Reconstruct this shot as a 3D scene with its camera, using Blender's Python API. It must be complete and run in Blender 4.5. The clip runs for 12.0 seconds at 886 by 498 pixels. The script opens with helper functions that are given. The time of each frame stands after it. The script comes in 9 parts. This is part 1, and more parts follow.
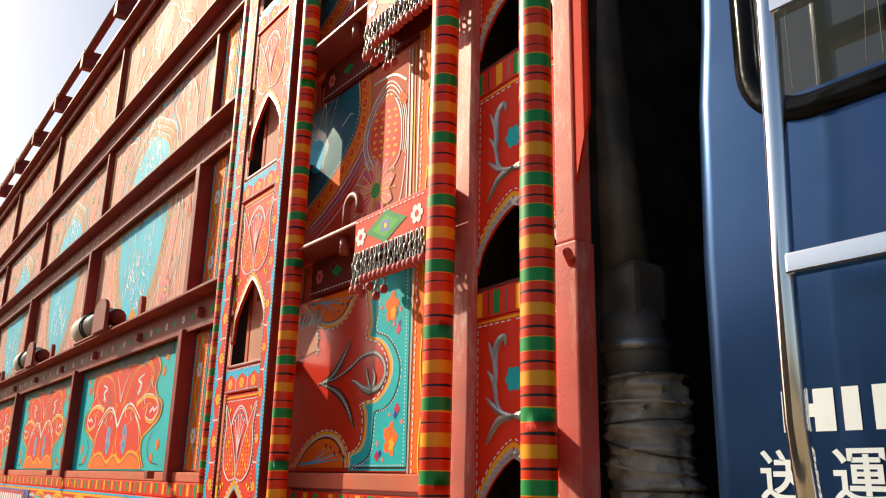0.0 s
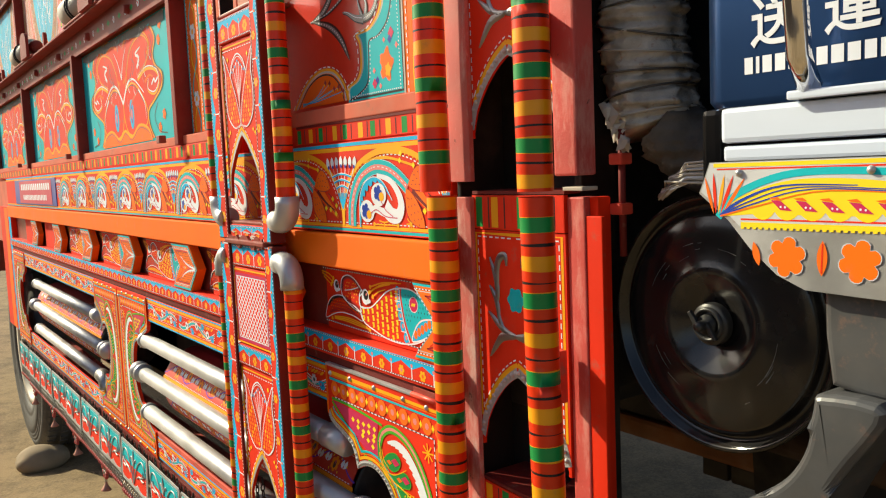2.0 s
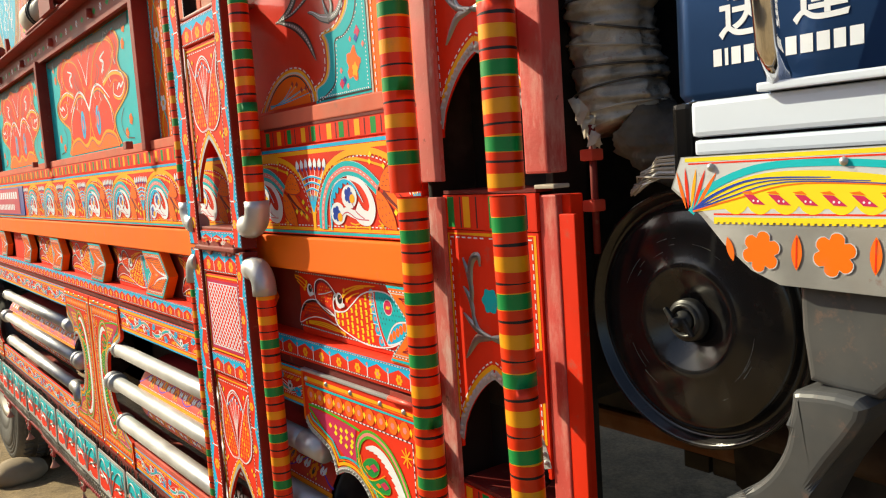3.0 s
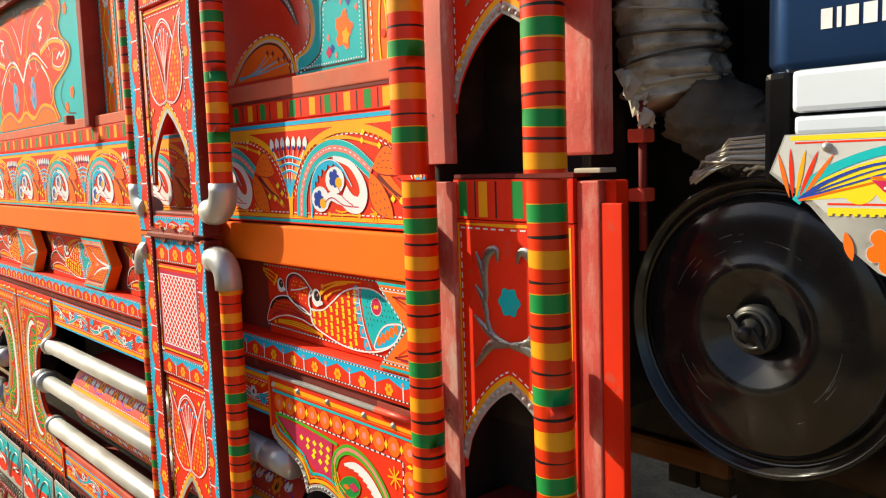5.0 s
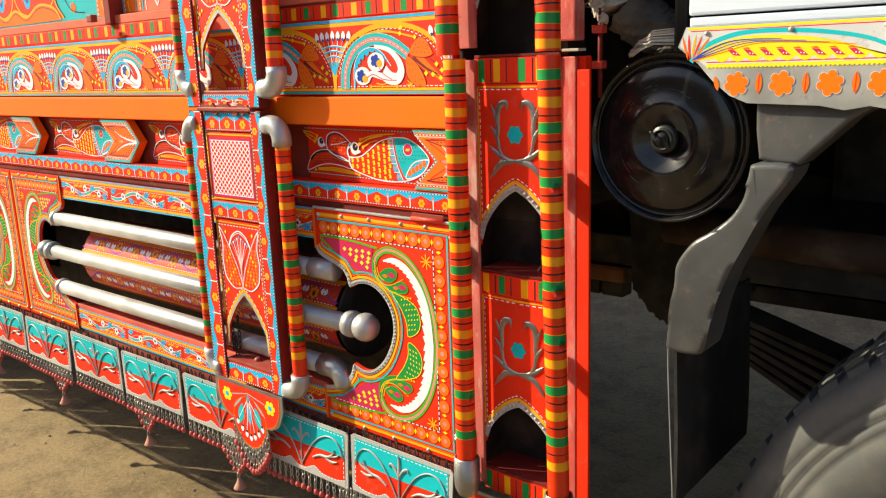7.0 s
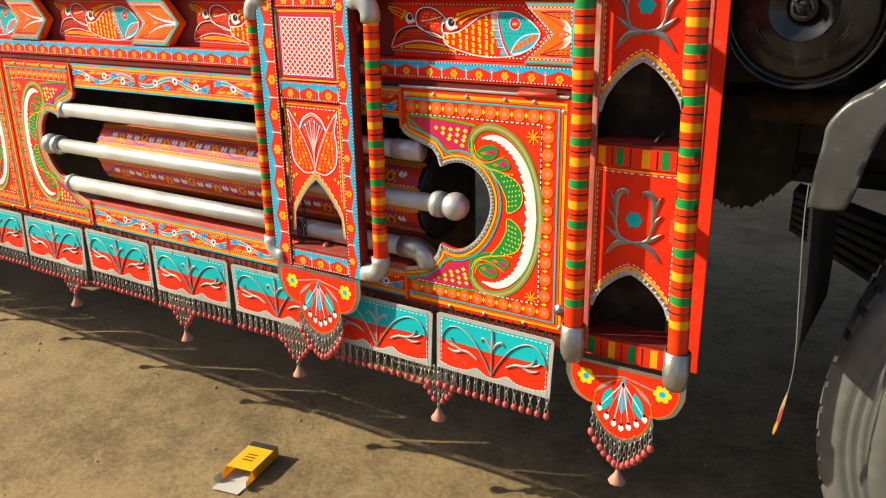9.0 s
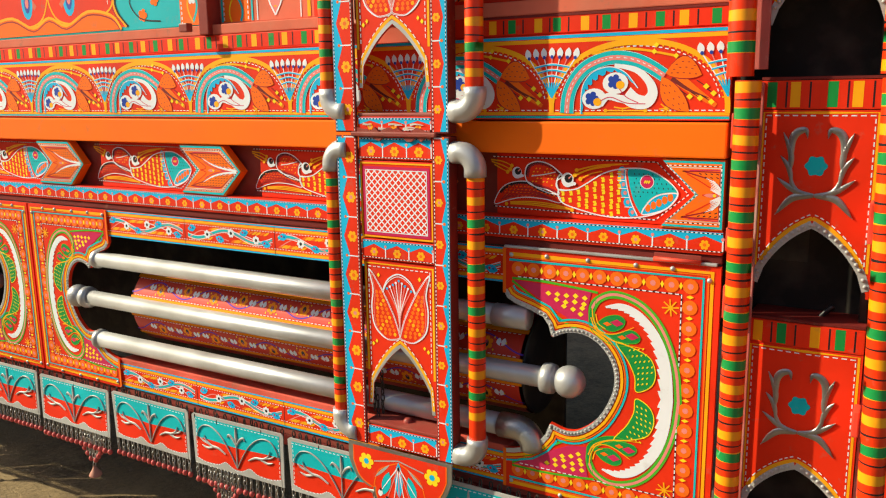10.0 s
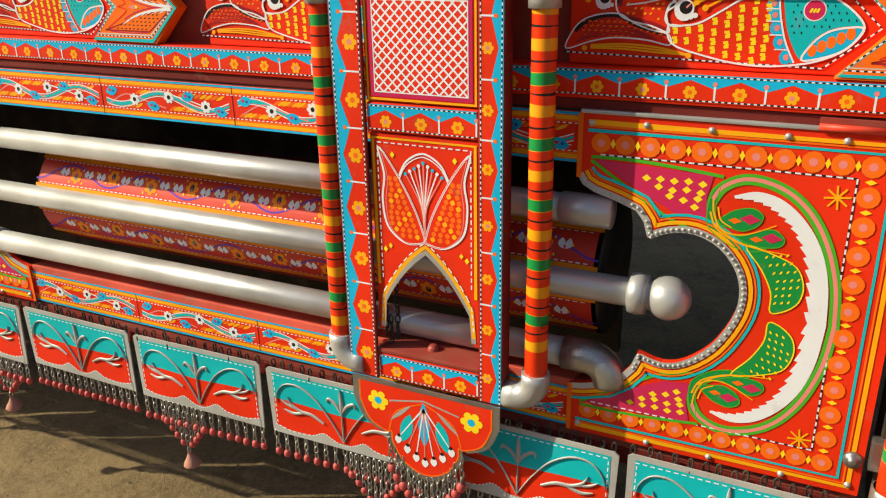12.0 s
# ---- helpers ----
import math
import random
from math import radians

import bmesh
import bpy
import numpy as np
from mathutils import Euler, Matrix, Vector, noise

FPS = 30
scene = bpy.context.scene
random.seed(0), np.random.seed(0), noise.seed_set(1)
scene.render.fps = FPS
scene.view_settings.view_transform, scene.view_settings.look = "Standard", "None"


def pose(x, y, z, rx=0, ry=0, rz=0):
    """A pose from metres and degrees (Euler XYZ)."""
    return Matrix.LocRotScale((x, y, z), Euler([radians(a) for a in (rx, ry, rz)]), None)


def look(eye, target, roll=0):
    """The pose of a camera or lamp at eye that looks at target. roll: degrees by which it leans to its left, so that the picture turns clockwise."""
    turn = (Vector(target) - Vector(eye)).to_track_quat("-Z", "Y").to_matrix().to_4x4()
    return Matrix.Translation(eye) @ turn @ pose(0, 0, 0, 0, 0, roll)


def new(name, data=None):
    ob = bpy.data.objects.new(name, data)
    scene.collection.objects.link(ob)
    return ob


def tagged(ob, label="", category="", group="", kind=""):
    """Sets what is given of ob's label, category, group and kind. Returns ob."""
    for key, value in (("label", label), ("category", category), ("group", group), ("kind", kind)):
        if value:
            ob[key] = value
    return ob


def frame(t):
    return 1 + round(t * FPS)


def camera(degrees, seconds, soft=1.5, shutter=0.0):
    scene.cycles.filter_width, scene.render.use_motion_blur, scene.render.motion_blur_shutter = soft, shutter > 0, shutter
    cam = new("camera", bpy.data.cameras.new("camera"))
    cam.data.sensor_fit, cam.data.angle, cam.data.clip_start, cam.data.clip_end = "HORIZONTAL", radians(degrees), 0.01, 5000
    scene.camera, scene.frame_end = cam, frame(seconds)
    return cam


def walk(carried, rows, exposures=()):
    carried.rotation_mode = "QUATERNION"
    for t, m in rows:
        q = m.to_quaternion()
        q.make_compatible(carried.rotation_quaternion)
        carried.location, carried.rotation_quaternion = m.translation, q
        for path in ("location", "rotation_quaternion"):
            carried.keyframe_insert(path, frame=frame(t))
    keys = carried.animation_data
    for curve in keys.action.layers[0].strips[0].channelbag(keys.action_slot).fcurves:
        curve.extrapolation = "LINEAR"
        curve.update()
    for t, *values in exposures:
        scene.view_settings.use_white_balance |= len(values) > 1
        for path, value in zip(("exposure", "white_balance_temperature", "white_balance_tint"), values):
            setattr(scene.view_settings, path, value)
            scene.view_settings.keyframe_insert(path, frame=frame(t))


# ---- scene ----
cam = camera(56.6, 12.0, 1.15)
PATH = [
    (0, (-0.021, 0.027, 1.354), (-1.585, 1.149, 1.897), 1.3),
    (0.5, (-0.022, 0.031, 1.329), (-1.616, 1.19, 1.668), -0.1),
    (1, (-0.02, 0.04, 1.306), (-1.638, 1.21, 1.425), -1.1),
    (1.5, (-0.021, 0.047, 1.282), (-1.653, 1.201, 1.231), -2.2),
    (2, (-0.023, 0.048, 1.259), (-1.656, 1.186, 1.068), -2.4),
    (2.5, (-0.027, 0.054, 1.251), (-1.647, 1.201, 1.007), -3.1),
    (3, (-0.032, 0.064, 1.262), (-1.635, 1.243, 1.061), -3.9),
    (3.2, (-0.046, 0.069, 1.264), (-1.653, 1.242, 1.057), -4.6),
    (4.8, (-0.233, 0.098, 1.259), (-1.738, 1.4, 1.05), -1.6),
    (5, (-0.176, 0.079, 1.246), (-1.682, 1.378, 1.036), -1.9),
    (5.5, (-0.073, 0.002, 1.207), (-1.569, 1.276, 0.831), -3.9),
    (6, (-0.053, -0.149, 1.193), (-1.508, 1.126, 0.686), -4.6),
    (6.5, (-0.016, -0.315, 1.212), (-1.351, 1.096, 0.734), -2.1),
    (6.7, (0.014, -0.359, 1.225), (-1.284, 1.097, 0.782), -1.6),
    (8.3, (-0.111, -0.714, 1.196), (-1.16, 0.877, 0.591), -3.3),
    (8.5, (-0.146, -0.743, 1.183), (-1.177, 0.836, 0.517), -1.9),
    (9, (-0.271, -0.674, 1.169), (-1.295, 0.919, 0.525), -1.0),
    (9.5, (-0.428, -0.595, 1.21), (-1.45, 1.051, 0.715), -1.4),
    (10, (-0.585, -0.614, 1.224), (-1.589, 1.073, 0.842), -0.9),
    (10.5, (-0.68, -0.623, 1.22), (-1.642, 1.088, 0.836), 0.2),
    (11, (-0.775, -0.493, 1.187), (-1.716, 1.228, 0.797), 0.3),
    (11.5, (-0.844, -0.369, 1.18), (-1.744, 1.355, 0.71), -0.1),
    (12, (-0.932, -0.315, 1.162), (-1.744, 1.363, 0.437), -1.1),
]
walk(cam, [(t, look(eye, target, roll)) for t, eye, target, roll in PATH], [(0, 0.38), (0.5, 0.48), (1.5, 0.46), (3, 0.54), (5, 0.56), (6.5, 0.78), (8.5, 0.74), (9, 0.68), (9.5, 0.53), (10, 0.42), (10.5, 0.34), (12, 0.30)])

# ---- world, sun, exposure ----
SUN = Vector((0.43, 0.20, -0.29)).normalized()
world = bpy.data.worlds.new("sky")
scene.world = world
world.use_nodes = True
wn = world.node_tree
sky = wn.nodes.new("ShaderNodeTexSky")
sky.sky_type, sky.sun_disc = "NISHITA", False
sky.sun_elevation = math.asin(-SUN.z)
sky.sun_rotation = math.atan2(-SUN.x, -SUN.y)
sky.air_density, sky.dust_density = 1.0, 2.5
wn.links.new(sky.outputs[0], wn.nodes["Background"].inputs[0])
wn.nodes["Background"].inputs[1].default_value = 0.100
sun = new("sun", bpy.data.lights.new("sun", "SUN"))
sun.data.energy, sun.data.angle, sun.data.color = 4.6, radians(0.55), (1.0, 0.925, 0.66)
sun.matrix_world = look((0, 0, 6), Vector((0, 0, 6)) + SUN)

# ---- materials ----
MATS = {}


def enamel(name, col, rough=0.34, wear=0.10, bump=0.05, scale=1.0, metal=0.0, coat=0.06, dust=0.0, chips=0.0):
    """Brush-laid or rolled paint: hue drift, fine streaks, a little dust and relief."""
    m = bpy.data.materials.new(name)
    m.use_nodes = True
    nt = m.node_tree
    b = nt.nodes["Principled BSDF"]
    tc = nt.nodes.new("ShaderNodeTexCoord")
    big = nt.nodes.new("ShaderNodeTexNoise")
    big.inputs["Scale"].default_value, big.inputs["Detail"].default_value = 7 * scale, 5
    fine = nt.nodes.new("ShaderNodeTexNoise")
    fine.inputs["Scale"].default_value, fine.inputs["Detail"].default_value = 160 * scale, 3
    nt.links.new(tc.outputs["Object"], big.inputs["Vector"])
    nt.links.new(tc.outputs["Object"], fine.inputs["Vector"])
    ramp = nt.nodes.new("ShaderNodeValToRGB")
    ramp.color_ramp.elements[0].position, ramp.color_ramp.elements[1].position = 0.3, 0.72
    dark = tuple(c * (1 - wear) for c in col)
    light = tuple(min(1, c * (1 + wear * 0.7) + 0.02 * wear) for c in col)
    ramp.color_ramp.elements[0].color, ramp.color_ramp.elements[1].color = (*dark, 1), (*light, 1)
    nt.links.new(big.outputs[0], ramp.inputs[0])
    last = ramp.outputs[0]
    if dust:
        mix = nt.nodes.new("ShaderNodeMixRGB")
        mix.inputs[2].default_value = (0.42, 0.33, 0.24, 1)
        dn = nt.nodes.new("ShaderNodeTexNoise")
        dn.inputs["Scale"].default_value, dn.inputs["Detail"].default_value = 18 * scale, 8
        nt.links.new(tc.outputs["Object"], dn.inputs["Vector"])
        mr = nt.nodes.new("ShaderNodeMapRange")
        mr.inputs[1].default_value, mr.inputs[2].default_value = 0.45, 0.75
        mr.inputs[3].default_value, mr.inputs[4].default_value = 0.0, dust
        nt.links.new(dn.outputs[0], mr.inputs[0])
        nt.links.new(mr.outputs[0], mix.inputs[0])
        nt.links.new(last, mix.inputs[1])
        last = mix.outputs[0]
    if chips:
        cn = nt.nodes.new("ShaderNodeTexNoise")
        cn.inputs["Scale"].default_value, cn.inputs["Detail"].default_value, cn.inputs["Roughness"].default_value = 30 * scale, 10, 0.72
        nt.links.new(tc.outputs["Object"], cn.inputs["Vector"])
        cm = nt.nodes.new("ShaderNodeMapRange")
        cm.inputs[1].default_value, cm.inputs[2].default_value = 0.585, 0.68
        cm.inputs[3].default_value, cm.inputs[4].default_value = 0.0, chips
        nt.links.new(cn.outputs[0], cm.inputs[0])
        mx = nt.nodes.new("ShaderNodeMixRGB")
        mx.inputs[2].default_value = (0.30, 0.16, 0.11, 1)
        nt.links.new(cm.outputs[0], mx.inputs[0])
        nt.links.new(last, mx.inputs[1])
        last = mx.outputs[0]
    nt.links.new(last, b.inputs["Base Color"])
    rr = nt.nodes.new("ShaderNodeMapRange")
    rr.inputs[3].default_value, rr.inputs[4].default_value = rough * 0.75, min(1, rough * 1.35)
    nt.links.new(big.outputs[0], rr.inputs[0])
    nt.links.new(rr.outputs[0], b.inputs["Roughness"])
    b.inputs["Metallic"].default_value = metal
    b.inputs["Specular IOR Level"].default_value = 0.20 if rough > 0.5 else 0.14 if name == "black_lacquered_sheet" else 0.34 if name == "smoky_drum_lacquer" else 0.35
    b.inputs["Coat Weight"].default_value = 0.0 if rough > 0.5 else coat
    b.inputs["Coat Roughness"].default_value = 0.12
    bp = nt.nodes.new("ShaderNodeBump")
    bp.inputs["Strength"].default_value, bp.inputs["Distance"].default_value = bump, 0.004
    add = nt.nodes.new("ShaderNodeMath")
    add.operation = "MULTIPLY_ADD"
    add.inputs[1].default_value = 0.35
    nt.links.new(fine.outputs[0], add.inputs[0])
    nt.links.new(big.outputs[0], add.inputs[2])
    nt.links.new(add.outputs[0], bp.inputs["Height"])
    nt.links.new(bp.outputs[0], b.inputs["Normal"])
    MATS[name] = m
    return m


RED = enamel("red_enamel", (0.79, 0.028, 0.002), 0.62, 0.14, chips=0.36)
ORANGE = enamel("orange_enamel", (1.0, 0.165, 0.000), 0.70, 0.06, chips=0.22)
AMBER = enamel("amber_paint", (0.92, 0.160, 0.004), 0.66, chips=0.30)
YELLOW = enamel("yellow_paint", (0.94, 0.42, 0.004), 0.62, chips=0.25)
LEMON = enamel("lemon_paint", (0.94, 0.68, 0.014), 0.66)
GREEN = enamel("green_paint", (0.008, 0.27, 0.05), 0.60, chips=0.25)
LEAF = enamel("leaf_green_paint", (0.07, 0.42, 0.02), 0.60)
TEAL = enamel("teal_paint", (0.002, 0.48, 0.54), 0.58, chips=0.18)
CYAN = enamel("sky_blue_paint", (0.004, 0.45, 0.78), 0.60, chips=0.20)
BLUE = enamel("blue_paint", (0.02, 0.06, 0.40), 0.36)
MARIGOLD = enamel("marigold_paint", (0.95, 0.29, 0.004), 0.66)
TANKRED = enamel("deep_crimson_tank_paint", (0.62, 0.034, 0.014), 0.5)
PANELRED = enamel("glossy_red_sheet_paint", (0.70, 0.024, 0.003), 0.30, 0.16, 0.16, scale=0.6, coat=0.25, chips=0.20)
MEDALBLUE = enamel("deep_turquoise_paint", (0.010, 0.120, 0.190), 0.58, 0.15)
ROSE = enamel("rose_paint", (0.70, 0.07, 0.17), 0.6)
VIOLET = enamel("violet_paint", (0.13, 0.045, 0.42), 0.6)
NIGHT = enamel("dark_teal_paint", (0.006, 0.09, 0.14), 0.25)
WHITE = enamel("white_paint", (0.79, 0.81, 0.87), 0.6, 0.06, chips=0.18)
PIPERED = enamel("glossy_red_pipe_paint", (0.80, 0.036, 0.002), 0.34, 0.10, chips=0.35)
PINK = enamel("pink_paint", (0.80, 0.24, 0.22), 0.66)
MAGENTA = enamel("magenta_paint", (0.60, 0.02, 0.10), 0.38)
BLACK = enamel("black_paint", (0.012, 0.010, 0.012), 0.4)
CRIMSON = enamel("crimson_paint", (0.34, 0.012, 0.02), 0.36)
PRIMER = enamel("red_oxide_primer", (0.30, 0.045, 0.032), 0.42, 0.22, 0.10, dust=0.15)
POST = enamel("worn_red_post_paint", (0.76, 0.056, 0.026), 0.46, 0.18, 0.14, dust=0.16, chips=0.60)
PALEPOST = enamel("peeling_pink_post_paint", (0.70, 0.105, 0.070), 0.5, 0.22, 0.10, scale=1.6, dust=0.15, chips=0.65)
MAROON = enamel("maroon_paint", (0.17, 0.018, 0.014), 0.62, 0.25, 0.10, chips=0.55)
FADED = enamel("sun_faded_red_paint", (0.68, 0.15, 0.085), 0.72, 0.22, 0.06, coat=0.05, dust=0.15, chips=0.50)
BLEACHED = enamel("bleached_pink_paint", (0.74, 0.33, 0.25), 0.72, 0.26, 0.06, coat=0.05, dust=0.40, chips=0.60)
PALEPINK = enamel("chalky_pink_paint", (0.74, 0.48, 0.40), 0.75, 0.25, 0.06, coat=0.0, dust=0.4, chips=0.5)
PALETAN = enamel("faded_yellow_paint", (0.72, 0.44, 0.20), 0.75, 0.25, 0.05, coat=0.0, dust=0.3, chips=0.4)
PALEBLUE = enamel("bleached_blue_paint", (0.06, 0.50, 0.74), 0.62, 0.16, 0.05, chips=0.20)
STEEL = enamel("aluminium_paint", (0.52, 0.52, 0.525), 0.36, 0.20, 0.05, scale=1.6, metal=0.45, coat=0.0)
DULLSTEEL = enamel("dull_tin", (0.36, 0.36, 0.355), 0.34, 0.35, 0.45, scale=1.8, metal=0.8, coat=0.0, chips=0.40)
CHAIN = enamel("chain_iron", (0.44, 0.43, 0.41), 0.40, 0.3, 0.05, metal=0.85, coat=0.0)
CHROME = enamel("chrome", (0.86, 0.86, 0.87), 0.09, 0.04, 0.01, metal=1.0, coat=0.0)
BEAD = enamel("painted_bead_red", (0.50, 0.075, 0.070), 0.48, 0.2, 0.05, coat=0.0)
BELLM = enamel("faded_pink_bell", (0.46, 0.20, 0.15), 0.55, 0.25, 0.05, coat=0.0, dust=0.3)
CABBLUE = enamel("metallic_navy_cab_paint", (0.016, 0.052, 0.150), 0.30, 0.06, 0.01, metal=0.80, coat=0.30)
CABWHITE = enamel("cab_white_paint", (0.72, 0.79, 0.92), 0.22, 0.03, 0.01, coat=0.5)
BLACKMETAL = enamel("black_lacquered_sheet", (0.004, 0.004, 0.005), 0.15, 0.2, 0.02, coat=0.0, dust=0.010)
DRUMBLACK = enamel("smoky_drum_lacquer", (0.006, 0.006, 0.007), 0.19, 0.35, 0.010, scale=1.6, coat=0.38, dust=0.045, chips=0.05)
RUBBER = enamel("grey_black_rubber", (0.066, 0.067, 0.070), 0.32, 0.30, 0.035, scale=1.8, coat=0.0, dust=0.05, chips=0.30)
RAILRED = enamel("weathered_deep_red_paint", (0.27, 0.030, 0.022), 0.56, 0.30, 0.12, coat=0.0, dust=0.06, chips=0.45)
BANDYELLOW = enamel("pipe_band_yellow", (0.92, 0.36, 0.004), 0.40, 0.10, chips=0.25)
BANDGREEN = enamel("pipe_band_green", (0.006, 0.26, 0.055), 0.40, 0.12, chips=0.20)
# very dark brown: the shade inside the niches, put into the colour
NICHESHADE = enamel("recess_shade_brown", (0.018, 0.0155, 0.0135), 0.8, 0.35, 0.1, coat=0.0, dust=0.10)
FLAPRUBBER = enamel("black_flap_rubber", (0.018, 0.018, 0.019), 0.6, 0.3, 0.15, coat=0.0, dust=0.08)
TYRE = enamel("dusty_tyre_rubber", (0.102, 0.101, 0.098), 0.62, 0.10, 0.05, scale=2.2, coat=0.0, dust=0.10, chips=0.10)
TYREPALE = enamel("rubbed_pale_rubber", (0.125, 0.123, 0.118), 0.7, 0.25, 0.1, coat=0.0, dust=0.15)
# near-black: grease on the chassis, and painted-in shade on closed-in surfaces
GRIMESHADE = enamel("greasy_and_shade_black", (0.032, 0.029, 0.026), 0.6, 0.35, 0.2, coat=0.0, dust=0.12)
RUST = enamel("brown_painted_tube", (0.055, 0.028, 0.016), 0.6, 0.3, 0.1, coat=0.0, dust=0.2)
BROWNRAIL = enamel("brown_rail_paint", (0.22, 0.085, 0.03), 0.55, 0.3, 0.1, coat=0.0, dust=0.2)
APRONTIN = enamel("stained_bare_tin", (0.46, 0.455, 0.445), 0.42, 0.40, 0.10, scale=1.4, metal=0.45, coat=0.0, dust=0.25, chips=0.65)
APRONWHITE = enamel("worn_greyish_white_paint", (0.60, 0.61, 0.63), 0.6, 0.14, 0.08, dust=0.12, chips=0.5)
HUBMETAL = enamel("greasy_steel_nut", (0.035, 0.034, 0.033), 0.34, 0.3, 0.1, metal=0.2, coat=0.0)
WRAP = enamel("dusty_plastic_wrap", (0.52, 0.465, 0.39), 0.32, 0.65, 0.6, scale=3.5, coat=0.2, dust=0.3, chips=0.75)
WRAPDARK = enamel("dark_rubber_hose", (0.085, 0.076, 0.066), 0.36, 0.4, 0.3, coat=0.0, dust=0.25)
TAPEDARK = enamel("sooty_taped_hose", (0.115, 0.098, 0.080), 0.55, 0.45, 0.4, scale=2.5, coat=0.0, dust=0.15)
CARD = enamel("yellow_card", (0.78, 0.42, 0.01), 0.5, 0.05, 0.02, coat=0.0)
GREYCARD = enamel("grey_card", (0.48, 0.46, 0.44), 0.7, 0.05, 0.02, coat=0.0)
CREAM = enamel("dusty_cream_paint", (0.50, 0.45, 0.38), 0.5, 0.15, 0.05, dust=0.2)
STREAK = enamel("dried_water_streak", (0.20, 0.20, 0.19), 0.8, 0.3, 0.05, coat=0.0)
WORN = enamel("rubbed_bare_metal", (0.62, 0.55, 0.50), 0.55, 0.3, 0.2, coat=0.0)
TINPAINT = enamel("bright_pressed_tin", (0.47, 0.47, 0.46), 0.45, 0.2, 0.08, metal=0.12, coat=0.0, chips=0.35)
STEMTIN = enamel("tarnished_pressed_tin", (0.30, 0.30, 0.295), 0.38, 0.25, 0.10, metal=0.55, coat=0.0, chips=0.35)
PLASTER = enamel("mud_brown_wall_plaster", (0.22, 0.165, 0.11), 0.85, 0.25, 0.3, scale=0.2, coat=0.0, dust=0.2)
STONE = enamel("dusty_stone", (0.30, 0.23, 0.15), 0.85, 0.2, 0.3, coat=0.0)


def peeling(name, col, pale, rust, rough=0.5):
    """Old brush-painted iron: pink-red coat rubbed pale in long patches, with small rusty pits."""
    m = enamel(name, col, rough, 0.24, 0.22, 1.4, dust=0.10)
    nt = m.node_tree
    b = nt.nodes["Principled BSDF"]
    last = b.inputs["Base Color"].links[0].from_socket
    tc = nt.nodes.new("ShaderNodeTexCoord")
    for stretch, scale, rgh, lo, hi, most, c2 in (((1, 1, 0.30), 34, 0.70, 0.52, 0.66, 0.85, pale), ((1, 1, 0.45), 90, 0.75, 0.60, 0.68, 0.55, pale), ((1, 1, 0.8), 60, 0.65, 0.655, 0.70, 0.85, rust)):
        mp = nt.nodes.new("ShaderNodeMapping")
        mp.inputs["Scale"].default_value = stretch
        nt.links.new(tc.outputs["Object"], mp.inputs["Vector"])
        n = nt.nodes.new("ShaderNodeTexNoise")
        n.inputs["Scale"].default_value, n.inputs["Detail"].default_value, n.inputs["Roughness"].default_value = scale, 8, rgh
        nt.links.new(mp.outputs[0], n.inputs["Vector"])
        r = nt.nodes.new("ShaderNodeMapRange")
        r.inputs[1].default_value, r.inputs[2].default_value, r.inputs[4].default_value = lo, hi, most
        nt.links.new(n.outputs[0], r.inputs[0])
        mx = nt.nodes.new("ShaderNodeMixRGB")
        mx.inputs[2].default_value = (*c2, 1)
        nt.links.new(r.outputs[0], mx.inputs[0])
        nt.links.new(last, mx.inputs[1])
        last = mx.outputs[0]
    nt.links.new(last, b.inputs["Base Color"])
    return m


POSTPEEL = peeling("sun_bleached_red_post_paint", (0.62, 0.085, 0.070), (0.66, 0.26, 0.22), (0.16, 0.05, 0.035))
IRONPEEL = peeling("peeling_pink_iron_paint", (0.56, 0.130, 0.110), (0.58, 0.40, 0.36), (0.13, 0.05, 0.04))


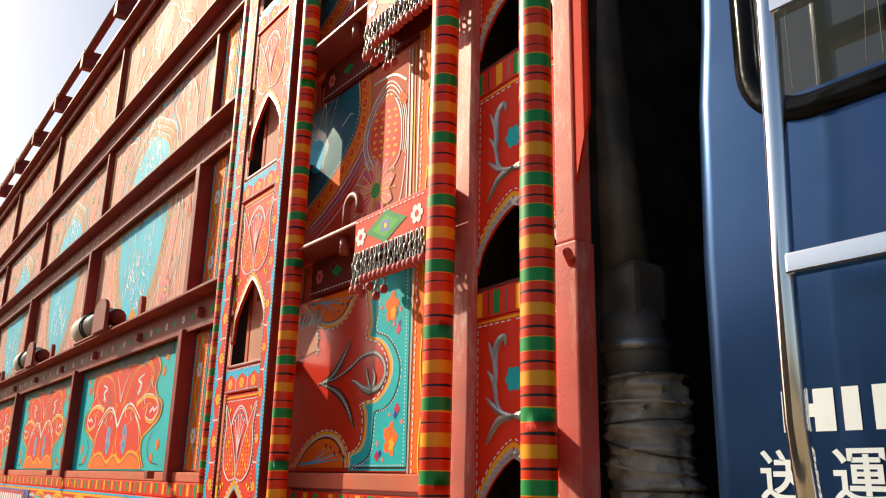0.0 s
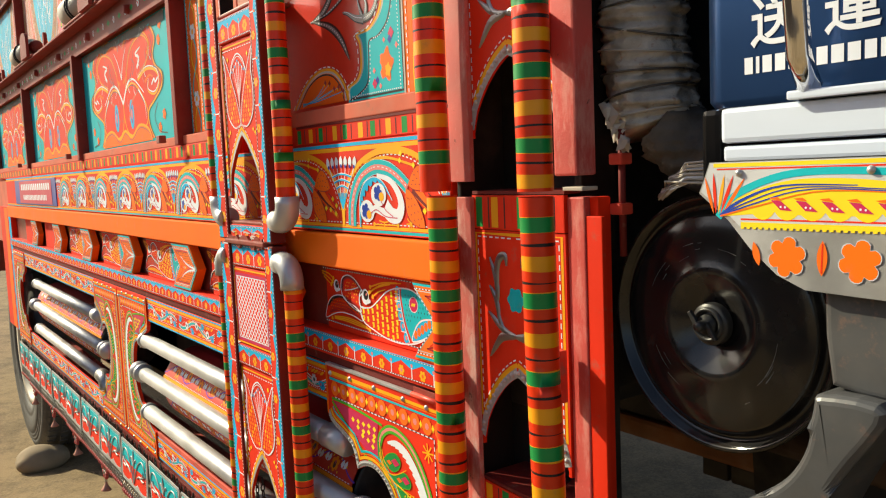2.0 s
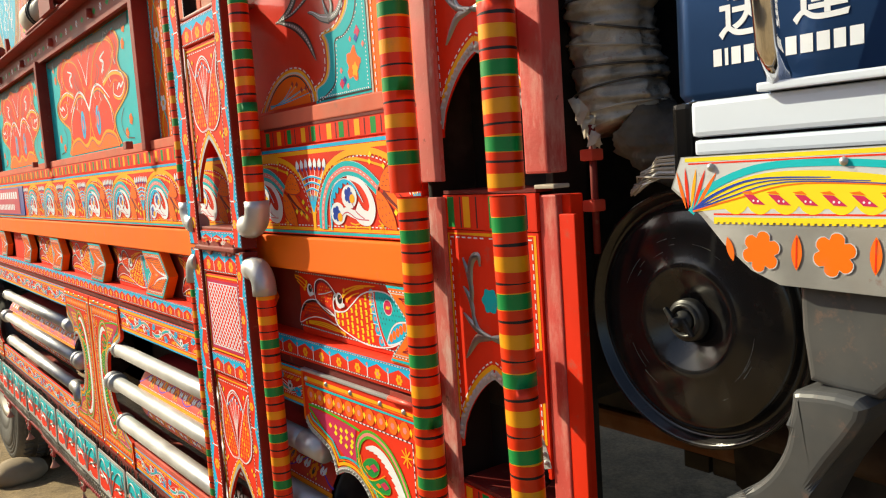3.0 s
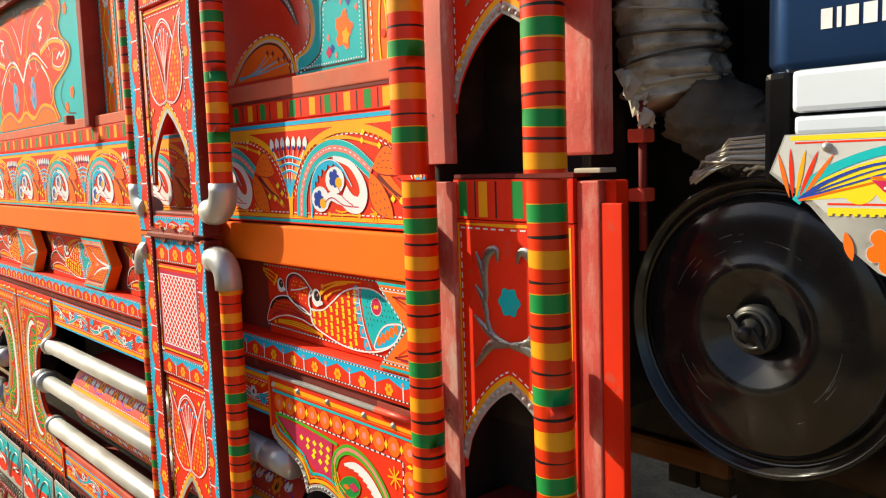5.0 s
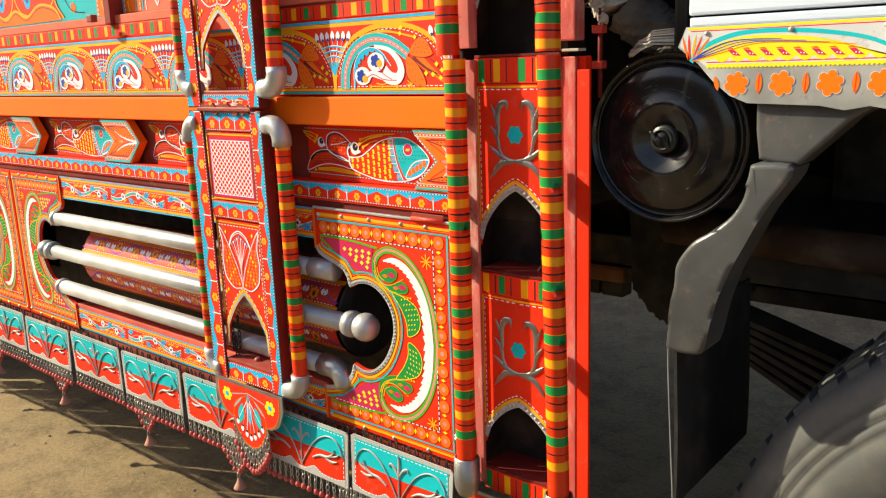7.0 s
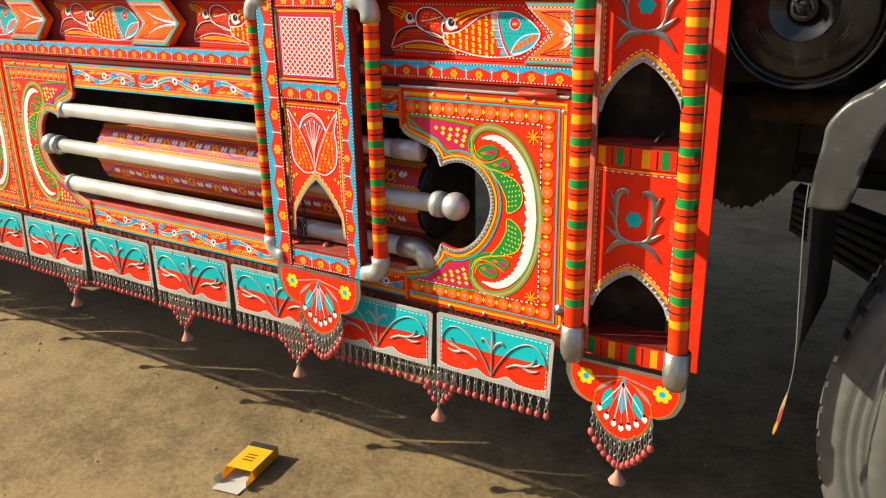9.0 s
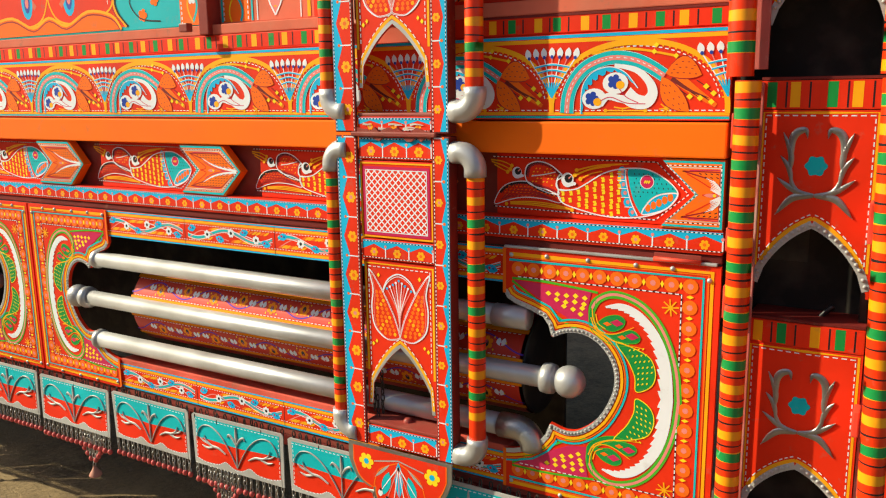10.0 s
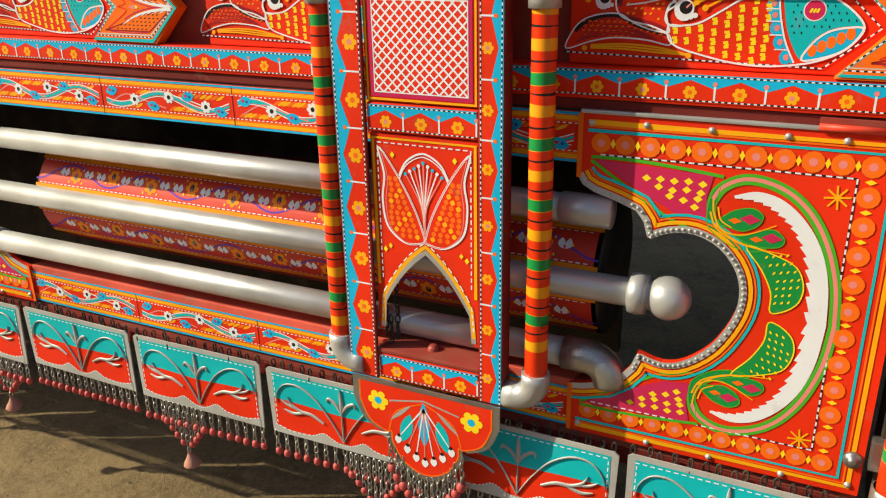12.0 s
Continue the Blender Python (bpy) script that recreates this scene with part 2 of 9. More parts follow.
def soil():
    m = bpy.data.materials.new("trodden_sandy_soil")
    m.use_nodes = True
    nt = m.node_tree
    b = nt.nodes["Principled BSDF"]
    tc = nt.nodes.new("ShaderNodeTexCoord")
    prev = None
    hs = []
    for s, d, w in ((1.3, 6, 0.6), (9, 8, 0.42), (70, 6, 0.42), (420, 2, 0.20)):
        n = nt.nodes.new("ShaderNodeTexNoise")
        n.inputs["Scale"].default_value, n.inputs["Detail"].default_value = s, d
        n.inputs["Roughness"].default_value = 0.62
        nt.links.new(tc.outputs["Object"], n.inputs["Vector"])
        hs.append((n, w))
        mul = nt.nodes.new("ShaderNodeMath")
        mul.operation = "MULTIPLY_ADD"
        mul.inputs[1].default_value = w
        nt.links.new(n.outputs[0], mul.inputs[0])
        if prev:
            nt.links.new(prev.outputs[0], mul.inputs[2])
        else:
            mul.inputs[2].default_value = 0.07
        prev = mul
    r = nt.nodes.new("ShaderNodeValToRGB")
    e = r.color_ramp.elements
    e[0].position, e[0].color = 0.62, (0.062, 0.043, 0.021, 1)
    e[1].position, e[1].color = 1.35 / 1.4, (0.285, 0.196, 0.094, 1)
    mid = e.new(0.80)
    mid.color = (0.158, 0.105, 0.048, 1)
    nt.links.new(prev.outputs[0], r.inputs[0])
    sc = nt.nodes.new("ShaderNodeTexNoise")
    sc.inputs["Scale"].default_value, sc.inputs["Detail"].default_value, sc.inputs["Roughness"].default_value, sc.inputs["Distortion"].default_value = 6.5, 9, 0.68, 1.4
    nt.links.new(tc.outputs["Object"], sc.inputs["Vector"])
    sm = nt.nodes.new("ShaderNodeMapRange")
    sm.inputs[1].default_value, sm.inputs[2].default_value, sm.inputs[4].default_value = 0.56, 0.70, 0.55
    nt.links.new(sc.outputs[0], sm.inputs[0])
    mx = nt.nodes.new("ShaderNodeMixRGB")
    mx.inputs[2].default_value = (0.34, 0.243, 0.126, 1)
    nt.links.new(sm.outputs[0], mx.inputs[0])
    nt.links.new(r.outputs[0], mx.inputs[1])
    nt.links.new(mx.outputs[0], b.inputs["Base Color"])
    b.inputs["Roughness"].default_value = 0.92
    bp = nt.nodes.new("ShaderNodeBump")
    bp.inputs["Strength"].default_value, bp.inputs["Distance"].default_value = 0.55, 0.02
    nt.links.new(prev.outputs[0], bp.inputs["Height"])
    nt.links.new(bp.outputs[0], b.inputs["Normal"])
    return m


SOIL = soil()


def glass():
    m = bpy.data.materials.new("dusty_tinted_glass")
    m.use_nodes = True
    b = m.node_tree.nodes["Principled BSDF"]
    b.inputs["Base Color"].default_value = (0.035, 0.040, 0.040, 1)
    b.inputs["Roughness"].default_value = 0.06
    b.inputs["Coat Weight"].default_value = 0.6
    b.inputs["Transmission Weight"].default_value = 0.15
    return m


GLASS = glass()

# ---- mesh helpers ----


def mesh_object(name, verts, faces, mats, idx=None, parent=None, label="", smooth=False):
    me = bpy.data.meshes.new(name)
    me.from_pydata([tuple(v) for v in verts], [], faces)
    for m in mats:
        me.materials.append(m)
    if idx:
        me.polygons.foreach_set("material_index", idx)
    if smooth:
        me.polygons.foreach_set("use_smooth", [True] * len(me.polygons))
    me.update()
    ob = new(name, me)
    if parent:
        ob.parent = parent
    if label:
        tagged(ob, label)
    return ob


def part(name, bm, material, parent, label="", smooth=False):
    me = bpy.data.meshes.new(name)
    bmesh.ops.recalc_face_normals(bm, faces=bm.faces)
    if smooth:
        for f in bm.faces:
            f.smooth = True
    bm.to_mesh(me)
    bm.free()
    me.materials.append(material)
    ob = new(name, me)
    if parent:
        ob.parent = parent
    if label:
        tagged(ob, label)
    return ob


def thing(name, label, category, group="", kind=""):
    return tagged(new(name), label, category, group, kind)


def add_box(bm, x0, x1, y0, y1, z0, z1, bevel=0.0):
    r = bmesh.ops.create_cube(bm, size=1.0)
    vs = r["verts"]
    for v in vs:
        v.co = Vector((x0 + (v.co.x + 0.5) * (x1 - x0), y0 + (v.co.y + 0.5) * (y1 - y0), z0 + (v.co.z + 0.5) * (z1 - z0)))
    if bevel:
        es = list({e for v in vs for e in v.link_edges})
        bmesh.ops.bevel(bm, geom=es, offset=bevel, segments=2, profile=0.6, affect="EDGES")


def box(name, x0, x1, y0, y1, z0, z1, mat, parent, label="", bevel=0.002):
    bm = bmesh.new()
    add_box(bm, x0, x1, y0, y1, z0, z1, bevel)
    return part(name, bm, mat, parent, label)


def tube(points, r, seg=18, caps=True):
    """Verts and faces of a round tube along points; r may be a list."""
    pts = [Vector(p) for p in points]
    n = len(pts)
    rs = r if isinstance(r, (list, tuple)) else [r] * n
    verts, faces = [], []
    up = None
    for i, p in enumerate(pts):
        t = (pts[min(i + 1, n - 1)] - pts[max(i - 1, 0)]).normalized()
        if up is None:
            up = t.orthogonal().normalized()
        up = (up - t * up.dot(t)).normalized()
        side = t.cross(up)
        for k in range(seg):
            a = 2 * math.pi * k / seg
            verts.append(p + (up * math.cos(a) + side * math.sin(a)) * rs[i])
    for i in range(n - 1):
        for k in range(seg):
            a, b = i * seg + k, i * seg + (k + 1) % seg
            faces.append((a, b, b + seg, a + seg))
    if caps:
        faces.append(tuple(range(seg))[::-1])
        faces.append(tuple((n - 1) * seg + k for k in range(seg)))
    return verts, faces


def tube_part(name, points, r, mat, parent, label="", seg=18, caps=True):
    v, f = tube(points, r, seg, caps)
    ob = mesh_object(name, v, f, [mat], None, parent, label)
    for p in ob.data.polygons:
        p.use_smooth = len(p.vertices) == 4
    return ob


def lathe(name, profile, centre, axis, mat, parent, label="", seg=40):
    """profile: (radius, along) pairs turned about an axis 'x', 'y' or 'z'."""
    verts, faces = [], []
    c = Vector(centre)
    for r, h in profile:
        for k in range(seg):
            a = 2 * math.pi * k / seg
            p, q = r * math.cos(a), r * math.sin(a)
            verts.append(c + (Vector((h, p, q)) if axis == "x" else Vector((p, h, q)) if axis == "y" else Vector((p, q, h))))
    for i in range(len(profile) - 1):
        for k in range(seg):
            a, b = i * seg + k, i * seg + (k + 1) % seg
            faces.append((a, b, b + seg, a + seg))
    ob = mesh_object(name, verts, faces, [mat], None, parent, label, True)
    bm = bmesh.new()
    bm.from_mesh(ob.data)
    bmesh.ops.remove_doubles(bm, verts=bm.verts, dist=1e-5)
    bmesh.ops.recalc_face_normals(bm, faces=bm.faces)
    bm.to_mesh(ob.data)
    bm.free()
    return ob


def smooth_line(pts, n=6, closed=False):
    """A Catmull-Rom line through pts."""
    P = [Vector((*p, 0)) for p in pts]
    out, m = [], len(P)
    for i in range(m if closed else m - 1):
        if closed:
            a, b, c, d = P[i - 1], P[i], P[(i + 1) % m], P[(i + 2) % m]
        else:
            a, b, c, d = P[max(i - 1, 0)], P[i], P[i + 1], P[min(i + 2, m - 1)]
        for k in range(n):
            t = k / n
            q = 0.5 * ((2 * b) + (c - a) * t + (2 * a - 5 * b + 4 * c - d) * t * t + (3 * b - a - 3 * c + d) * t ** 3)
            out.append((q.x, q.y))
    if not closed:
        out.append((P[-1].x, P[-1].y))
    return out


class Brush:
    """Collects flat strokes of paint on a surface; where(u, v, lift) places them."""

    def __init__(self, y=0.0, where=None, step=0.00011):
        self.v, self.f, self.i, self.m = [], [], [], []
        self.step, self.count = step, 0
        self.where = where or (lambda u, w, lift: (u, y - lift, w))

    def lift(self, layer):
        """Height of a stroke: its layer, and a hair more for each later one."""
        self.count += 1
        return layer * self.step + (self.count % 300) * 2.5e-7

    def slot(self, mat):
        if mat not in self.m:
            self.m.append(mat)
        return self.m.index(mat)

    def face(self, pts, mat, layer=1):
        b, up = len(self.v), self.lift(layer)
        self.v += [self.where(u, w, up) for u, w in pts]
        self.f.append(tuple(range(b, b + len(pts))))
        self.i.append(self.slot(mat))

    def rect(self, x0, x1, z0, z1, mat, layer=1):
        self.face([(x0, z0), (x1, z0), (x1, z1), (x0, z1)], mat, layer)

    def stroke(self, pts, w0, mat, layer=2, w1=None, closed=False):
        """A ribbon along pts, w0 wide, tapering to w1."""
        w1 = w0 if w1 is None else w1
        P = [Vector(p) for p in pts]
        n = len(P)
        if n < 2:
            return
        b, up = len(self.v), self.lift(layer)
        for i, p in enumerate(P):
            q0 = P[i - 1] if (i or closed) else P[i]
            q1 = P[(i + 1) % n] if (i < n - 1 or closed) else P[i]
            d = q1 - q0
            if d.length < 1e-9:
                d = Vector((1, 0))
            d.normalize()
            w = (w0 + (w1 - w0) * i / (n - 1)) / 2
            for s in (1, -1):
                self.v.append(self.where(p.x - s * d.y * w, p.y + s * d.x * w, up))
        k = self.slot(mat)
        for i in range(n if closed else n - 1):
            a, c = b + 2 * i, b + 2 * ((i + 1) % n)
            self.f.append((a, a + 1, c + 1, c))
            self.i.append(k)

    def dashes(self, pts, w, mat=None, layer=3, dash=0.006, gap=0.004, back=None):
        mat = mat or WHITE
        if back:
            self.stroke(pts, w * 1.15, back, layer - 0.4)
        P = [Vector(p) for p in pts]
        for a, b in zip(P, P[1:]):
            L = (b - a).length
            n = max(1, int(L / (dash + gap)))
            for k in range(n):
                s, e = k / n, (k + dash / (dash + gap)) / n
                self.stroke([a.lerp(b, s), a.lerp(b, e)], w, mat, layer)

    def disc(self, x, z, r, mat, layer=2, n=12, rz=None):
        rz = rz or r
        self.face([(x + r * math.cos(2 * math.pi * k / n), z + rz * math.sin(2 * math.pi * k / n)) for k in range(n)], mat, layer)

    def flower(self, x, z, r, petals, mat, heart, layer=3, turn=0.0):
        n = petals * 6
        self.face([(x + r * (0.70 + 0.3 * abs(math.cos(petals * math.pi * k / n)) ** 0.6) * math.cos(2 * math.pi * k / n + turn),
                    z + r * (0.70 + 0.3 * abs(math.cos(petals * math.pi * k / n)) ** 0.6) * math.sin(2 * math.pi * k / n + turn)) for k in range(n)], mat, layer)
        if heart:
            self.disc(x, z, r * 0.36, heart, layer + 1, 8)

    def star(self, x, z, r, mat, layer=3):
        for k in range(4):
            a = math.pi * k / 4 + 0.1
            d = Vector((math.cos(a), math.sin(a))) * r
            self.stroke([(x - d.x, z - d.y), (x, z), (x + d.x, z + d.y)], r * 0.16, mat, layer)

    def diamond(self, x, z, a, b, mat, layer=3):
        self.face([(x - a, z), (x, z - b), (x + a, z), (x, z + b)], mat, layer)

    def leaf(self, p, q, w, mat, layer=2, bend=0.0, n=7):
        """A pointed leaf from p to q."""
        p, q = Vector(p), Vector(q)
        d = q - p
        nrm = Vector((-d.y, d.x)).normalized()
        up, dn = [], []
        for k in range(n + 1):
            t = k / n
            c = p + d * t + nrm * bend * math.sin(math.pi * t)
            h = w / 2 * math.sin(math.pi * t) ** 0.8 if 0 < t < 1 else 0
            up.append((c.x + nrm.x * h, c.y + nrm.y * h))
            dn.append((c.x - nrm.x * h, c.y - nrm.y * h))
        self.face(up + dn[-2:0:-1], mat, layer)

    def fill(self, pts, mat, layer=1):
        self.face(pts, mat, layer)

    def build(self, name, parent, label=""):
        # all strokes face outwards
        return mesh_object(name, self.v, self.f, self.m, self.i, parent, label)


def plate(name, outline, y0, y1, mat, parent, label="", where=None, bevel=0.0):
    """A sheet with the given x-z outline, from y0 (front) to y1."""
    bm = bmesh.new()
    f = bm.faces.new([bm.verts.new((u, y0, w)) for u, w in outline])
    ext = bmesh.ops.extrude_face_region(bm, geom=[f])
    for v in ext["geom"]:
        if isinstance(v, bmesh.types.BMVert):
            v.co.y = y1
    if bevel:
        es = [e for e in bm.edges if all(abs(v.co.y - y0) < 1e-6 for v in e.verts)]
        bmesh.ops.bevel(bm, geom=es, offset=bevel, segments=4, profile=0.5, affect="EDGES")
    return part(name, bm, mat, parent, label)

# ---- motifs ----
GZ = -0.022


def pin_strip(b, u0, u1, v0, v1, n, flip=False, layer=1, turn=False):
    """Red strip with a zigzag sky-blue border, white pins and yellow flowers. turn: runs upright."""
    P = (lambda a, c: (c, a)) if turn else (lambda a, c: (a, c))
    h = v1 - v0
    top, base = (v0, v1) if flip else (v1, v0)
    s = -1 if flip else 1
    b.face([P(u0, v0), P(u1, v0), P(u1, v1), P(u0, v1)], RED, layer)
    p = (u1 - u0) / n
    for k in range(n):
        a, c = u0 + k * p, u0 + (k + 1) * p
        b.face([P(a, top), P(c, top), P(c, top - s * h * 0.50), P((a + c) / 2, top - s * h * 0.20), P(a, top - s * h * 0.50)], CYAN, layer + 1)
        fx, fz = P((a + c) / 2, base + s * h * 0.36)
        b.flower(fx, fz, min(h * 0.25, p * 0.28), 6, YELLOW, AMBER if k % 3 else PINK, layer + 2)
        b.stroke([P(c, base + s * h * 0.08), P(c, base + s * h * 0.62)], 0.0022, WHITE, layer + 2)
        q = P(c, base + s * h * 0.68)
        b.disc(q[0], q[1], 0.0028, AMBER if turn else PINK, layer + 3, 7)
    for e in (v0 + 0.002, v1 - 0.002):
        b.dashes([P(u0, e), P(u1, e)], 0.0015, WHITE, layer + 3, 0.0034, 0.0034, BLACK)


def tally(b, u0, u1, v0, v1, n, seed=0, upright=True):
    """Upright bars of yellow and green on a red strip, with thin dark lines between."""
    b.rect(u0, u1, v0, v1, RED, 1)
    p = (u1 - u0) / n
    for k in range(n):
        a = u0 + (k + 0.10 * math.sin(k * 2.7 + seed)) * p
        b.rect(a + p * 0.10, a + p * 0.44, v0 + 0.0015, v1 - 0.001, (GREEN, YELLOW)[(k + seed) % 2], 2)
        b.rect(a + p * 0.74, a + p * 0.80, v0 + 0.001, v1 - 0.001, BLACK, 2)



def arch_motif(b, x0, x1, z0, z1):
    """A yellow arch over a white double plume under a teal and pink rainbow, with an orange leaf spray."""
    w, h, c = x1 - x0, z1 - z0, (x0 + x1) / 2
    X = lambda u: x0 + u * w
    Z = lambda v: z0 + v * h
    L = lambda s: [(X(u), Z(v)) for u, v in s]
    pts = [(c + w / 2 * math.cos(a), z0 + h * 0.97 * math.sin(a) ** 0.80) for a in [math.pi * k / 40 for k in range(41)]]
    b.stroke(pts, 0.0078, YELLOW, 2)
    inner = [(c + (x - c) * 0.958, z0 + (z - z0) * 0.958) for x, z in pts]
    for k in range(2, 39):
        q = inner[k]
        b.disc(q[0], q[1], 0.0016, YELLOW, 2, 5)
    b.dashes([(c + (x - c) * 0.925, z0 + (z - z0) * 0.93) for x, z in pts[2:-2]], 0.0017, WHITE, 3, 0.004, 0.0035)
    # rainbow band
    mid = smooth_line(L([(0.095, 0.0), (0.105, 0.25), (0.145, 0.47), (0.22, 0.65), (0.345, 0.755), (0.47, 0.735), (0.57, 0.64), (0.66, 0.50)]), 6)
    for off, ww, m, ly in ((0.0, 0.0245, BLACK, 3), (0.0, 0.0232, WHITE, 4), (0.0, 0.0218, TEAL, 5), (-0.0004, 0.0080, PINK, 6)):
        b.stroke([(x, z + off) for x, z in mid], ww, m, ly, ww * 0.86)
    b.dashes(mid[::2], 0.0012, WHITE, 7, 0.003, 0.003)
    # serrated blue sweep
    outer = smooth_line(L([(0.180, -0.01), (0.182, 0.25), (0.20, 0.43), (0.255, 0.575), (0.35, 0.635), (0.44, 0.555), (0.515, 0.34)]), 6)
    inn = smooth_line(L([(0.195, -0.01), (0.200, 0.22), (0.225, 0.34), (0.28, 0.47), (0.37, 0.565), (0.44, 0.50), (0.51, 0.34)]), 6)
    jag = [(p[0] + (q[0] - p[0]) * 0.45 * (k % 3 == 1), p[1] + (q[1] - p[1]) * 0.45 * (k % 3 == 1)) for k, (p, q) in enumerate(zip(inn, outer))]
    for k in range(len(outer) - 1):
        b.face([outer[k], outer[k + 1], jag[k + 1], jag[k]], CYAN, 4)
    b.stroke(outer, 0.0013, WHITE, 5)
    # white double plume: tail, bowl and two lobes
    b.stroke(smooth_line(L([(0.378, 0.655), (0.50, 0.585), (0.575, 0.43), (0.598, 0.27), (0.565, 0.155), (0.50, 0.165), (0.445, 0.26)]), 7), 0.005, WHITE, 6, 0.026)
    b.stroke(smooth_line(L([(0.50, 0.16), (0.41, 0.20), (0.34, 0.23), (0.30, 0.12)]), 5), 0.012, WHITE, 6, 0.010)
    b.disc(X(0.385), Z(0.41), 0.0205, WHITE, 6, 16, 0.0165)
    b.disc(X(0.262), Z(0.20), 0.0200, WHITE, 6, 16, 0.0160)
    for u, v in ((0.380, 0.43), (0.248, 0.20)):
        b.flower(X(u), Z(v), 0.0115, 5, BLUE, None, 7)
        b.disc(X(u + 0.034), Z(v - 0.045), 0.0070, YELLOW, 8, 10, 0.0064)
    b.stroke(smooth_line(L([(0.30, 0.17), (0.36, 0.22), (0.45, 0.14), (0.56, 0.125)]), 5), 0.0014, MAGENTA, 8)
    b.stroke(smooth_line(L([(0.41, 0.33), (0.45, 0.22), (0.52, 0.14)]), 5), 0.0014, MAGENTA, 8)
    # orange leaves with a dark stem and lemon buds
    b.stroke(smooth_line(L([(0.72, 0.48), (0.82, 0.30), (0.94, 0.10)]), 5), 0.020, AMBER, 3, 0.006)
    b.stroke(smooth_line(L([(0.70, 0.46), (0.80, 0.30), (0.90, 0.20)]), 5), 0.007, MAROON, 4, 0.001)
    for p, q, ww, bd in (((0.665, 0.53), (0.86, 0.50), 0.032, 0.010), ((0.645, 0.49), (0.80, 0.02), 0.030, -0.006)):
        b.leaf(L([p])[0], L([q])[0], ww + 0.003, CRIMSON, 4, bd)
        b.leaf(L([p])[0], L([q])[0], ww, AMBER, 5, bd)
        for k in range(13):
            t, s = 0.15 + 0.055 * k, (-1, 0, 1)[k % 3]
            a, d = Vector(L([p])[0]), Vector(L([q])[0]) - Vector(L([p])[0])
            n = Vector((-d.y, d.x)).normalized()
            o = a + d * t + n * (bd * math.sin(math.pi * t) + s * ww * 0.26 * math.sin(math.pi * t))
            b.stroke([o, o + d.normalized() * 0.003], 0.0012, CRIMSON, 6)
    for u, v in ((0.885, 0.35), (0.925, 0.26), (0.855, 0.20), (0.915, 0.15), (0.80, 0.22)):
        b.diamond(X(u), Z(v), 0.0048, 0.0045, LEMON, 5)
        b.stroke(L([(u - 0.05, v + 0.08), (u, v)]), 0.0012, BLACK, 4)
    b.star(X(0.675), Z(0.065), 0.0105, YELLOW)
    b.stroke(L([(0.33, 0.035), (0.56, 0.035)]), 0.0020, YELLOW, 3)
    b.stroke(smooth_line(L([(0.38, 0.085), (0.43, 0.065), (0.48, 0.085)]), 4), 0.0020, YELLOW, 3)
    b.stroke(L([(0.43, 0.0), (0.43, 0.07)]), 0.0016, YELLOW, 3)
    for u in (0.33, 0.56):
        b.disc(X(u), Z(0.035), 0.0032, YELLOW, 4, 7)
    for q in (((0.24, 0.83), (0.42, 0.925), (0.61, 0.905)), ((0.24, 0.82), (0.43, 0.88), (0.60, 0.82)), ((0.25, 0.81), (0.48, 0.86), (0.72, 0.755))):
        b.stroke(smooth_line(L(q), 5), 0.0016, YELLOW, 4, 0.0036)
        b.diamond(X(q[2][0]), Z(q[2][1]), 0.0042, 0.0042, LEMON, 5)


def fan_motif(b, x, z0, z1):
    """A fan of pale stems with white flame tips between two arches."""
    h = z1 - z0
    f = (x, z0 + h * 0.20)
    for k in range(7):
        a = (k - 3) / 3
        tip = (x + a * 0.0395, z0 + h * 0.80 - 0.002 * abs(a))
        b.stroke([f, (x + a * 0.0395 * 0.35, f[1] + (tip[1] - f[1]) * 0.38)], 0.0026, CYAN, 3)
        b.stroke([(x + a * 0.0395 * 0.35, f[1] + (tip[1] - f[1]) * 0.38), tip], 0.0018, PINK if k % 2 else WHITE, 3)
        b.leaf((tip[0], tip[1] - 0.002), (tip[0] + a * 0.004, tip[1] + 0.0155), 0.0105, WHITE, 5)
        b.disc(tip[0], tip[1] + 0.0005, 0.0030, BLUE, 6, 6)
    for v in (0.50, 0.585, 0.665):
        s = 0.0395 * (v - 0.20) / 0.60 * 0.98
        b.stroke(smooth_line([(x - s, z0 + h * (v - 0.02)), (x, z0 + h * (v + 0.025)), (x + s, z0 + h * (v - 0.02))], 5), 0.0026, CYAN, 4)
        b.stroke(smooth_line([(x - s, z0 + h * (v - 0.005)), (x, z0 + h * (v + 0.040)), (x + s, z0 + h * (v - 0.005))], 5), 0.0010, WHITE, 4)


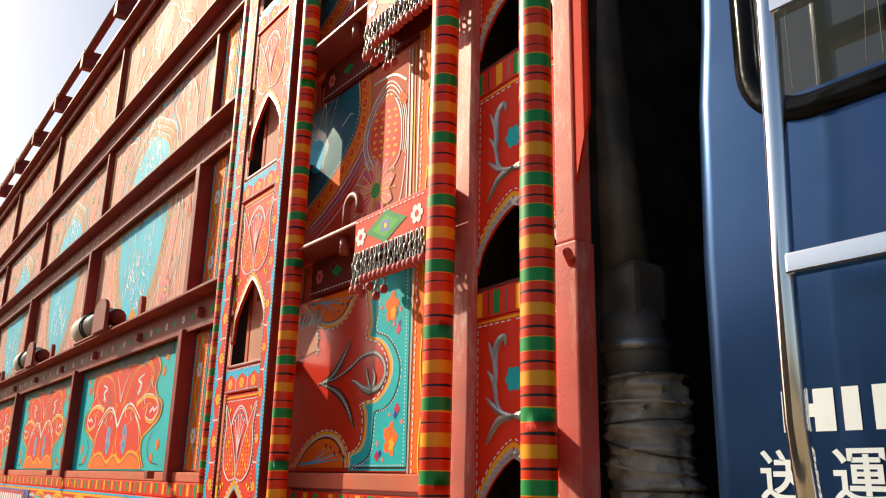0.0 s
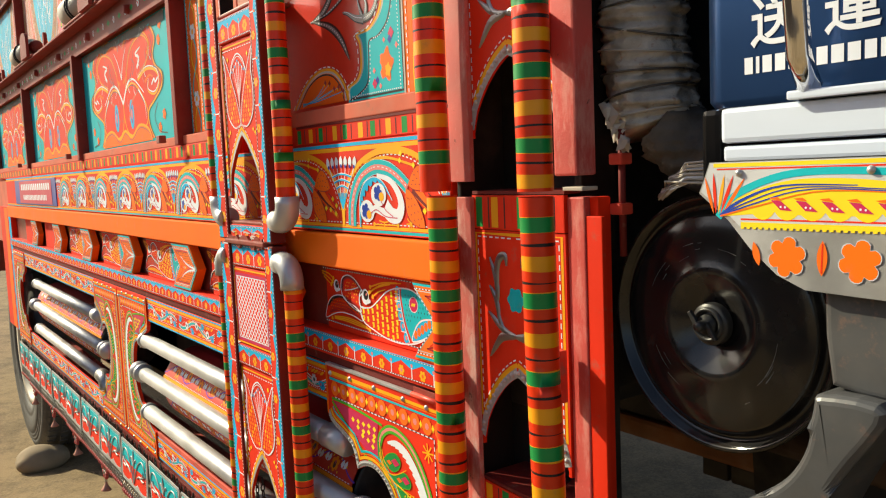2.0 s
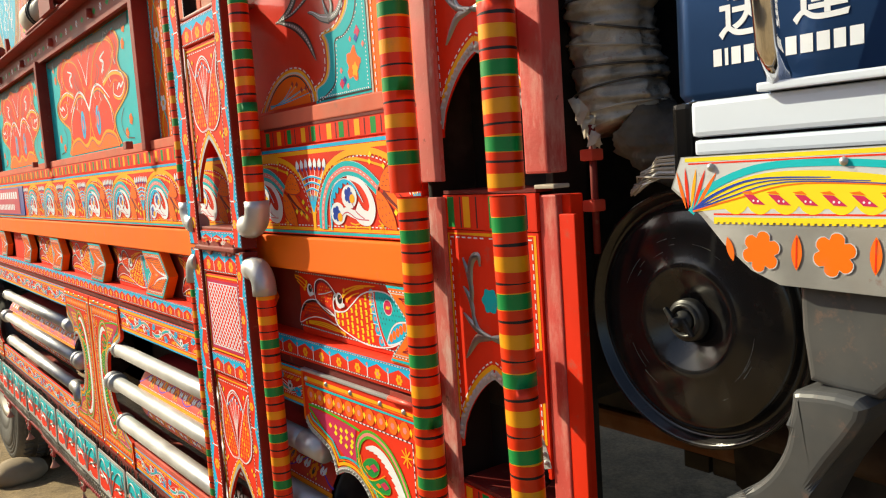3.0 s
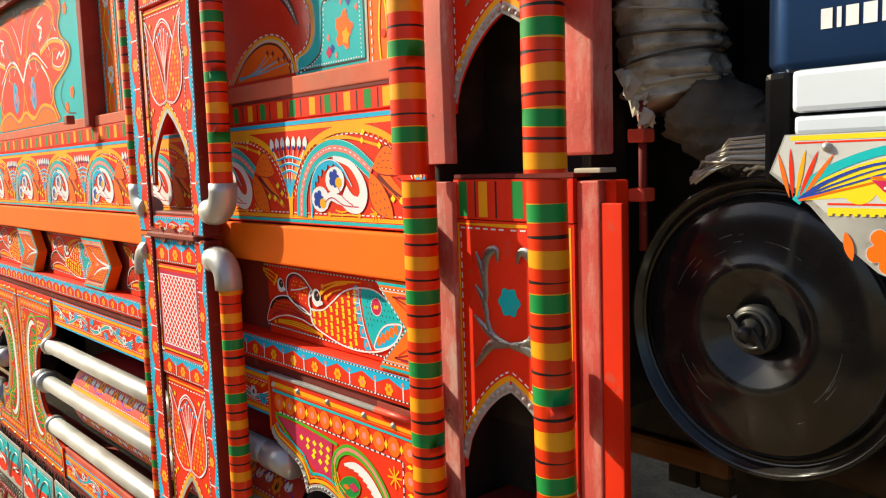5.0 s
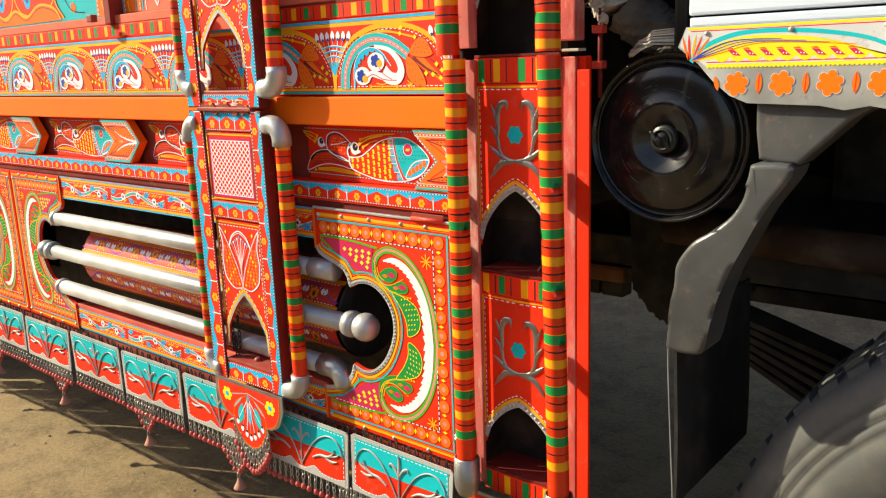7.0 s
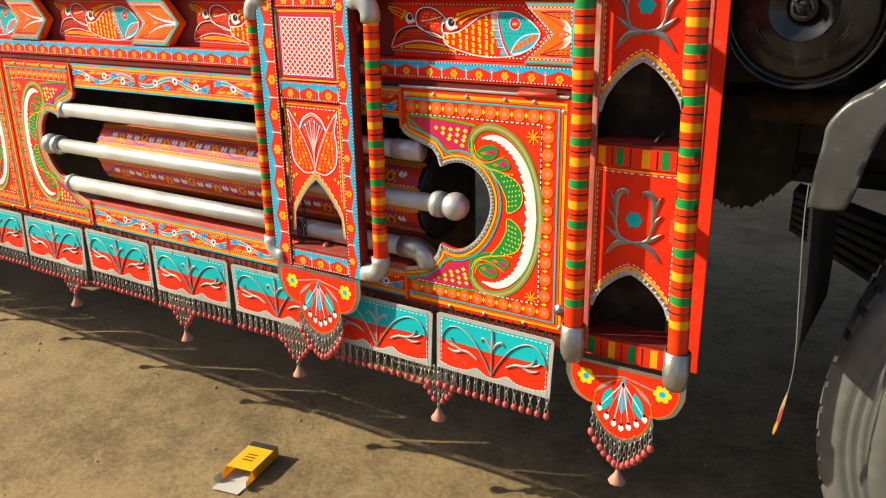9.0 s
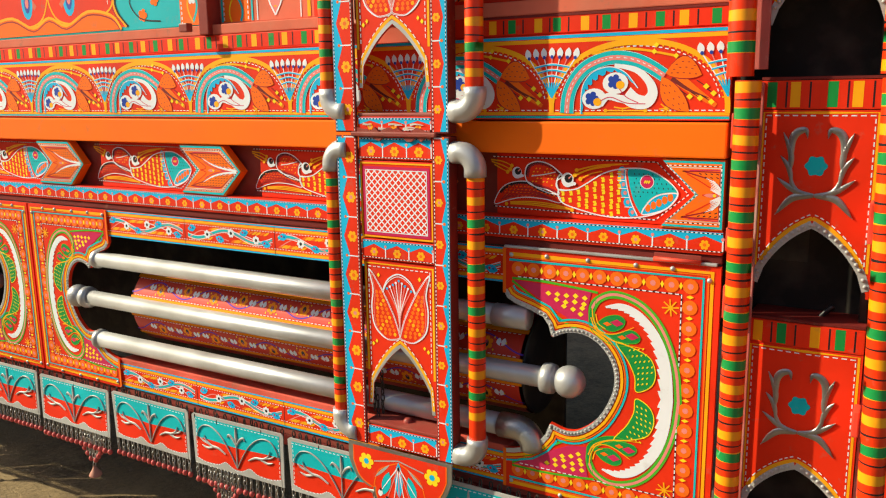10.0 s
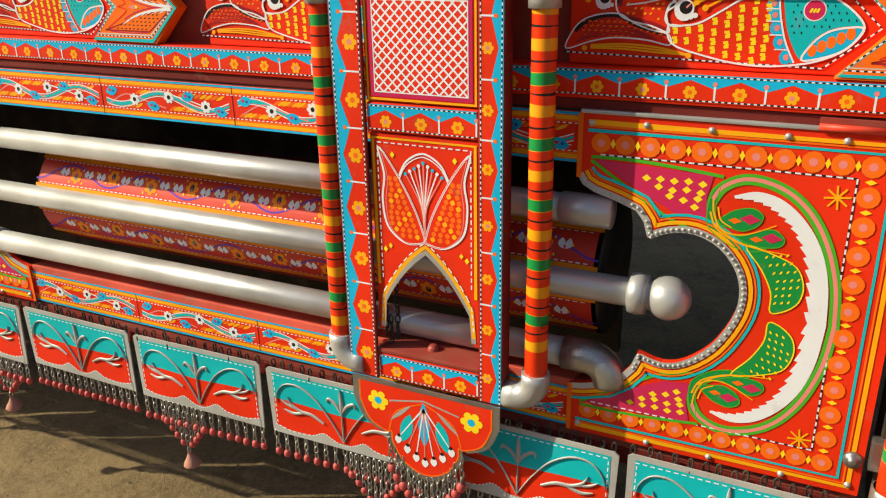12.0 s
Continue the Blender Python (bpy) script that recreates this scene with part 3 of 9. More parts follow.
def fish_motif(b, x0, x1, z0, z1):
    """Two red birds and a yellow-scaled fish with a teal head, drawn on a grid of 918 by 325."""
    w, h = x1 - x0, z1 - z0
    X = lambda u: x0 + (u - 116) / 918 * w
    Z = lambda v: z0 + (355 - v) / 325 * h
    L = lambda s: [(X(u), Z(v)) for u, v in s]
    S = lambda s, n=5, c=False: smooth_line(L(s), n, c)
    b.dashes(L([(60, 44), (845, 48), (985, 205), (845, 345), (60, 325)]), 0.0016, WHITE, 3, 0.0040, 0.0034, BLACK)
    body = [(396, 215), (435, 214), (485, 203), (540, 165), (600, 120), (650, 98), (710, 85), (790, 84), (850, 108), (905, 150), (940, 203), (915, 260), (870, 300), (800, 330), (700, 345), (600, 340), (500, 316), (425, 290), (396, 258)]
    b.fill(S(body, 5, True), RED, 2)
    b.fill(S([(722, 88), (790, 86), (850, 110), (905, 151), (938, 200), (900, 200), (855, 212), (818, 242), (795, 282), (784, 318), (760, 280), (738, 220), (724, 150)], 4, True), TEAL, 3)
    mouth = [(938, 206), (898, 205), (850, 220), (812, 258), (786, 318), (838, 310), (890, 285), (922, 248)]
    b.fill(S(mouth, 4, True), CYAN, 4)
    b.stroke(S(mouth, 4, True), 0.0022, WHITE, 6, closed=True)
    for k in range(5):
        b.disc(X(812 + 24 * k), Z(285 - 15 * k), 0.0046, AMBER, 5, 8, 0.0066)
    gill = S([(693, 92), (692, 130), (702, 190), (720, 260), (750, 330)], 6)
    for k in range(2, len(gill) - 1, 4):
        b.disc(gill[k][0], gill[k][1], 0.0064, CYAN, 4, 12, 0.0078)
        b.disc(gill[k][0] + 0.0008, gill[k][1], 0.0028, PINK, 6, 9, 0.0034)
    b.stroke([(x + 0.0045, z) for x, z in gill], 0.0040, CYAN, 4)
    b.stroke([(x + 0.0062, z) for x, z in gill], 0.0018, WHITE, 6)
    for k in range(0, len(gill) - 1, 4):
        b.stroke([(gill[k][0] - 0.008, gill[k][1]), (gill[k][0] + 0.005, gill[k][1])], 0.0013, WHITE, 7)
    rnd = random.Random(3)
    for i in range(9):
        for j in range(7):
            u, v = 748 + i * 20 + 8 * (j % 2), 108 + j * 23
            if v < 195 + (880 - u) * 0.30 and v > 92 + max(0, u - 800) * 0.55 and (u - 805) ** 2 + (v - 150) ** 2 > 1300:
                b.stroke(L([(u, v), (u + 2, v + 8)]), 0.0014, BLACK, 4)
    b.disc(X(805), Z(150), 0.0112, WHITE, 5, 16)
    b.disc(X(805), Z(150), 0.0100, MAGENTA, 6, 16)
    for d in (-9, 0, 9):
        b.stroke(L([(805 + d - 3, 158), (805 + d + 3, 144)]), 0.0022, LEMON, 7)
    for i, u in enumerate((418, 455, 493, 531, 569, 607, 645, 680)):
        top = 232 if u < 480 else 225 - (u - 490) * 0.66
        bot = 272 + (u - 418) * 0.30 if u < 560 else 322
        v = max(top, 112)
        while v < bot + 6:
            du = rnd.uniform(-3, 3)
            dv = rnd.uniform(-3, 3)
            b.stroke(L([(u + du - 9, v + dv - 7), (u + du + 4, v + dv - 10), (u + du + 3, v + dv - 3)]), 0.0030, LEMON, 4)
            b.stroke(L([(u + du - 4, v + dv - 1), (u + du + 6, v + dv - 2), (u + du - 5, v + dv + 7)]), 0.0030, LEMON, 4)
            b.stroke(L([(u + du - 6, v + dv + 9), (u + du + 8, v + dv + 6)]), 0.0028, LEMON, 4)
            v += 34
    b.stroke(S(body, 5, True), 0.0020, WHITE, 6, closed=True)
    # lower wing
    wing = S([(68, 312), (85, 252), (120, 205), (175, 181), (240, 178), (285, 208), (340, 232), (395, 246), (402, 285), (330, 270), (230, 265), (150, 282)], 5, True)
    b.fill(wing, RED, 2)
    b.stroke(S([(95, 245), (125, 212), (178, 188), (238, 186), (285, 215), (345, 240), (392, 252)], 5), 0.0060, BLACK, 3, 0.0015)
    for j in range(4):
        for i in range(13):
            u, v = 120 + i * 20 + 7 * (j % 2), 208 + j * 17 + max(0, i - 7) * 5
            if 195 + max(0, i - 7) * 6 < v < 262:
                b.stroke(L([(u, v), (u + 9, v - 3)]), 0.0016, AMBER, 4)
    b.stroke(wing, 0.0016, WHITE, 5, closed=True)
    for j in range(5):
        b.stroke(S([(100 + 12 * j, 290 - 6 * j), (150 + 10 * j, 236 + 6 * j), (240, 216 + 9 * j), (330 + 8 * j, 250 + 4 * j)], 4), 0.0014, CRIMSON, 4)
    # raised wing loop
    loop = S([(226, 135), (240, 85), (290, 64), (345, 76), (390, 110), (412, 140), (386, 168), (392, 210), (395, 240), (340, 218), (280, 203), (240, 180)], 5, True)
    b.fill(loop, RED, 3)
    b.stroke(S([(236, 150), (248, 95), (290, 74), (342, 86), (385, 118)], 5), 0.0075, CRIMSON, 4, 0.002)
    b.stroke(S([(244, 178), (290, 196), (345, 212), (388, 232)], 5), 0.0050, CRIMSON, 4)
    b.stroke(S([(231, 140), (244, 90), (290, 68), (320, 72)], 5), 0.0026, BLACK, 5, 0.001)
    for j in range(6):
        for i in range(7):
            u, v = 262 + i * 18 + 6 * (j % 2), 105 + j * 18
            if v < 190 + (u - 300) * 0.1 and u < 375 - abs(j - 2) * 4:
                b.stroke(L([(u, v), (u + 7, v - 5)]), 0.0018, YELLOW if (i + j) % 3 else RED, 5)
    for k in range(0, 30):
        q = loop[k % len(loop)]
        cx2, cz2 = X(315), Z(145)
        f = 0.17 + 0.10 * ((k * 7) % 5) / 4
        b.stroke([q, (q[0] + (cx2 - q[0]) * f, q[1] + (cz2 - q[1]) * f)], 0.0017, BLACK, 5, 0.0005)
    for k in range(34):
        u = 100 + 8.6 * k
        v = 232 - 52 * math.sin(min(1.0, (u - 90) / 150) * math.pi / 2) + max(0, u - 250) * 0.42
        b.stroke(L([(u, v), (u + 8, v + 14 + 8 * ((k * 5) % 3))]), 0.0016, BLACK, 4, 0.0005)
    b.stroke(S([(260, 145), (320, 135), (380, 118)], 4), 0.0016, WHITE, 6)
    b.stroke(loop, 0.0019, WHITE, 6, closed=True)
    b.stroke(S([(386, 165), (384, 195), (400, 214), (435, 215)], 4), 0.0025, WHITE, 6)
    b.stroke(S([(386, 165), (395, 140), (412, 126)], 4), 0.0025, WHITE, 6)
    for u, v, r in ((185, 130, 25), (438, 158, 30)):
        e = r / 918 * w
        b.disc(X(u), Z(v), e, WHITE, 7, 14, e * 1.12)
        b.disc(X(u + 5), Z(v - 8), e * 0.66, BLACK, 8, 12)
        b.stroke(L([(u + 6, v - 8), (u + 20, v - 24)]), 0.0022, PINK, 9, 0.0014)
        for t in range(5):
            b.disc(X(u - 0.55 * r + 0.42 * r * t), Z(v + 0.95 * r - 0.16 * r * abs(t - 2)), e * 0.28, WHITE, 7, 8)
    for q in (((48, 62), (110, 70), (158, 92)), ((52, 72), (110, 92), (150, 112)), ((66, 88), (100, 108), (136, 127)), ((474, 130), (580, 82), (722, 62)), ((482, 104), (580, 74), (690, 62)), ((500, 150), (545, 122), (602, 104)), ((462, 140), (540, 100), (640, 76))):
        s = S(q, 5)
        b.stroke(s, 0.0026, YELLOW, 5, 0.0014)
        e = q[2] if q[0][0] < 100 else q[0]
        b.disc(X(e[0]), Z(e[1]), 0.0036, YELLOW, 6, 7)
    for d in (0, 9, 18):
        b.stroke(S([(150, 296 + d * 0.6), (260, 288 + d), (370, 296 + d), (462, 318)], 5), 0.0020, YELLOW, 4)
    for u, v in ((130, 308), (462, 320)):
        b.disc(X(u), Z(v), 0.0034, YELLOW, 5, 7)


def arrow_motif(b, x0, xn, x1, z0, z1):
    """The orange arrow-headed board at the end of a fish panel: two leaves with white feathering."""
    m, h, w = (z0 + z1) / 2, z1 - z0, x1 - x0
    cut = x1 - x0 < 0.16
    W = 0.174 if cut else w
    sh = x0 + W * 0.70
    out = [(x0, z0), (min(sh, x1), z0), (x1, m), (min(sh, x1), z1), (x0, z1), (xn, m)]
    if cut:
        out = [(x0, z0), (x1, z0), (x1, z1), (x0, z1), (xn, m)]
    b.face([out[0], out[1], out[2], (xn, m)] if not cut else [(x0, z0), (x1, z0), (x1, m), (xn, m)], AMBER, 1)
    b.face([(xn, m), out[2], out[3], out[4]] if not cut else [(xn, m), (x1, m), (x1, z1), (x0, z1)], AMBER, 1)
    b.stroke(out, 0.0052, TEAL, 2, closed=True)
    c = ((x0 + x1) / 2 + 0.012, m)
    ins = lambda k, kz: [(c[0] + (x - c[0]) * k, m + (z - m) * kz) for x, z in out]
    b.dashes(ins(0.93, 0.89) + ins(0.93, 0.89)[:1], 0.0016, WHITE, 3, 0.0038, 0.0032, BLACK)
    b.stroke(ins(0.89, 0.83), 0.0020, WORN, 2, closed=True)
    tipx = x0 + W * 0.95
    for s in (1, -1):
        U = lambda u, v: (min(x0 + W * u, x1 - 0.004), m + s * h * v)
        top = [U(0.16, 0.36), U(0.68, 0.36), U(0.90, 0.08)]
        low = smooth_line([U(0.92, 0.03), U(0.74, 0.07), U(0.55, 0.14), U(0.38, 0.25), U(0.16, 0.36)], 5)
        b.fill(top + low[1:-1], AMBER, 2)
        b.stroke(top + low[1:-1], 0.0020, CRIMSON, 3, closed=True)
        feather = smooth_line([U(0.95, 0.015), U(0.74, 0.05), U(0.56, 0.12), U(0.42, 0.23)], 6)
        b.stroke(feather, 0.0050, WHITE, 4, 0.0008)
        for k in range(2, len(feather) - 1, 2):
            q = feather[k]
            b.stroke([q, (q[0] - 0.013, q[1] + s * 0.0060)], 0.0022, WHITE, 4, 0.0006)
        b.stroke([(x - 0.003, z - s * 0.0038) for x, z in feather], 0.0016, MAGENTA, 3)
        b.stroke(smooth_line([(xn + 0.008, m), U(0.44, 0.05), U(0.36, 0.16), U(0.20, 0.32)], 5), 0.0018, RED, 3)
        b.stroke(smooth_line([U(0.22, 0.375), U(0.45, 0.39), U(0.66, 0.375)], 4), 0.0014, MAGENTA, 3)
        for i in range(11):
            for j in range(5):
                u, v = 0.30 + 0.048 * i, 0.335 - 0.055 * j
                if v > 0.30 - (u - 0.30) * 0.50 and v > 0.09 and v < 0.36 - max(0, u - 0.66) * 1.3:
                    p = U(u, v)
                    if p[0] < x1 - 0.008:
                        b.stroke([p, (p[0] + 0.0036, p[1] - s * 0.0016)], 0.0015, BLACK, 3)
    d0 = 0.010 if cut else 0.030
    b.leaf((xn + d0, m), (xn + d0 + 0.022, m), 0.006, PINK, 4)
    b.disc(xn + d0 + 0.016, m, 0.0026, LEMON, 5, 6)


def tulip_motif(b, x0, x1, z0, z1):
    """White-lined tulip filled with orange dashes, with a fan of stamens."""
    w, h, c = x1 - x0, z1 - z0, (x0 + x1) / 2
    X = lambda u: c + u * w
    Z = lambda v: z0 + v * h
    for s in (1, -1):
        half = smooth_line([(X(s * u), Z(v)) for u, v in ((0.0, 0.03), (0.22, 0.0), (0.42, 0.16), (0.47, 0.45), (0.44, 0.72), (0.50, 1.0), (0.30, 0.74), (0.10, 0.36), (0.0, 0.06))], 5, True)
        b.fill(half, RED, 2)
        b.stroke(half, 0.0028, WHITE, 4, closed=True)
        b.stroke([(c + (x - c) * 0.92, z0 + h * 0.03 + (z - z0 - h * 0.03) * 0.95) for x, z in half], 0.0012, PINK, 4, closed=True)
        for j in range(11):
            v = 0.075 + 0.060 * j
            lo = 0.035 + max(0.0, v - 0.10) * 0.40
            hi = 0.40 if v > 0.16 else 0.20 + v * 1.1
            n = max(0, int((hi - lo) / 0.066))
            for i in range(n):
                u = lo + 0.035 + (hi - lo) * (i + 0.2) / max(1, n)
                b.leaf((X(s * (u - 0.028)), Z(v + 0.012)), (X(s * (u + 0.028)), Z(v - 0.002)), 0.0076, AMBER if (i + j) % 4 else YELLOW, 3, 0, 4)
        b.diamond(X(s * 0.34), Z(0.93), 0.0034, 0.0045, LEMON, 4)
        b.diamond(X(s * 0.46), Z(-0.10), 0.0034, 0.0045, LEMON, 4)
        b.diamond(X(s * 0.40), Z(-0.055), 0.0030, 0.0040, LEMON, 4)
    for e, ww in ((0.0, 0.0026), (-0.035, 0.0014)):
        b.stroke(smooth_line([(X(-0.27), Z(0.72 + e)), (X(-0.18), Z(0.88 + e)), (X(0), Z(0.97 + e)), (X(0.18), Z(0.88 + e)), (X(0.27), Z(0.72 + e))], 5), ww, WHITE, 4)
    for k in range(9):
        a = (k - 4) / 4
        b.stroke(smooth_line([(X(0), Z(0.10)), (X(a * 0.03), Z(0.42)), (X(a * 0.19), Z(0.86 - abs(a) * 0.13))], 4), 0.0026, WHITE if k % 2 else PINK, 5, 0.0016)
        b.disc(X(a * 0.20), Z(0.875 - abs(a) * 0.13), 0.0026, WHITE if k % 2 else CYAN, 5, 6)


def vine_motif(b, x0, x1, z0, z1, n, seed=1):
    """A running vine with white black-eyed flowers and rope-like yellow leaves between yellow and blue lines."""
    h, m = z1 - z0, (z0 + z1) / 2
    b.rect(x0, x1, z0, z1, RED, 1)
    for e, mt, ww in ((0.03, CYAN, 0.0034), (0.115, YELLOW, 0.0052), (0.18, AMBER, 0.0026), (0.885, YELLOW, 0.0052), (0.82, AMBER, 0.0026), (0.97, CYAN, 0.0034)):
        b.stroke([(x0, z0 + e * h), (x1, z0 + e * h)], ww, mt, 2)
    for e in (0.225, 0.775):
        b.dashes([(x0, z0 + e * h), (x1, z0 + e * h)], 0.0015, WHITE, 3, 0.004, 0.0035)
    p = (x1 - x0) / n
    for k in range(n):
        a = x0 + k * p
        Wv = lambda t: m + 0.17 * h * math.sin(2 * math.pi * (1.5 * t + 0.05)) * (1 if k % 2 == 0 else -1)
        line = lambda d, t0=0.03, t1=0.97: [(a + p * (t0 + (t1 - t0) * i / 26), Wv(t0 + (t1 - t0) * i / 26) + d) for i in range(27)]
        # rope leaves
        for t0, t1, s in ((0.30, 0.55, 1), (0.62, 0.95, 1), (0.06, 0.32, -1), (0.55, 0.80, -1)):
            for i in range(8):
                t = t0 + (t1 - t0) * i / 8
                x, z = a + p * t, m + s * h * 0.175
                b.leaf((x - 0.008, z - 0.0036), (x + 0.009, z + 0.0040), 0.0046, YELLOW if i % 3 else AMBER, 3)
        b.stroke(line(0.0), 0.0058, TEAL, 4, 0.0030)
        b.stroke(line(0.0040), 0.0016, WHITE, 5)
        b.stroke(line(-0.0042), 0.0014, WHITE, 5)
        b.stroke(smooth_line([(a + p * 0.06, m - h * 0.16), (a + p * 0.20, m + h * 0.10), (a + p * 0.36, m - h * 0.05), (a + p * 0.5, m - h * 0.18)], 5), 0.0022, PINK, 4)
        b.stroke(smooth_line([(a + p * 0.55, m + h * 0.16), (a + p * 0.70, m + h * 0.04), (a + p * 0.85, m - h * 0.12), (a + p * 0.96, m - h * 0.16)], 5), 0.0022, WHITE, 4, 0.001)
        for t, s in ((0.08, 1), (0.40, -1), (0.67, 1), (0.90, -1)):
            x, z = a + p * t, m + s * h * 0.15
            b.leaf((x - 0.012, z - s * 0.003), (x + 0.013, z + s * 0.003), 0.0150, CYAN, 6)
            b.diamond(x - 0.003, z + 0.001, 0.0034, 0.0030, MAGENTA, 7)
            b.diamond(x + 0.004, z, 0.0026, 0.0024, BLUE, 7)
        for t, s in ((0.26, -0.02), (0.53, 0.10), (0.80, -0.06)):
            b.flower(a + p * t, m + s * h, 0.0098, 7, WHITE, BLACK, 8, k * 0.7)
        b.stroke([(a + p - 0.001, z0 + 0.002), (a + p - 0.001, z1 - 0.002)], 0.0012, BLACK, 4)


def scroll_door(b, X, Z):
    """Green and white C-scroll, lobed border and disc frame of a locker door. X, Z map unit places to the door."""
    L = lambda s: [(X(u), Z(v)) for u, v in s]
    # frames
    for d, mt, ww in ((0.034, YELLOW, 0.0065), (0.049, AMBER, 0.003), (0.068, TEAL, 0.0042)):
        dv = d * 0.66
        b.stroke(L([(0.03, 1 - dv), (1 - d, 1 - dv), (1 - d, dv), (0.03, dv)]), ww, mt, 2)
    b.dashes(L([(0.075, 0.890), (0.842, 0.890), (0.842, 0.114), (0.075, 0.114)]), 0.0020, BLACK, 2, 0.5, 0.0001)
    b.dashes(L([(0.075, 0.890), (0.842, 0.890), (0.842, 0.114), (0.075, 0.114)]), 0.0018)
    ring = [(0.075 + 0.0803 * k, 0.922) for k in range(11)] + [(0.878, 0.922 - 0.0764 * k) for k in range(1, 12)] + [(0.075 + 0.0803 * k, 0.082) for k in range(10)]
    for k, (u, v) in enumerate(ring):
        b.disc(X(u), Z(v), 0.0120, AMBER, 3)
        b.disc(X(u), Z(v), 0.0048, PINK, 4, 7)
    for k in range(10):
        b.diamond(X(0.115 + 0.0803 * k), Z(0.922), 0.003, 0.006, LEMON, 4)
        b.diamond(X(0.115 + 0.0803 * k), Z(0.082), 0.003, 0.006, LEMON, 4)
    for k in range(11):
        b.diamond(X(0.878), Z(0.12 + 0.0764 * k), 0.006, 0.003, LEMON, 4)
    b.star(X(0.797), Z(0.838), 0.0135, YELLOW)
    b.star(X(0.800), Z(0.140), 0.0135, YELLOW)
    for s in (1, -1):
        V = lambda v, s=s: 0.490 + s * (v - 0.490)
        M = lambda q: [(u, V(v)) for u, v in q]
        # magenta wedge with lemon diamonds and green outline
        b.fill(L(M([(0.055, 0.875), (0.20, 0.872), (0.44, 0.862), (0.425, 0.80), (0.43, 0.735), (0.34, 0.745), (0.22, 0.795)])), MAGENTA, 2)
        b.stroke(smooth_line(L(M([(0.045, 0.882), (0.20, 0.882), (0.36, 0.872), (0.47, 0.862)])), 4), 0.004, LEAF, 3)
        b.stroke(smooth_line(L(M([(0.045, 0.872), (0.20, 0.79), (0.33, 0.725), (0.44, 0.700)])), 4), 0.004, LEAF, 3)
        for row, (u0, v0, n) in enumerate(((0.231, 0.838, 5), (0.272, 0.814, 4), (0.309, 0.791, 3), (0.390, 0.771, 1))):
            for j in range(n):
                u, v = u0 + 0.0445 * j, v0 + 0.004 * math.sin(3 * j + row)
                b.diamond(X(u), Z(V(v)), 0.0054, 0.0045, LEMON, 4)
        # white feathered crescent
        outer = smooth_line(L(M([(0.506, 0.815), (0.577, 0.832), (0.656, 0.814), (0.729, 0.761), (0.781, 0.690), (0.812, 0.60), (0.824, 0.490)])), 5)
        inner = smooth_line(L(M([(0.510, 0.808), (0.581, 0.802), (0.640, 0.776), (0.690, 0.735), (0.728, 0.670), (0.750, 0.585), (0.756, 0.490)])), 5)
        tooth = lambda k, f: tuple(Vector(inner[k]).lerp(Vector(outer[k]), 0.20 * f))
        for k in range(len(outer) - 1):
            f = (k % 2) / 2
            b.face([outer[k], outer[k + 1], tooth(k + 1, f + 0.5), tooth(k, f)], WHITE, 3)
        # green rim, pink line
        rim = smooth_line(L(M([(0.454, 0.720), (0.434, 0.765), (0.437, 0.810), (0.463, 0.842), (0.527, 0.870), (0.605, 0.867), (0.685, 0.838), (0.752, 0.784), (0.805, 0.705), (0.842, 0.60), (0.856, 0.490)])), 5)
        rin = smooth_line(L(M([(0.452, 0.790), (0.478, 0.828), (0.533, 0.852), (0.602, 0.849), (0.675, 0.822), (0.738, 0.770), (0.788, 0.695), (0.824, 0.60), (0.838, 0.490)])), 5)
        b.stroke(rim, 0.0040, LEAF, 3, 0.0048)
        b.stroke(rin, 0.0050, LEAF, 3, 0.0062)
        b.stroke([((x + x2) / 2, (z + z2) / 2) for (x, z), (x2, z2) in zip(rim[-len(rin):], rin)], 0.0045, PINK, 4)
        # curling leaf with two buds
        for q in ([(0.441, 0.720), (0.430, 0.765), (0.440, 0.815), (0.462, 0.835), (0.455, 0.785), (0.462, 0.745), (0.50, 0.715), (0.56, 0.690), (0.62, 0.680), (0.57, 0.668), (0.50, 0.682)],
                  [(0.462, 0.735), (0.490, 0.762), (0.520, 0.778), (0.566, 0.786), (0.598, 0.770), (0.588, 0.742), (0.545, 0.722), (0.500, 0.728)],
                  [(0.477, 0.712), (0.540, 0.708), (0.600, 0.730), (0.640, 0.734), (0.669, 0.712), (0.655, 0.690), (0.600, 0.684), (0.530, 0.690)]):
            b.fill(smooth_line(L(M(q)), 4, True), GREEN, 3)
            b.stroke(smooth_line(L(M(q)), 4, True), 0.0012, LEAF, 4, closed=True)
        for q in ([(0.446, 0.800), (0.452, 0.760), (0.480, 0.718), (0.54, 0.690), (0.63, 0.672)], [(0.440, 0.765), (0.465, 0.720), (0.53, 0.690), (0.60, 0.678), (0.690, 0.672)],
                  [(0.452, 0.735), (0.50, 0.712), (0.56, 0.715), (0.640, 0.748)], [(0.462, 0.780), (0.475, 0.745), (0.51, 0.728)]):
            b.stroke(smooth_line(L(M(q)), 5), 0.0022, YELLOW, 5, 0.0012)
        for u, v in ((0.562, 0.756), (0.632, 0.712)):
            b.diamond(X(u), Z(V(v)), 0.0115, 0.0062, MAGENTA, 6)
            b.diamond(X(u - 0.045), Z(V(v - 0.008)), 0.0075, 0.0038, AMBER, 6)
        # long dotted leaf that ends at the middle
        leafp = smooth_line(L(M([(0.560, 0.682), (0.645, 0.668), (0.715, 0.641), (0.742, 0.592), (0.735, 0.546), (0.701, 0.516), (0.656, 0.505), (0.650, 0.560), (0.615, 0.620)])), 4, True)
        b.fill(leafp, GREEN, 3)
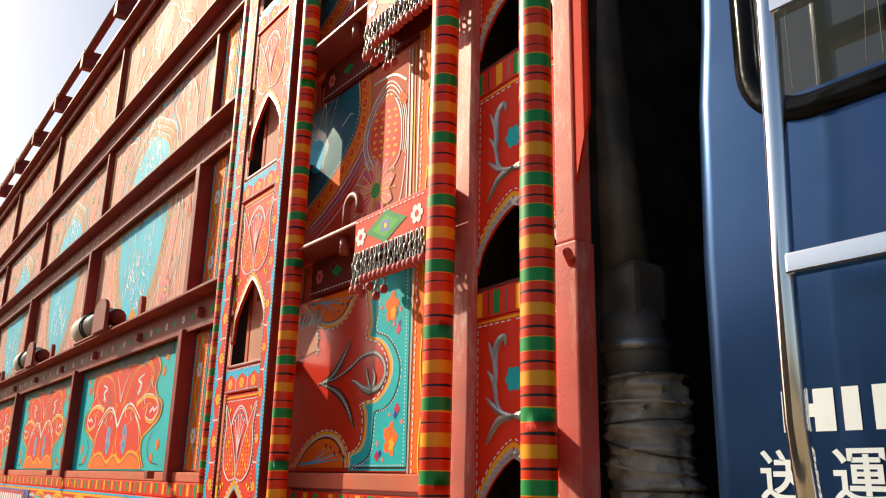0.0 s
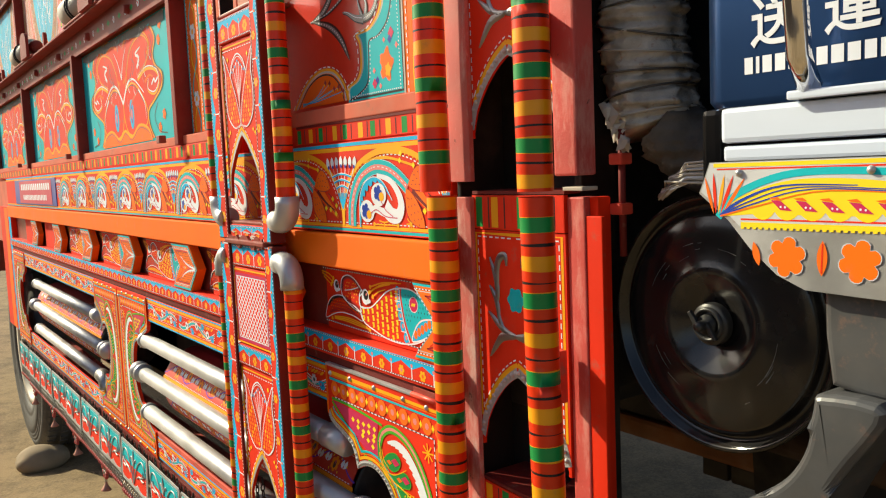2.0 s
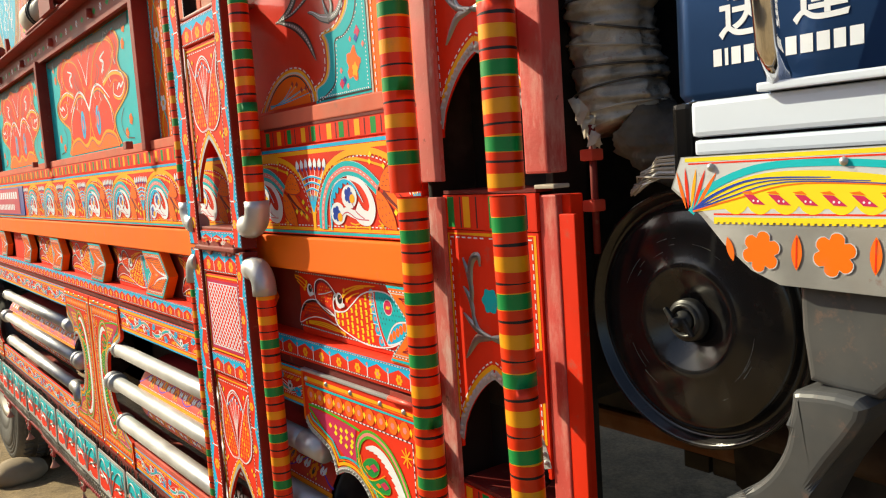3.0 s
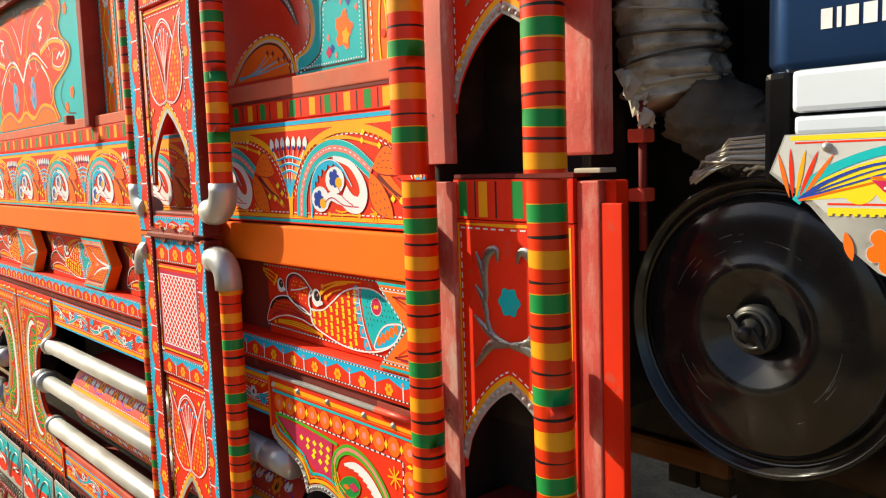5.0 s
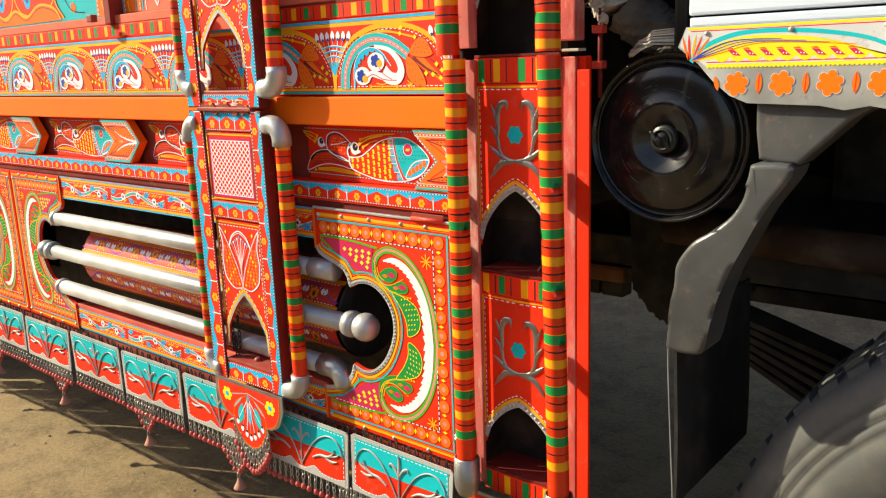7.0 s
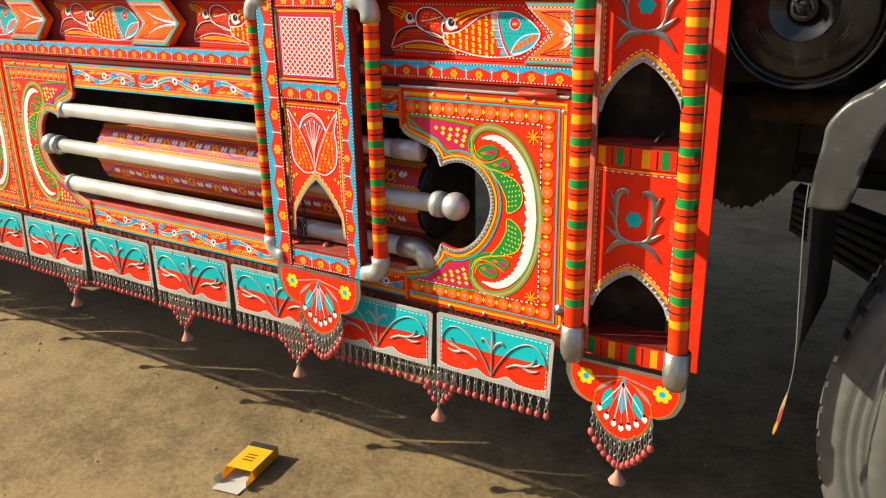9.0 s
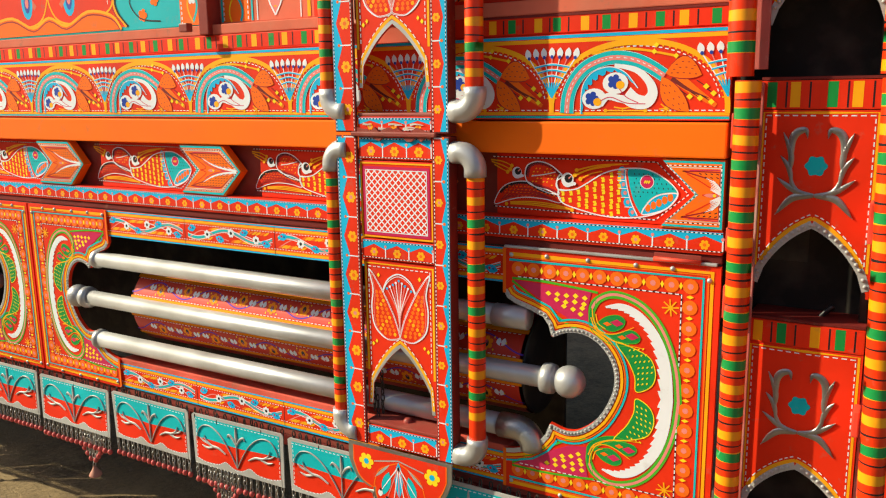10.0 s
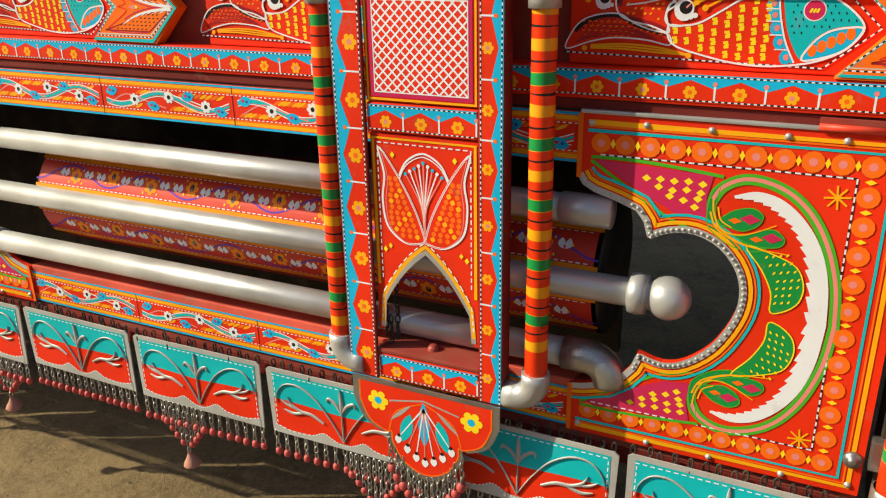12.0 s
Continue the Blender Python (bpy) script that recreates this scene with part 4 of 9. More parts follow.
        b.stroke(leafp, 0.0016, LEMON, 4, closed=True)
        for i in range(7):
            for j in range(4):
                u, v = 0.662 + 0.020 * j - 0.014 * max(0, i - 3), 0.528 + 0.021 * i + 0.004 * j
                if u < 0.735 - 0.01 * abs(i - 3):
                    b.leaf((X(u), Z(V(v))), (X(u + 0.008), Z(V(v + 0.010))), 0.0024, LEMON, 5, 0, 3)


def door_outline(X, Z, deep=True):
    """Door sheet with a cusped notch on its inner side."""
    s = [(0.0, 1.0), (1.0, 1.0), (1.0, 0.0), (0.0, 0.0), (0.0, 0.165)]
    s += [(0.05, 0.172), (0.13, 0.192), (0.19, 0.228), (0.222, 0.262), (0.245, 0.312)]
    s += smooth_line([(0.262, 0.308), (0.33, 0.295), (0.40, 0.312), (0.482, 0.372), (0.54, 0.462), (0.557, 0.535), (0.538, 0.605), (0.48, 0.665), (0.40, 0.695), (0.32, 0.690), (0.262, 0.668)], 3)
    s += [(0.248, 0.668), (0.232, 0.712), (0.205, 0.742), (0.14, 0.762), (0.06, 0.782), (0.02, 0.800), (0.0, 0.826)]
    return [(X(u), Z(v)) for u, v in s], 5


def plate_motif(b, x0, x1, z0, z1):
    """Teal over red with raised tin stems, for a hanging skirt plate."""
    w, h = x1 - x0, z1 - z0
    X = lambda u: x0 + u * w
    Z = lambda v: z0 + v * h
    b.rect(X(0.025), X(0.975), Z(0.08), Z(0.965), RED, 1)
    b.fill([(X(0.025), Z(0.965)), (X(0.025), Z(0.56))] + smooth_line([(X(u), Z(v)) for u, v in ((0.025, 0.56), (0.25, 0.545), (0.5, 0.52), (0.75, 0.545), (0.975, 0.55))], 4)[1:] + [(X(0.975), Z(0.965))], TEAL, 2)
    base = smooth_line([(X(u), Z(v)) for u, v in ((0.02, 0.13), (0.14, 0.07), (0.28, 0.09), (0.36, 0.17), (0.43, 0.10), (0.5, 0.05), (0.57, 0.10), (0.64, 0.17), (0.72, 0.09), (0.86, 0.07), (0.98, 0.13))], 4)
    b.fill(base + [(X(0.98), Z(0.0)), (X(0.02), Z(0.0))], TINPAINT, 3)
    b.dashes(base, 0.0018, WHITE, 4)
    b.dashes([(X(0.025), Z(0.93)), (X(0.975), Z(0.93))], 0.0016, WHITE, 4)
    for u in (0.035, 0.965):
        b.dashes([(X(u), Z(0.16)), (X(u), Z(0.93))], 0.0016, WHITE, 4)
    for s in (1, -1):
        b.disc(X(0.5 + s * 0.435), Z(0.40), 0.0085, RED, 3)


LINK_V, LINK_F = [], []


def link_mesh():
    """One chain link with a shared mesh: a stretched ring."""
    seg, rs = 10, 5
    v, f = [], []
    for k in range(seg):
        a = 2 * math.pi * k / seg
        c = Vector((0.0034 * math.cos(a), 0, 0.0075 * math.sin(a)))
        d = Vector((math.cos(a), 0, math.sin(a)))
        for j in range(rs):
            g = 2 * math.pi * j / rs
            v.append(c + d * 0.0014 * math.cos(g) + Vector((0, 1, 0)) * 0.0014 * math.sin(g))
    for k in range(seg):
        for j in range(rs):
            a, b2 = k * rs + j, k * rs + (j + 1) % rs
            c, d2 = ((k + 1) % seg) * rs + j, ((k + 1) % seg) * rs + (j + 1) % rs
            f.append((a, c, d2, b2))
    return v, f


LINK_V, LINK_F = link_mesh()


def chain_into(V, F, x, y, ztop, links, rnd):
    """Adds a hanging chain to the lists; returns its end."""
    z = ztop
    for k in range(links):
        o = len(V)
        turn = Matrix.Rotation(radians(90 * (k % 2) + rnd.uniform(-25, 25)), 3, "Z")
        c = Vector((x + rnd.uniform(-0.0006, 0.0006), y, z - 0.0075))
        V.extend(c + turn @ p for p in LINK_V)
        F.extend(tuple(i + o for i in ff) for ff in LINK_F)
        z -= 0.0122
    return z


def bead_into(V, F, x, y, z, r, h, bell=False):
    prof = [(0.25, 0), (0.75, -0.12), (1.0, -0.4), (0.95, -0.75), (0.6, -1.0), (0.0, -1.0)] if not bell else [(0.18, 0), (0.30, -0.25), (0.62, -0.6), (1.0, -0.92), (1.0, -1.0), (0.0, -0.92)]
    o, seg = len(V), 9
    for pr, ph in prof:
        for k in range(seg):
            a = 2 * math.pi * k / seg
            V.append(Vector((x + pr * r * math.cos(a), y + pr * r * math.sin(a), z + ph * h)))
    for i in range(len(prof) - 1):
        for k in range(seg):
            a, b2 = o + i * seg + k, o + i * seg + (k + 1) % seg
            F.append((a, a + seg, b2 + seg, b2))


def fringe(parent, rows, rnd):
    """rows: (x, y, z top, links, bead radius, bell). Chains are one part; beads are one part each row."""
    CV, CF = [], []
    for x, y, z, n, r, bell in rows:
        e = chain_into(CV, CF, x, y, z, n, rnd)
        V, F = [], []
        bead_into(V, F, 0, 0, 0, r, r * (2.1 if not bell else 1.7), bell)
        ob = mesh_object("bell" if bell else "bead", V, F, [BELLM if bell else BEAD], None, parent, "", True)
        ob.location = (x + rnd.uniform(-0.001, 0.001), y, e + 0.002)
        ob.rotation_euler = (rnd.uniform(-0.12, 0.12), rnd.uniform(-0.12, 0.12), 0)
    if CV:
        tagged(mesh_object("chain", CV, CF, [CHAIN], None, parent, "", True), "thin twisted-link iron chains", kind="stuff")

# ---- ground ----


def box_data(x0, x1, y0, y1, z0, z1):
    v = [(x, y, z) for z in (z0, z1) for x, y in ((x0, y0), (x1, y0), (x1, y1), (x0, y1))]
    return v, [(3, 2, 1, 0), (4, 5, 6, 7), (0, 1, 5, 4), (1, 2, 6, 5), (2, 3, 7, 6), (3, 0, 4, 7)]


def dip(x):
    """The yard falls away towards the rear of the lorry."""
    t = min(1.0, max(0.0, (-2.4 - x) / 2.5))
    return -0.135 * t * t * (3 - 2 * t)


def ground():
    n = 150
    xs = [-70, -40, -20, -12] + [-8 + 13 * k / n for k in range(n + 1)] + [9, 18, 40, 80]
    ys = [-60, -30, -12, -6] + [-3 + 8 * k / n for k in range(n + 1)] + [9, 20, 50, 400]
    verts, faces = [], []
    for y in ys:
        for x in xs:
            p = Vector((x, y, 0))
            d = 0.010 * noise.noise(p * 0.9) + 0.006 * noise.noise(p * 3.1) + 0.0035 * noise.noise(p * 9.7)
            verts.append((x, y, GZ + dip(x) + (d if abs(x) < 10 and -4 < y < 6 else 0.0)))
    w = len(xs)
    for j in range(len(ys) - 1):
        for i in range(w - 1):
            a = j * w + i
            faces.append((a, a + 1, a + w + 1, a + w))
    ob = mesh_object("ground", verts, faces, [SOIL], None, None, "", True)
    tagged(ob, "trodden sandy brown soil with scuffs and pebbles", "ground", kind="structure")
    # far plain
    me = mesh_object("ground_far", [(-3000, -3000, GZ - 0.30), (3000, -3000, GZ - 0.30), (3000, 3000, GZ - 0.30), (-3000, 3000, GZ - 0.30)], [(0, 1, 2, 3)], [SOIL])
    tagged(me, "bare sandy plain around the lorry", "ground", kind="structure")
    # unseen wall, added to hold back low sky light from the lorry's side
    yard = mesh_object("wall_yard", *box_data(-16, -0.8, -4.75, -4.5, GZ - 0.25, 2.9), [PLASTER])
    tagged(yard, "unseen mud-brown wall added to cut low sky light", "wall", kind="structure")
    rnd = random.Random(11)
    V, F = [], []
    for k in range(420):
        x, y = rnd.uniform(-3.6, 0.4), rnd.uniform(0.0, 1.6)
        r = rnd.choice((0.002, 0.003, 0.004, 0.007))
        o = len(V)
        z = GZ + dip(x) + 0.010 * noise.noise(Vector((x, y, 0)) * 0.9) + 0.006 * noise.noise(Vector((x, y, 0)) * 3.1)
        for dx, dy, dz in ((1, 0, 0), (0, 1, 0), (-1, 0, 0), (0, -1, 0), (0, 0, 0.8)):
            V.append((x + dx * r * rnd.uniform(0.6, 1.2), y + dy * r * rnd.uniform(0.6, 1.2), z + dz * r))
        F += [(o, o + 1, o + 4), (o + 1, o + 2, o + 4), (o + 2, o + 3, o + 4), (o + 3, o, o + 4)]
    tagged(mesh_object("gravel", V, F, [STONE]), "small pale pebbles and crumbs on the soil", "gravel", kind="stuff")


ground()

# ---- the cargo body ----
XL, XR = -5.05, -0.842
YW = 0.636
body = thing("cargo_truck", "hand-painted orange-red lorry cargo body with tin ornament", "truck body")
box("side_wall", XL - 2.4, XR + 0.012, 0.672, 0.70, 0.96, 3.02, FADED, body)
box("far_side_wall", XL - 2.4, XR + 0.23, 2.86, 2.90, 0.96, 3.02, PRIMER, body)
# the front wall's near-black carries the shade of the cab gap
box("front_wall", -0.73, -0.70, 0.715, 2.858, 0.99, 3.02, GRIMESHADE, body)
box("rear_wall", XL - 2.44, XL - 2.402, 0.66, 2.9, 0.60, 3.02, PRIMER, body)
box("deck", XL - 2.4, -0.732, 0.702, 2.858, 0.96, 1.02, GRIMESHADE, body)
# locker back and roof take the same near-black as the front wall
box("locker_back", XL + 0.4, -1.20, 0.90, 0.915, 0.50, 0.958, GRIMESHADE, body)
box("locker_floor", -4.36, XR, 0.640, 0.80, 0.500, 0.514, PRIMER, body)
box("locker_ledge", -2.25, -1.20, 0.637, 0.70, 0.575, 0.590, PALEPOST, body)
box("locker_roof", -4.66, XR, 0.64, 0.9, 0.945, 0.958, GRIMESHADE, body)

# arch frieze
P = 0.2745
b = Brush(0.634)
fr = box("frieze_board", -4.66, XR, 0.6345, 0.671, 1.172, 1.306, RED, body, "red frieze board with painted peacock-feather arches")
b.rect(-4.66, XR, 1.173, 1.305, RED, 1)
for e, mt, w in ((1.1765, TEAL, 0.004), (1.182, YELLOW, 0.0045), (1.302, CYAN, 0.005), (1.2955, YELLOW, 0.006)):
    b.stroke([(-4.66, e), (XR, e)], w, mt, 2)
b.dashes([(-3.2, 1.1872), (XR, 1.1872)], 0.0016)
b.build("painted_border", fr)
for k in range(9):
    x1 = XR - 0.003 - k * P
    b = Brush(0.6335 - 0.00007 * (k % 2))
    arch_motif(b, x1 - P, x1, 1.183, 1.294)
    fan_motif(b, x1 - P, 1.186, 1.292)
    if k == 0:
        lay = b.where
        b.where = lambda u, w, lift, lay=lay: lay(min(u, XR - 0.0008), w, lift)
        fan_motif(b, x1, 1.186, 1.292)
    b.build("painted_arch", fr)
# notice board on the frieze
b = Brush(0.630)
nb = box("notice_plate", -4.36, -3.36, 0.631, 0.634, 1.184, 1.292, BLUE, body, "red and blue painted notice with white lettering")
b.rect(-4.22, -3.44, 1.190, 1.286, MAGENTA, 1)
for k in range(15):
    b.rect(-4.17 + k * 0.047, -4.137 + k * 0.047, 1.247, 1.273, WHITE, 2)
for k in range(17):
    b.rect(-4.12 + k * 0.034, -4.097 + k * 0.034, 1.205, 1.226, WHITE, 2)
b.build("lettering", nb)

# orange rail
rail_o = box("orange_rail", -4.66, XR, 0.627, 0.671, 1.117, 1.1695, ORANGE, body, "plain bright orange enamelled rail", 0.003)

# fish panels: a sloping board and arrow board for each, over the pin strip
FP = 0.504
fish_back = box("fish_recess", -4.66, XR, 0.664, 0.671, 1.006, 1.117, PRIMER, body)
for k in range(8):
    tip = -0.800 - k * FP if k else -0.759
    fin = tip if k else -0.750
    if tip - FP < -4.7:
        break
    xa, xn, xe = tip - 0.178, tip - 0.128, tip
    bd = box("fish_board", max(tip - FP, -1.305 if k == 0 else -9) + 0.035, xn + 0.003, 0.6525, 0.6635, 1.010, 1.115, RED, body, "red board with a painted teal-headed fish and two birds")
    b = Brush(0.6515)
    if k < 5:
        fish_motif(b, fin - FP + 0.04, fin - 0.132, 1.014, 1.113)
    b.build("painted_fish", bd)
    out = [(xa, 1.010), (min(xe - 0.05, XR), 1.010), (min(xe, XR), 1.0625), (min(xe - 0.05, XR), 1.115), (xa, 1.115), (xn, 1.0625)]
    if k == 0:
        out = [(xa, 1.010), (XR - 0.002, 1.010), (XR - 0.002, 1.115), (xa, 1.115), (xn, 1.0625)]
    ab = plate("arrow_board", out, 0.632, 0.652, AMBER, body, "orange arrow-ended board with white sprays")
    b = Brush(0.631)
    arrow_motif(b, xa + 0.004, xn + 0.004, min(xe, XR + 0.03) - 0.004, 1.014, 1.111) if k else arrow_motif(b, xa + 0.004, xn + 0.004, XR - 0.004, 1.014, 1.111)
    b.build("spray_pattern", ab)

# pin strip
ps = box("pin_strip_board", -4.66, XR, 0.634, 0.671, 0.972, 1.009, RED, body, "red strip with blue zigzag and yellow flowers")
b = Brush(0.633)
pin_strip(b, -4.66, XR, 0.976, 1.007, 72)
b.build("painted_zigzag", ps)
box("strip_foot", -4.66, XR, 0.638, 0.671, 0.958, 0.972, MAROON, body)

# lockers: doors with cusped openings
DX, DW, DZ0, DH = -1.205, 0.363, 0.515, 0.440
door_things = []


def locker_door(inner, outer, label, detail=True):
    """A door whose notch lies on the side of inner."""
    w = outer - inner
    X = lambda u: inner + u * w
    Z = lambda v: DZ0 + v * DH
    d = thing("locker_door", label, "locker door", "painted locker doors")
    out, first = door_outline(X, Z)
    plate("door_sheet", out, 0.6325, 0.641, RED, d)
    b = Brush(0.632)
    if detail:
        scroll_door(b, X, Z)
    edge = out[4:]
    c = Vector((X(0.25), Z(0.495)))
    dense = [tuple(Vector(p).lerp(Vector(q), k / 5)) for p, q in zip(edge, edge[1:]) for k in range(5)] + [edge[-1]]
    for off, mt, ww in ((0.0042, TINPAINT, 0.0085), (0.0128, YELLOW, 0.0048), (0.0182, AMBER, 0.0020), (0.0222, TEAL, 0.0034)):
        pts = []
        for i, p in enumerate(dense):
            q0, q1 = Vector(dense[max(i - 2, 0)]), Vector(dense[min(i + 2, len(dense) - 1)])
            t = (q1 - q0).normalized()
            nrm = Vector((t.y, -t.x)) * (1 if w > 0 else -1)
            pts.append((p[0] + nrm.x * off, p[1] + nrm.y * off))
        keep = [p for p in pts if min((Vector(p) - Vector(e)).length for e in dense) > off * 0.93]
        b.stroke(keep, ww, mt, 4)
    b.stroke([(X(0.004), Z(0.0)), (X(0.004), Z(0.165))], 0.006, AMBER, 4)
    b.stroke([(X(0.004), Z(1.0)), (X(0.004), Z(0.82))], 0.006, AMBER, 4)
    b.build("painted_scrollwork", d)
    # raised dots along the tin edge
    V, F = [], []
    E = smooth_line(edge[4:], 3)
    acc = 0
    for p, q in zip(E, E[1:]):
        acc += (Vector(q) - Vector(p)).length
        if acc > 0.0054 and (not V or min((Vector(w0[:1] + w0[2:]) - Vector(p)).length for w0 in V[24::25]) > 0.0050):
            acc = 0
            t = (Vector(q) - Vector(p)).normalized()
            nn = Vector((t.y, -t.x)) * (1 if w > 0 else -1)
            dome(V, F, p[0] + nn.x * 0.0042, 0.6308, p[1] + nn.y * 0.0042, 0.0023)
    mesh_object("beaded_tin_edge", V, F, [TINPAINT], None, d, "", True)
    # screws
    for u, v in ((0.04, 0.975), (0.22, 0.98), (0.42, 0.98), (0.64, 0.98), (0.80, 0.98), (0.955, 0.95), (0.04, 0.03), (0.30, 0.015), (0.52, 0.015), (0.76, 0.015), (0.965, 0.03)):
        V, F = [], []
        dome(V, F, X(u), 0.6318, Z(v), 0.0042)
        mesh_object("screw", V, F, [STEEL], None, d, "", True)
    return d


def dome(V, F, x, y, z, r, seg=8):
    """A small rounded boss that faces the viewer's side (-y)."""
    o = len(V)
    for rr, h in ((1.0, 0.0), (0.75, 0.45), (0.35, 0.7)):
        for k in range(seg):
            a = 2 * math.pi * k / seg
            V.append((x + r * rr * math.cos(a), y - r * h, z + r * rr * math.sin(a)))
    V.append((x, y - r * 0.78, z))
    for i in range(2):
        for k in range(seg):
            a, b2 = o + i * seg + k, o + i * seg + (k + 1) % seg
            F.append((a, b2, b2 + seg, a + seg))
    for k in range(seg):
        F.append((o + 2 * seg + k, o + 2 * seg + (k + 1) % seg, o + 3 * seg))


locker_door(-1.205, XR, "red locker door with green scrolls and white crescent")
locker_door(-2.252, -2.553, "red locker door with green scrolls beside the silver rods")
locker_door(-2.860, -2.560, "red locker door with green scrolls, hinged next to its twin")
locker_door(-4.300, -4.640, "red locker door with green scrolls near the rear wheel")
latch = box("door_latch", XR + 0.004, XR + 0.022, 0.622, 0.640, 0.560, 0.60, DULLSTEEL, body)
lathe("latch_boss", [(0.0, -0.008), (0.005, -0.008), (0.006, -0.004), (0.010, -0.003), (0.011, 0.0), (0.011, 0.004)], (XR - 0.012, 0.630, 0.565), "y", DULLSTEEL, body, "", 20)
tube_part("hinge_barrel", [(-0.944, 0.6290, 0.9600), (-0.872, 0.6290, 0.9600)], 0.0036, POST, body, "", 10)
box("hinge_leaf", -0.944, -0.872, 0.6310, 0.6335, 0.9575, 0.9700, PRIMER, body, "flat red hinge leaf", 0.0008)
box("door_lip", -1.204, -0.8480, 0.6300, 0.6375, 0.9555, 0.9600, STEEL, body, "worn bare metal lip over the door", 0.0012)

# vine panels above and below the rods
for x0, x1, n in ((-2.252, -1.205, 4), (-4.30, -2.86, 5)):
    for z0, z1 in ((0.893, 0.955), (0.518, 0.578)):
        vp = box("vine_panel", x0, x1, 0.6365, 0.645, z0, z1, RED, body, "red panel with a painted flowering vine")
        b = Brush(0.636)
        vine_motif(b, x0, x1, z0, z1, n * 1 if n > 4 else 4)
        b.build("painted_vine", vp)

# painted tank behind the rods
for x0, x1 in ((-2.215, -1.18), (-4.17, -2.92)):
    R, cy, cz = 0.098, 0.750, 0.718
    tank = thing("storage_tube", "red metal tube painted with white-and-orange flower trails", "tank")
    lathe("tube_shell", [(R * 0.97, x0 + 0.003), (R, x0 + 0.006), (R, x1 - 0.006)], (0, cy, cz), "x", CRIMSON, tank)
    # the caps' shade is put into their colour, not the tube's red
    for e in (x0, x1):
        lathe("end_cap", [(0.0, -0.003), (R * 0.93, -0.003), (R * 0.985, 0.0), (R * 0.93, 0.003), (0.0, 0.003)], (e, cy, cz), "x", GRIMESHADE, tank, "end cap with its shade painted in near-black")

    def on_tube(u, w, lift, R=R, cy=cy, cz=cz):
        a = w / R
        return (u, cy - (R + 0.0010 + lift) * math.cos(a), cz + (R + 0.0010 + lift) * math.sin(a))
    for row in (0.0555, -0.0405):
        b = Brush(where=on_tube)
        for s in range(8):
            b.rect(x0 + 0.006, x1 - 0.006, row - 0.0232 + 0.0058 * s, row - 0.0174 + 0.0058 * s, TANKRED, 0.5)
        for off, mt, w in ((0.0312, YELLOW, 0.0028), (0.0264, MARIGOLD, 0.0062), (-0.0312, YELLOW, 0.0028), (-0.0264, MARIGOLD, 0.0062)):
            for s in range(20):
                a = x0 + (x1 - x0) * s / 20
                b.stroke([(a, row + off), (a + (x1 - x0) / 20, row + off)], w, mt, 2)
        b.dashes([(x0 + 0.01, row + 0.0212), (x1 - 0.01, row + 0.0212)], 0.0014)
        n = int((x1 - x0) / 0.165)
        p = (x1 - x0) / n
        for k in range(n):
            a = x0 + k * p
            b.stroke([(a + p * t, row - 0.0155 * math.cos(2 * math.pi * t)) for t in [i / 16 for i in range(17)]], 0.0030, VIOLET, 3)
            for t, s in ((0.0, 1), (0.5, -1)):
                fx, fz = a + p * t + 0.010, row + 0.0035 * s
                if not x0 + 0.03 < fx < x1 - 0.03:
                    continue
                b.flower(fx, fz, 0.0135, 6, MARIGOLD, None, 4, t)
                b.disc(fx, fz, 0.0100, MARIGOLD, 4, 9)
                b.disc(fx, fz + 0.001 * s, 0.0046, BLACK, 5, 9, 0.0066)
                b.disc(fx, fz - 0.003 * s, 0.0017, ROSE, 6, 6, 0.0040)
                for d in (-1, 1):
                    gx, gz = fx + d * 0.0285, fz - s * 0.004
                    b.leaf((gx - 0.001, gz - 0.006), (gx - 0.005, gz + 0.009), 0.0100, WHITE, 5, 0.002)
                    b.leaf((gx + 0.001, gz - 0.006), (gx + 0.006, gz + 0.009), 0.0100, WHITE, 5, -0.002)
                    b.disc(gx, gz - 0.003, 0.0018, ROSE, 6, 6, 0.0030)
                    for px, pz in ((0.014, 0.012), (0.015, -0.011), (0.039, 0.004)):
                        b.disc(fx + d * px, fz + pz, 0.0017, LEMON, 5, 6, 0.0022)
        b.dashes([(x0 + 0.01, row - 0.0212), (x1 - 0.01, row - 0.0212)], 0.0014)
        b.build("flower_band", tank)

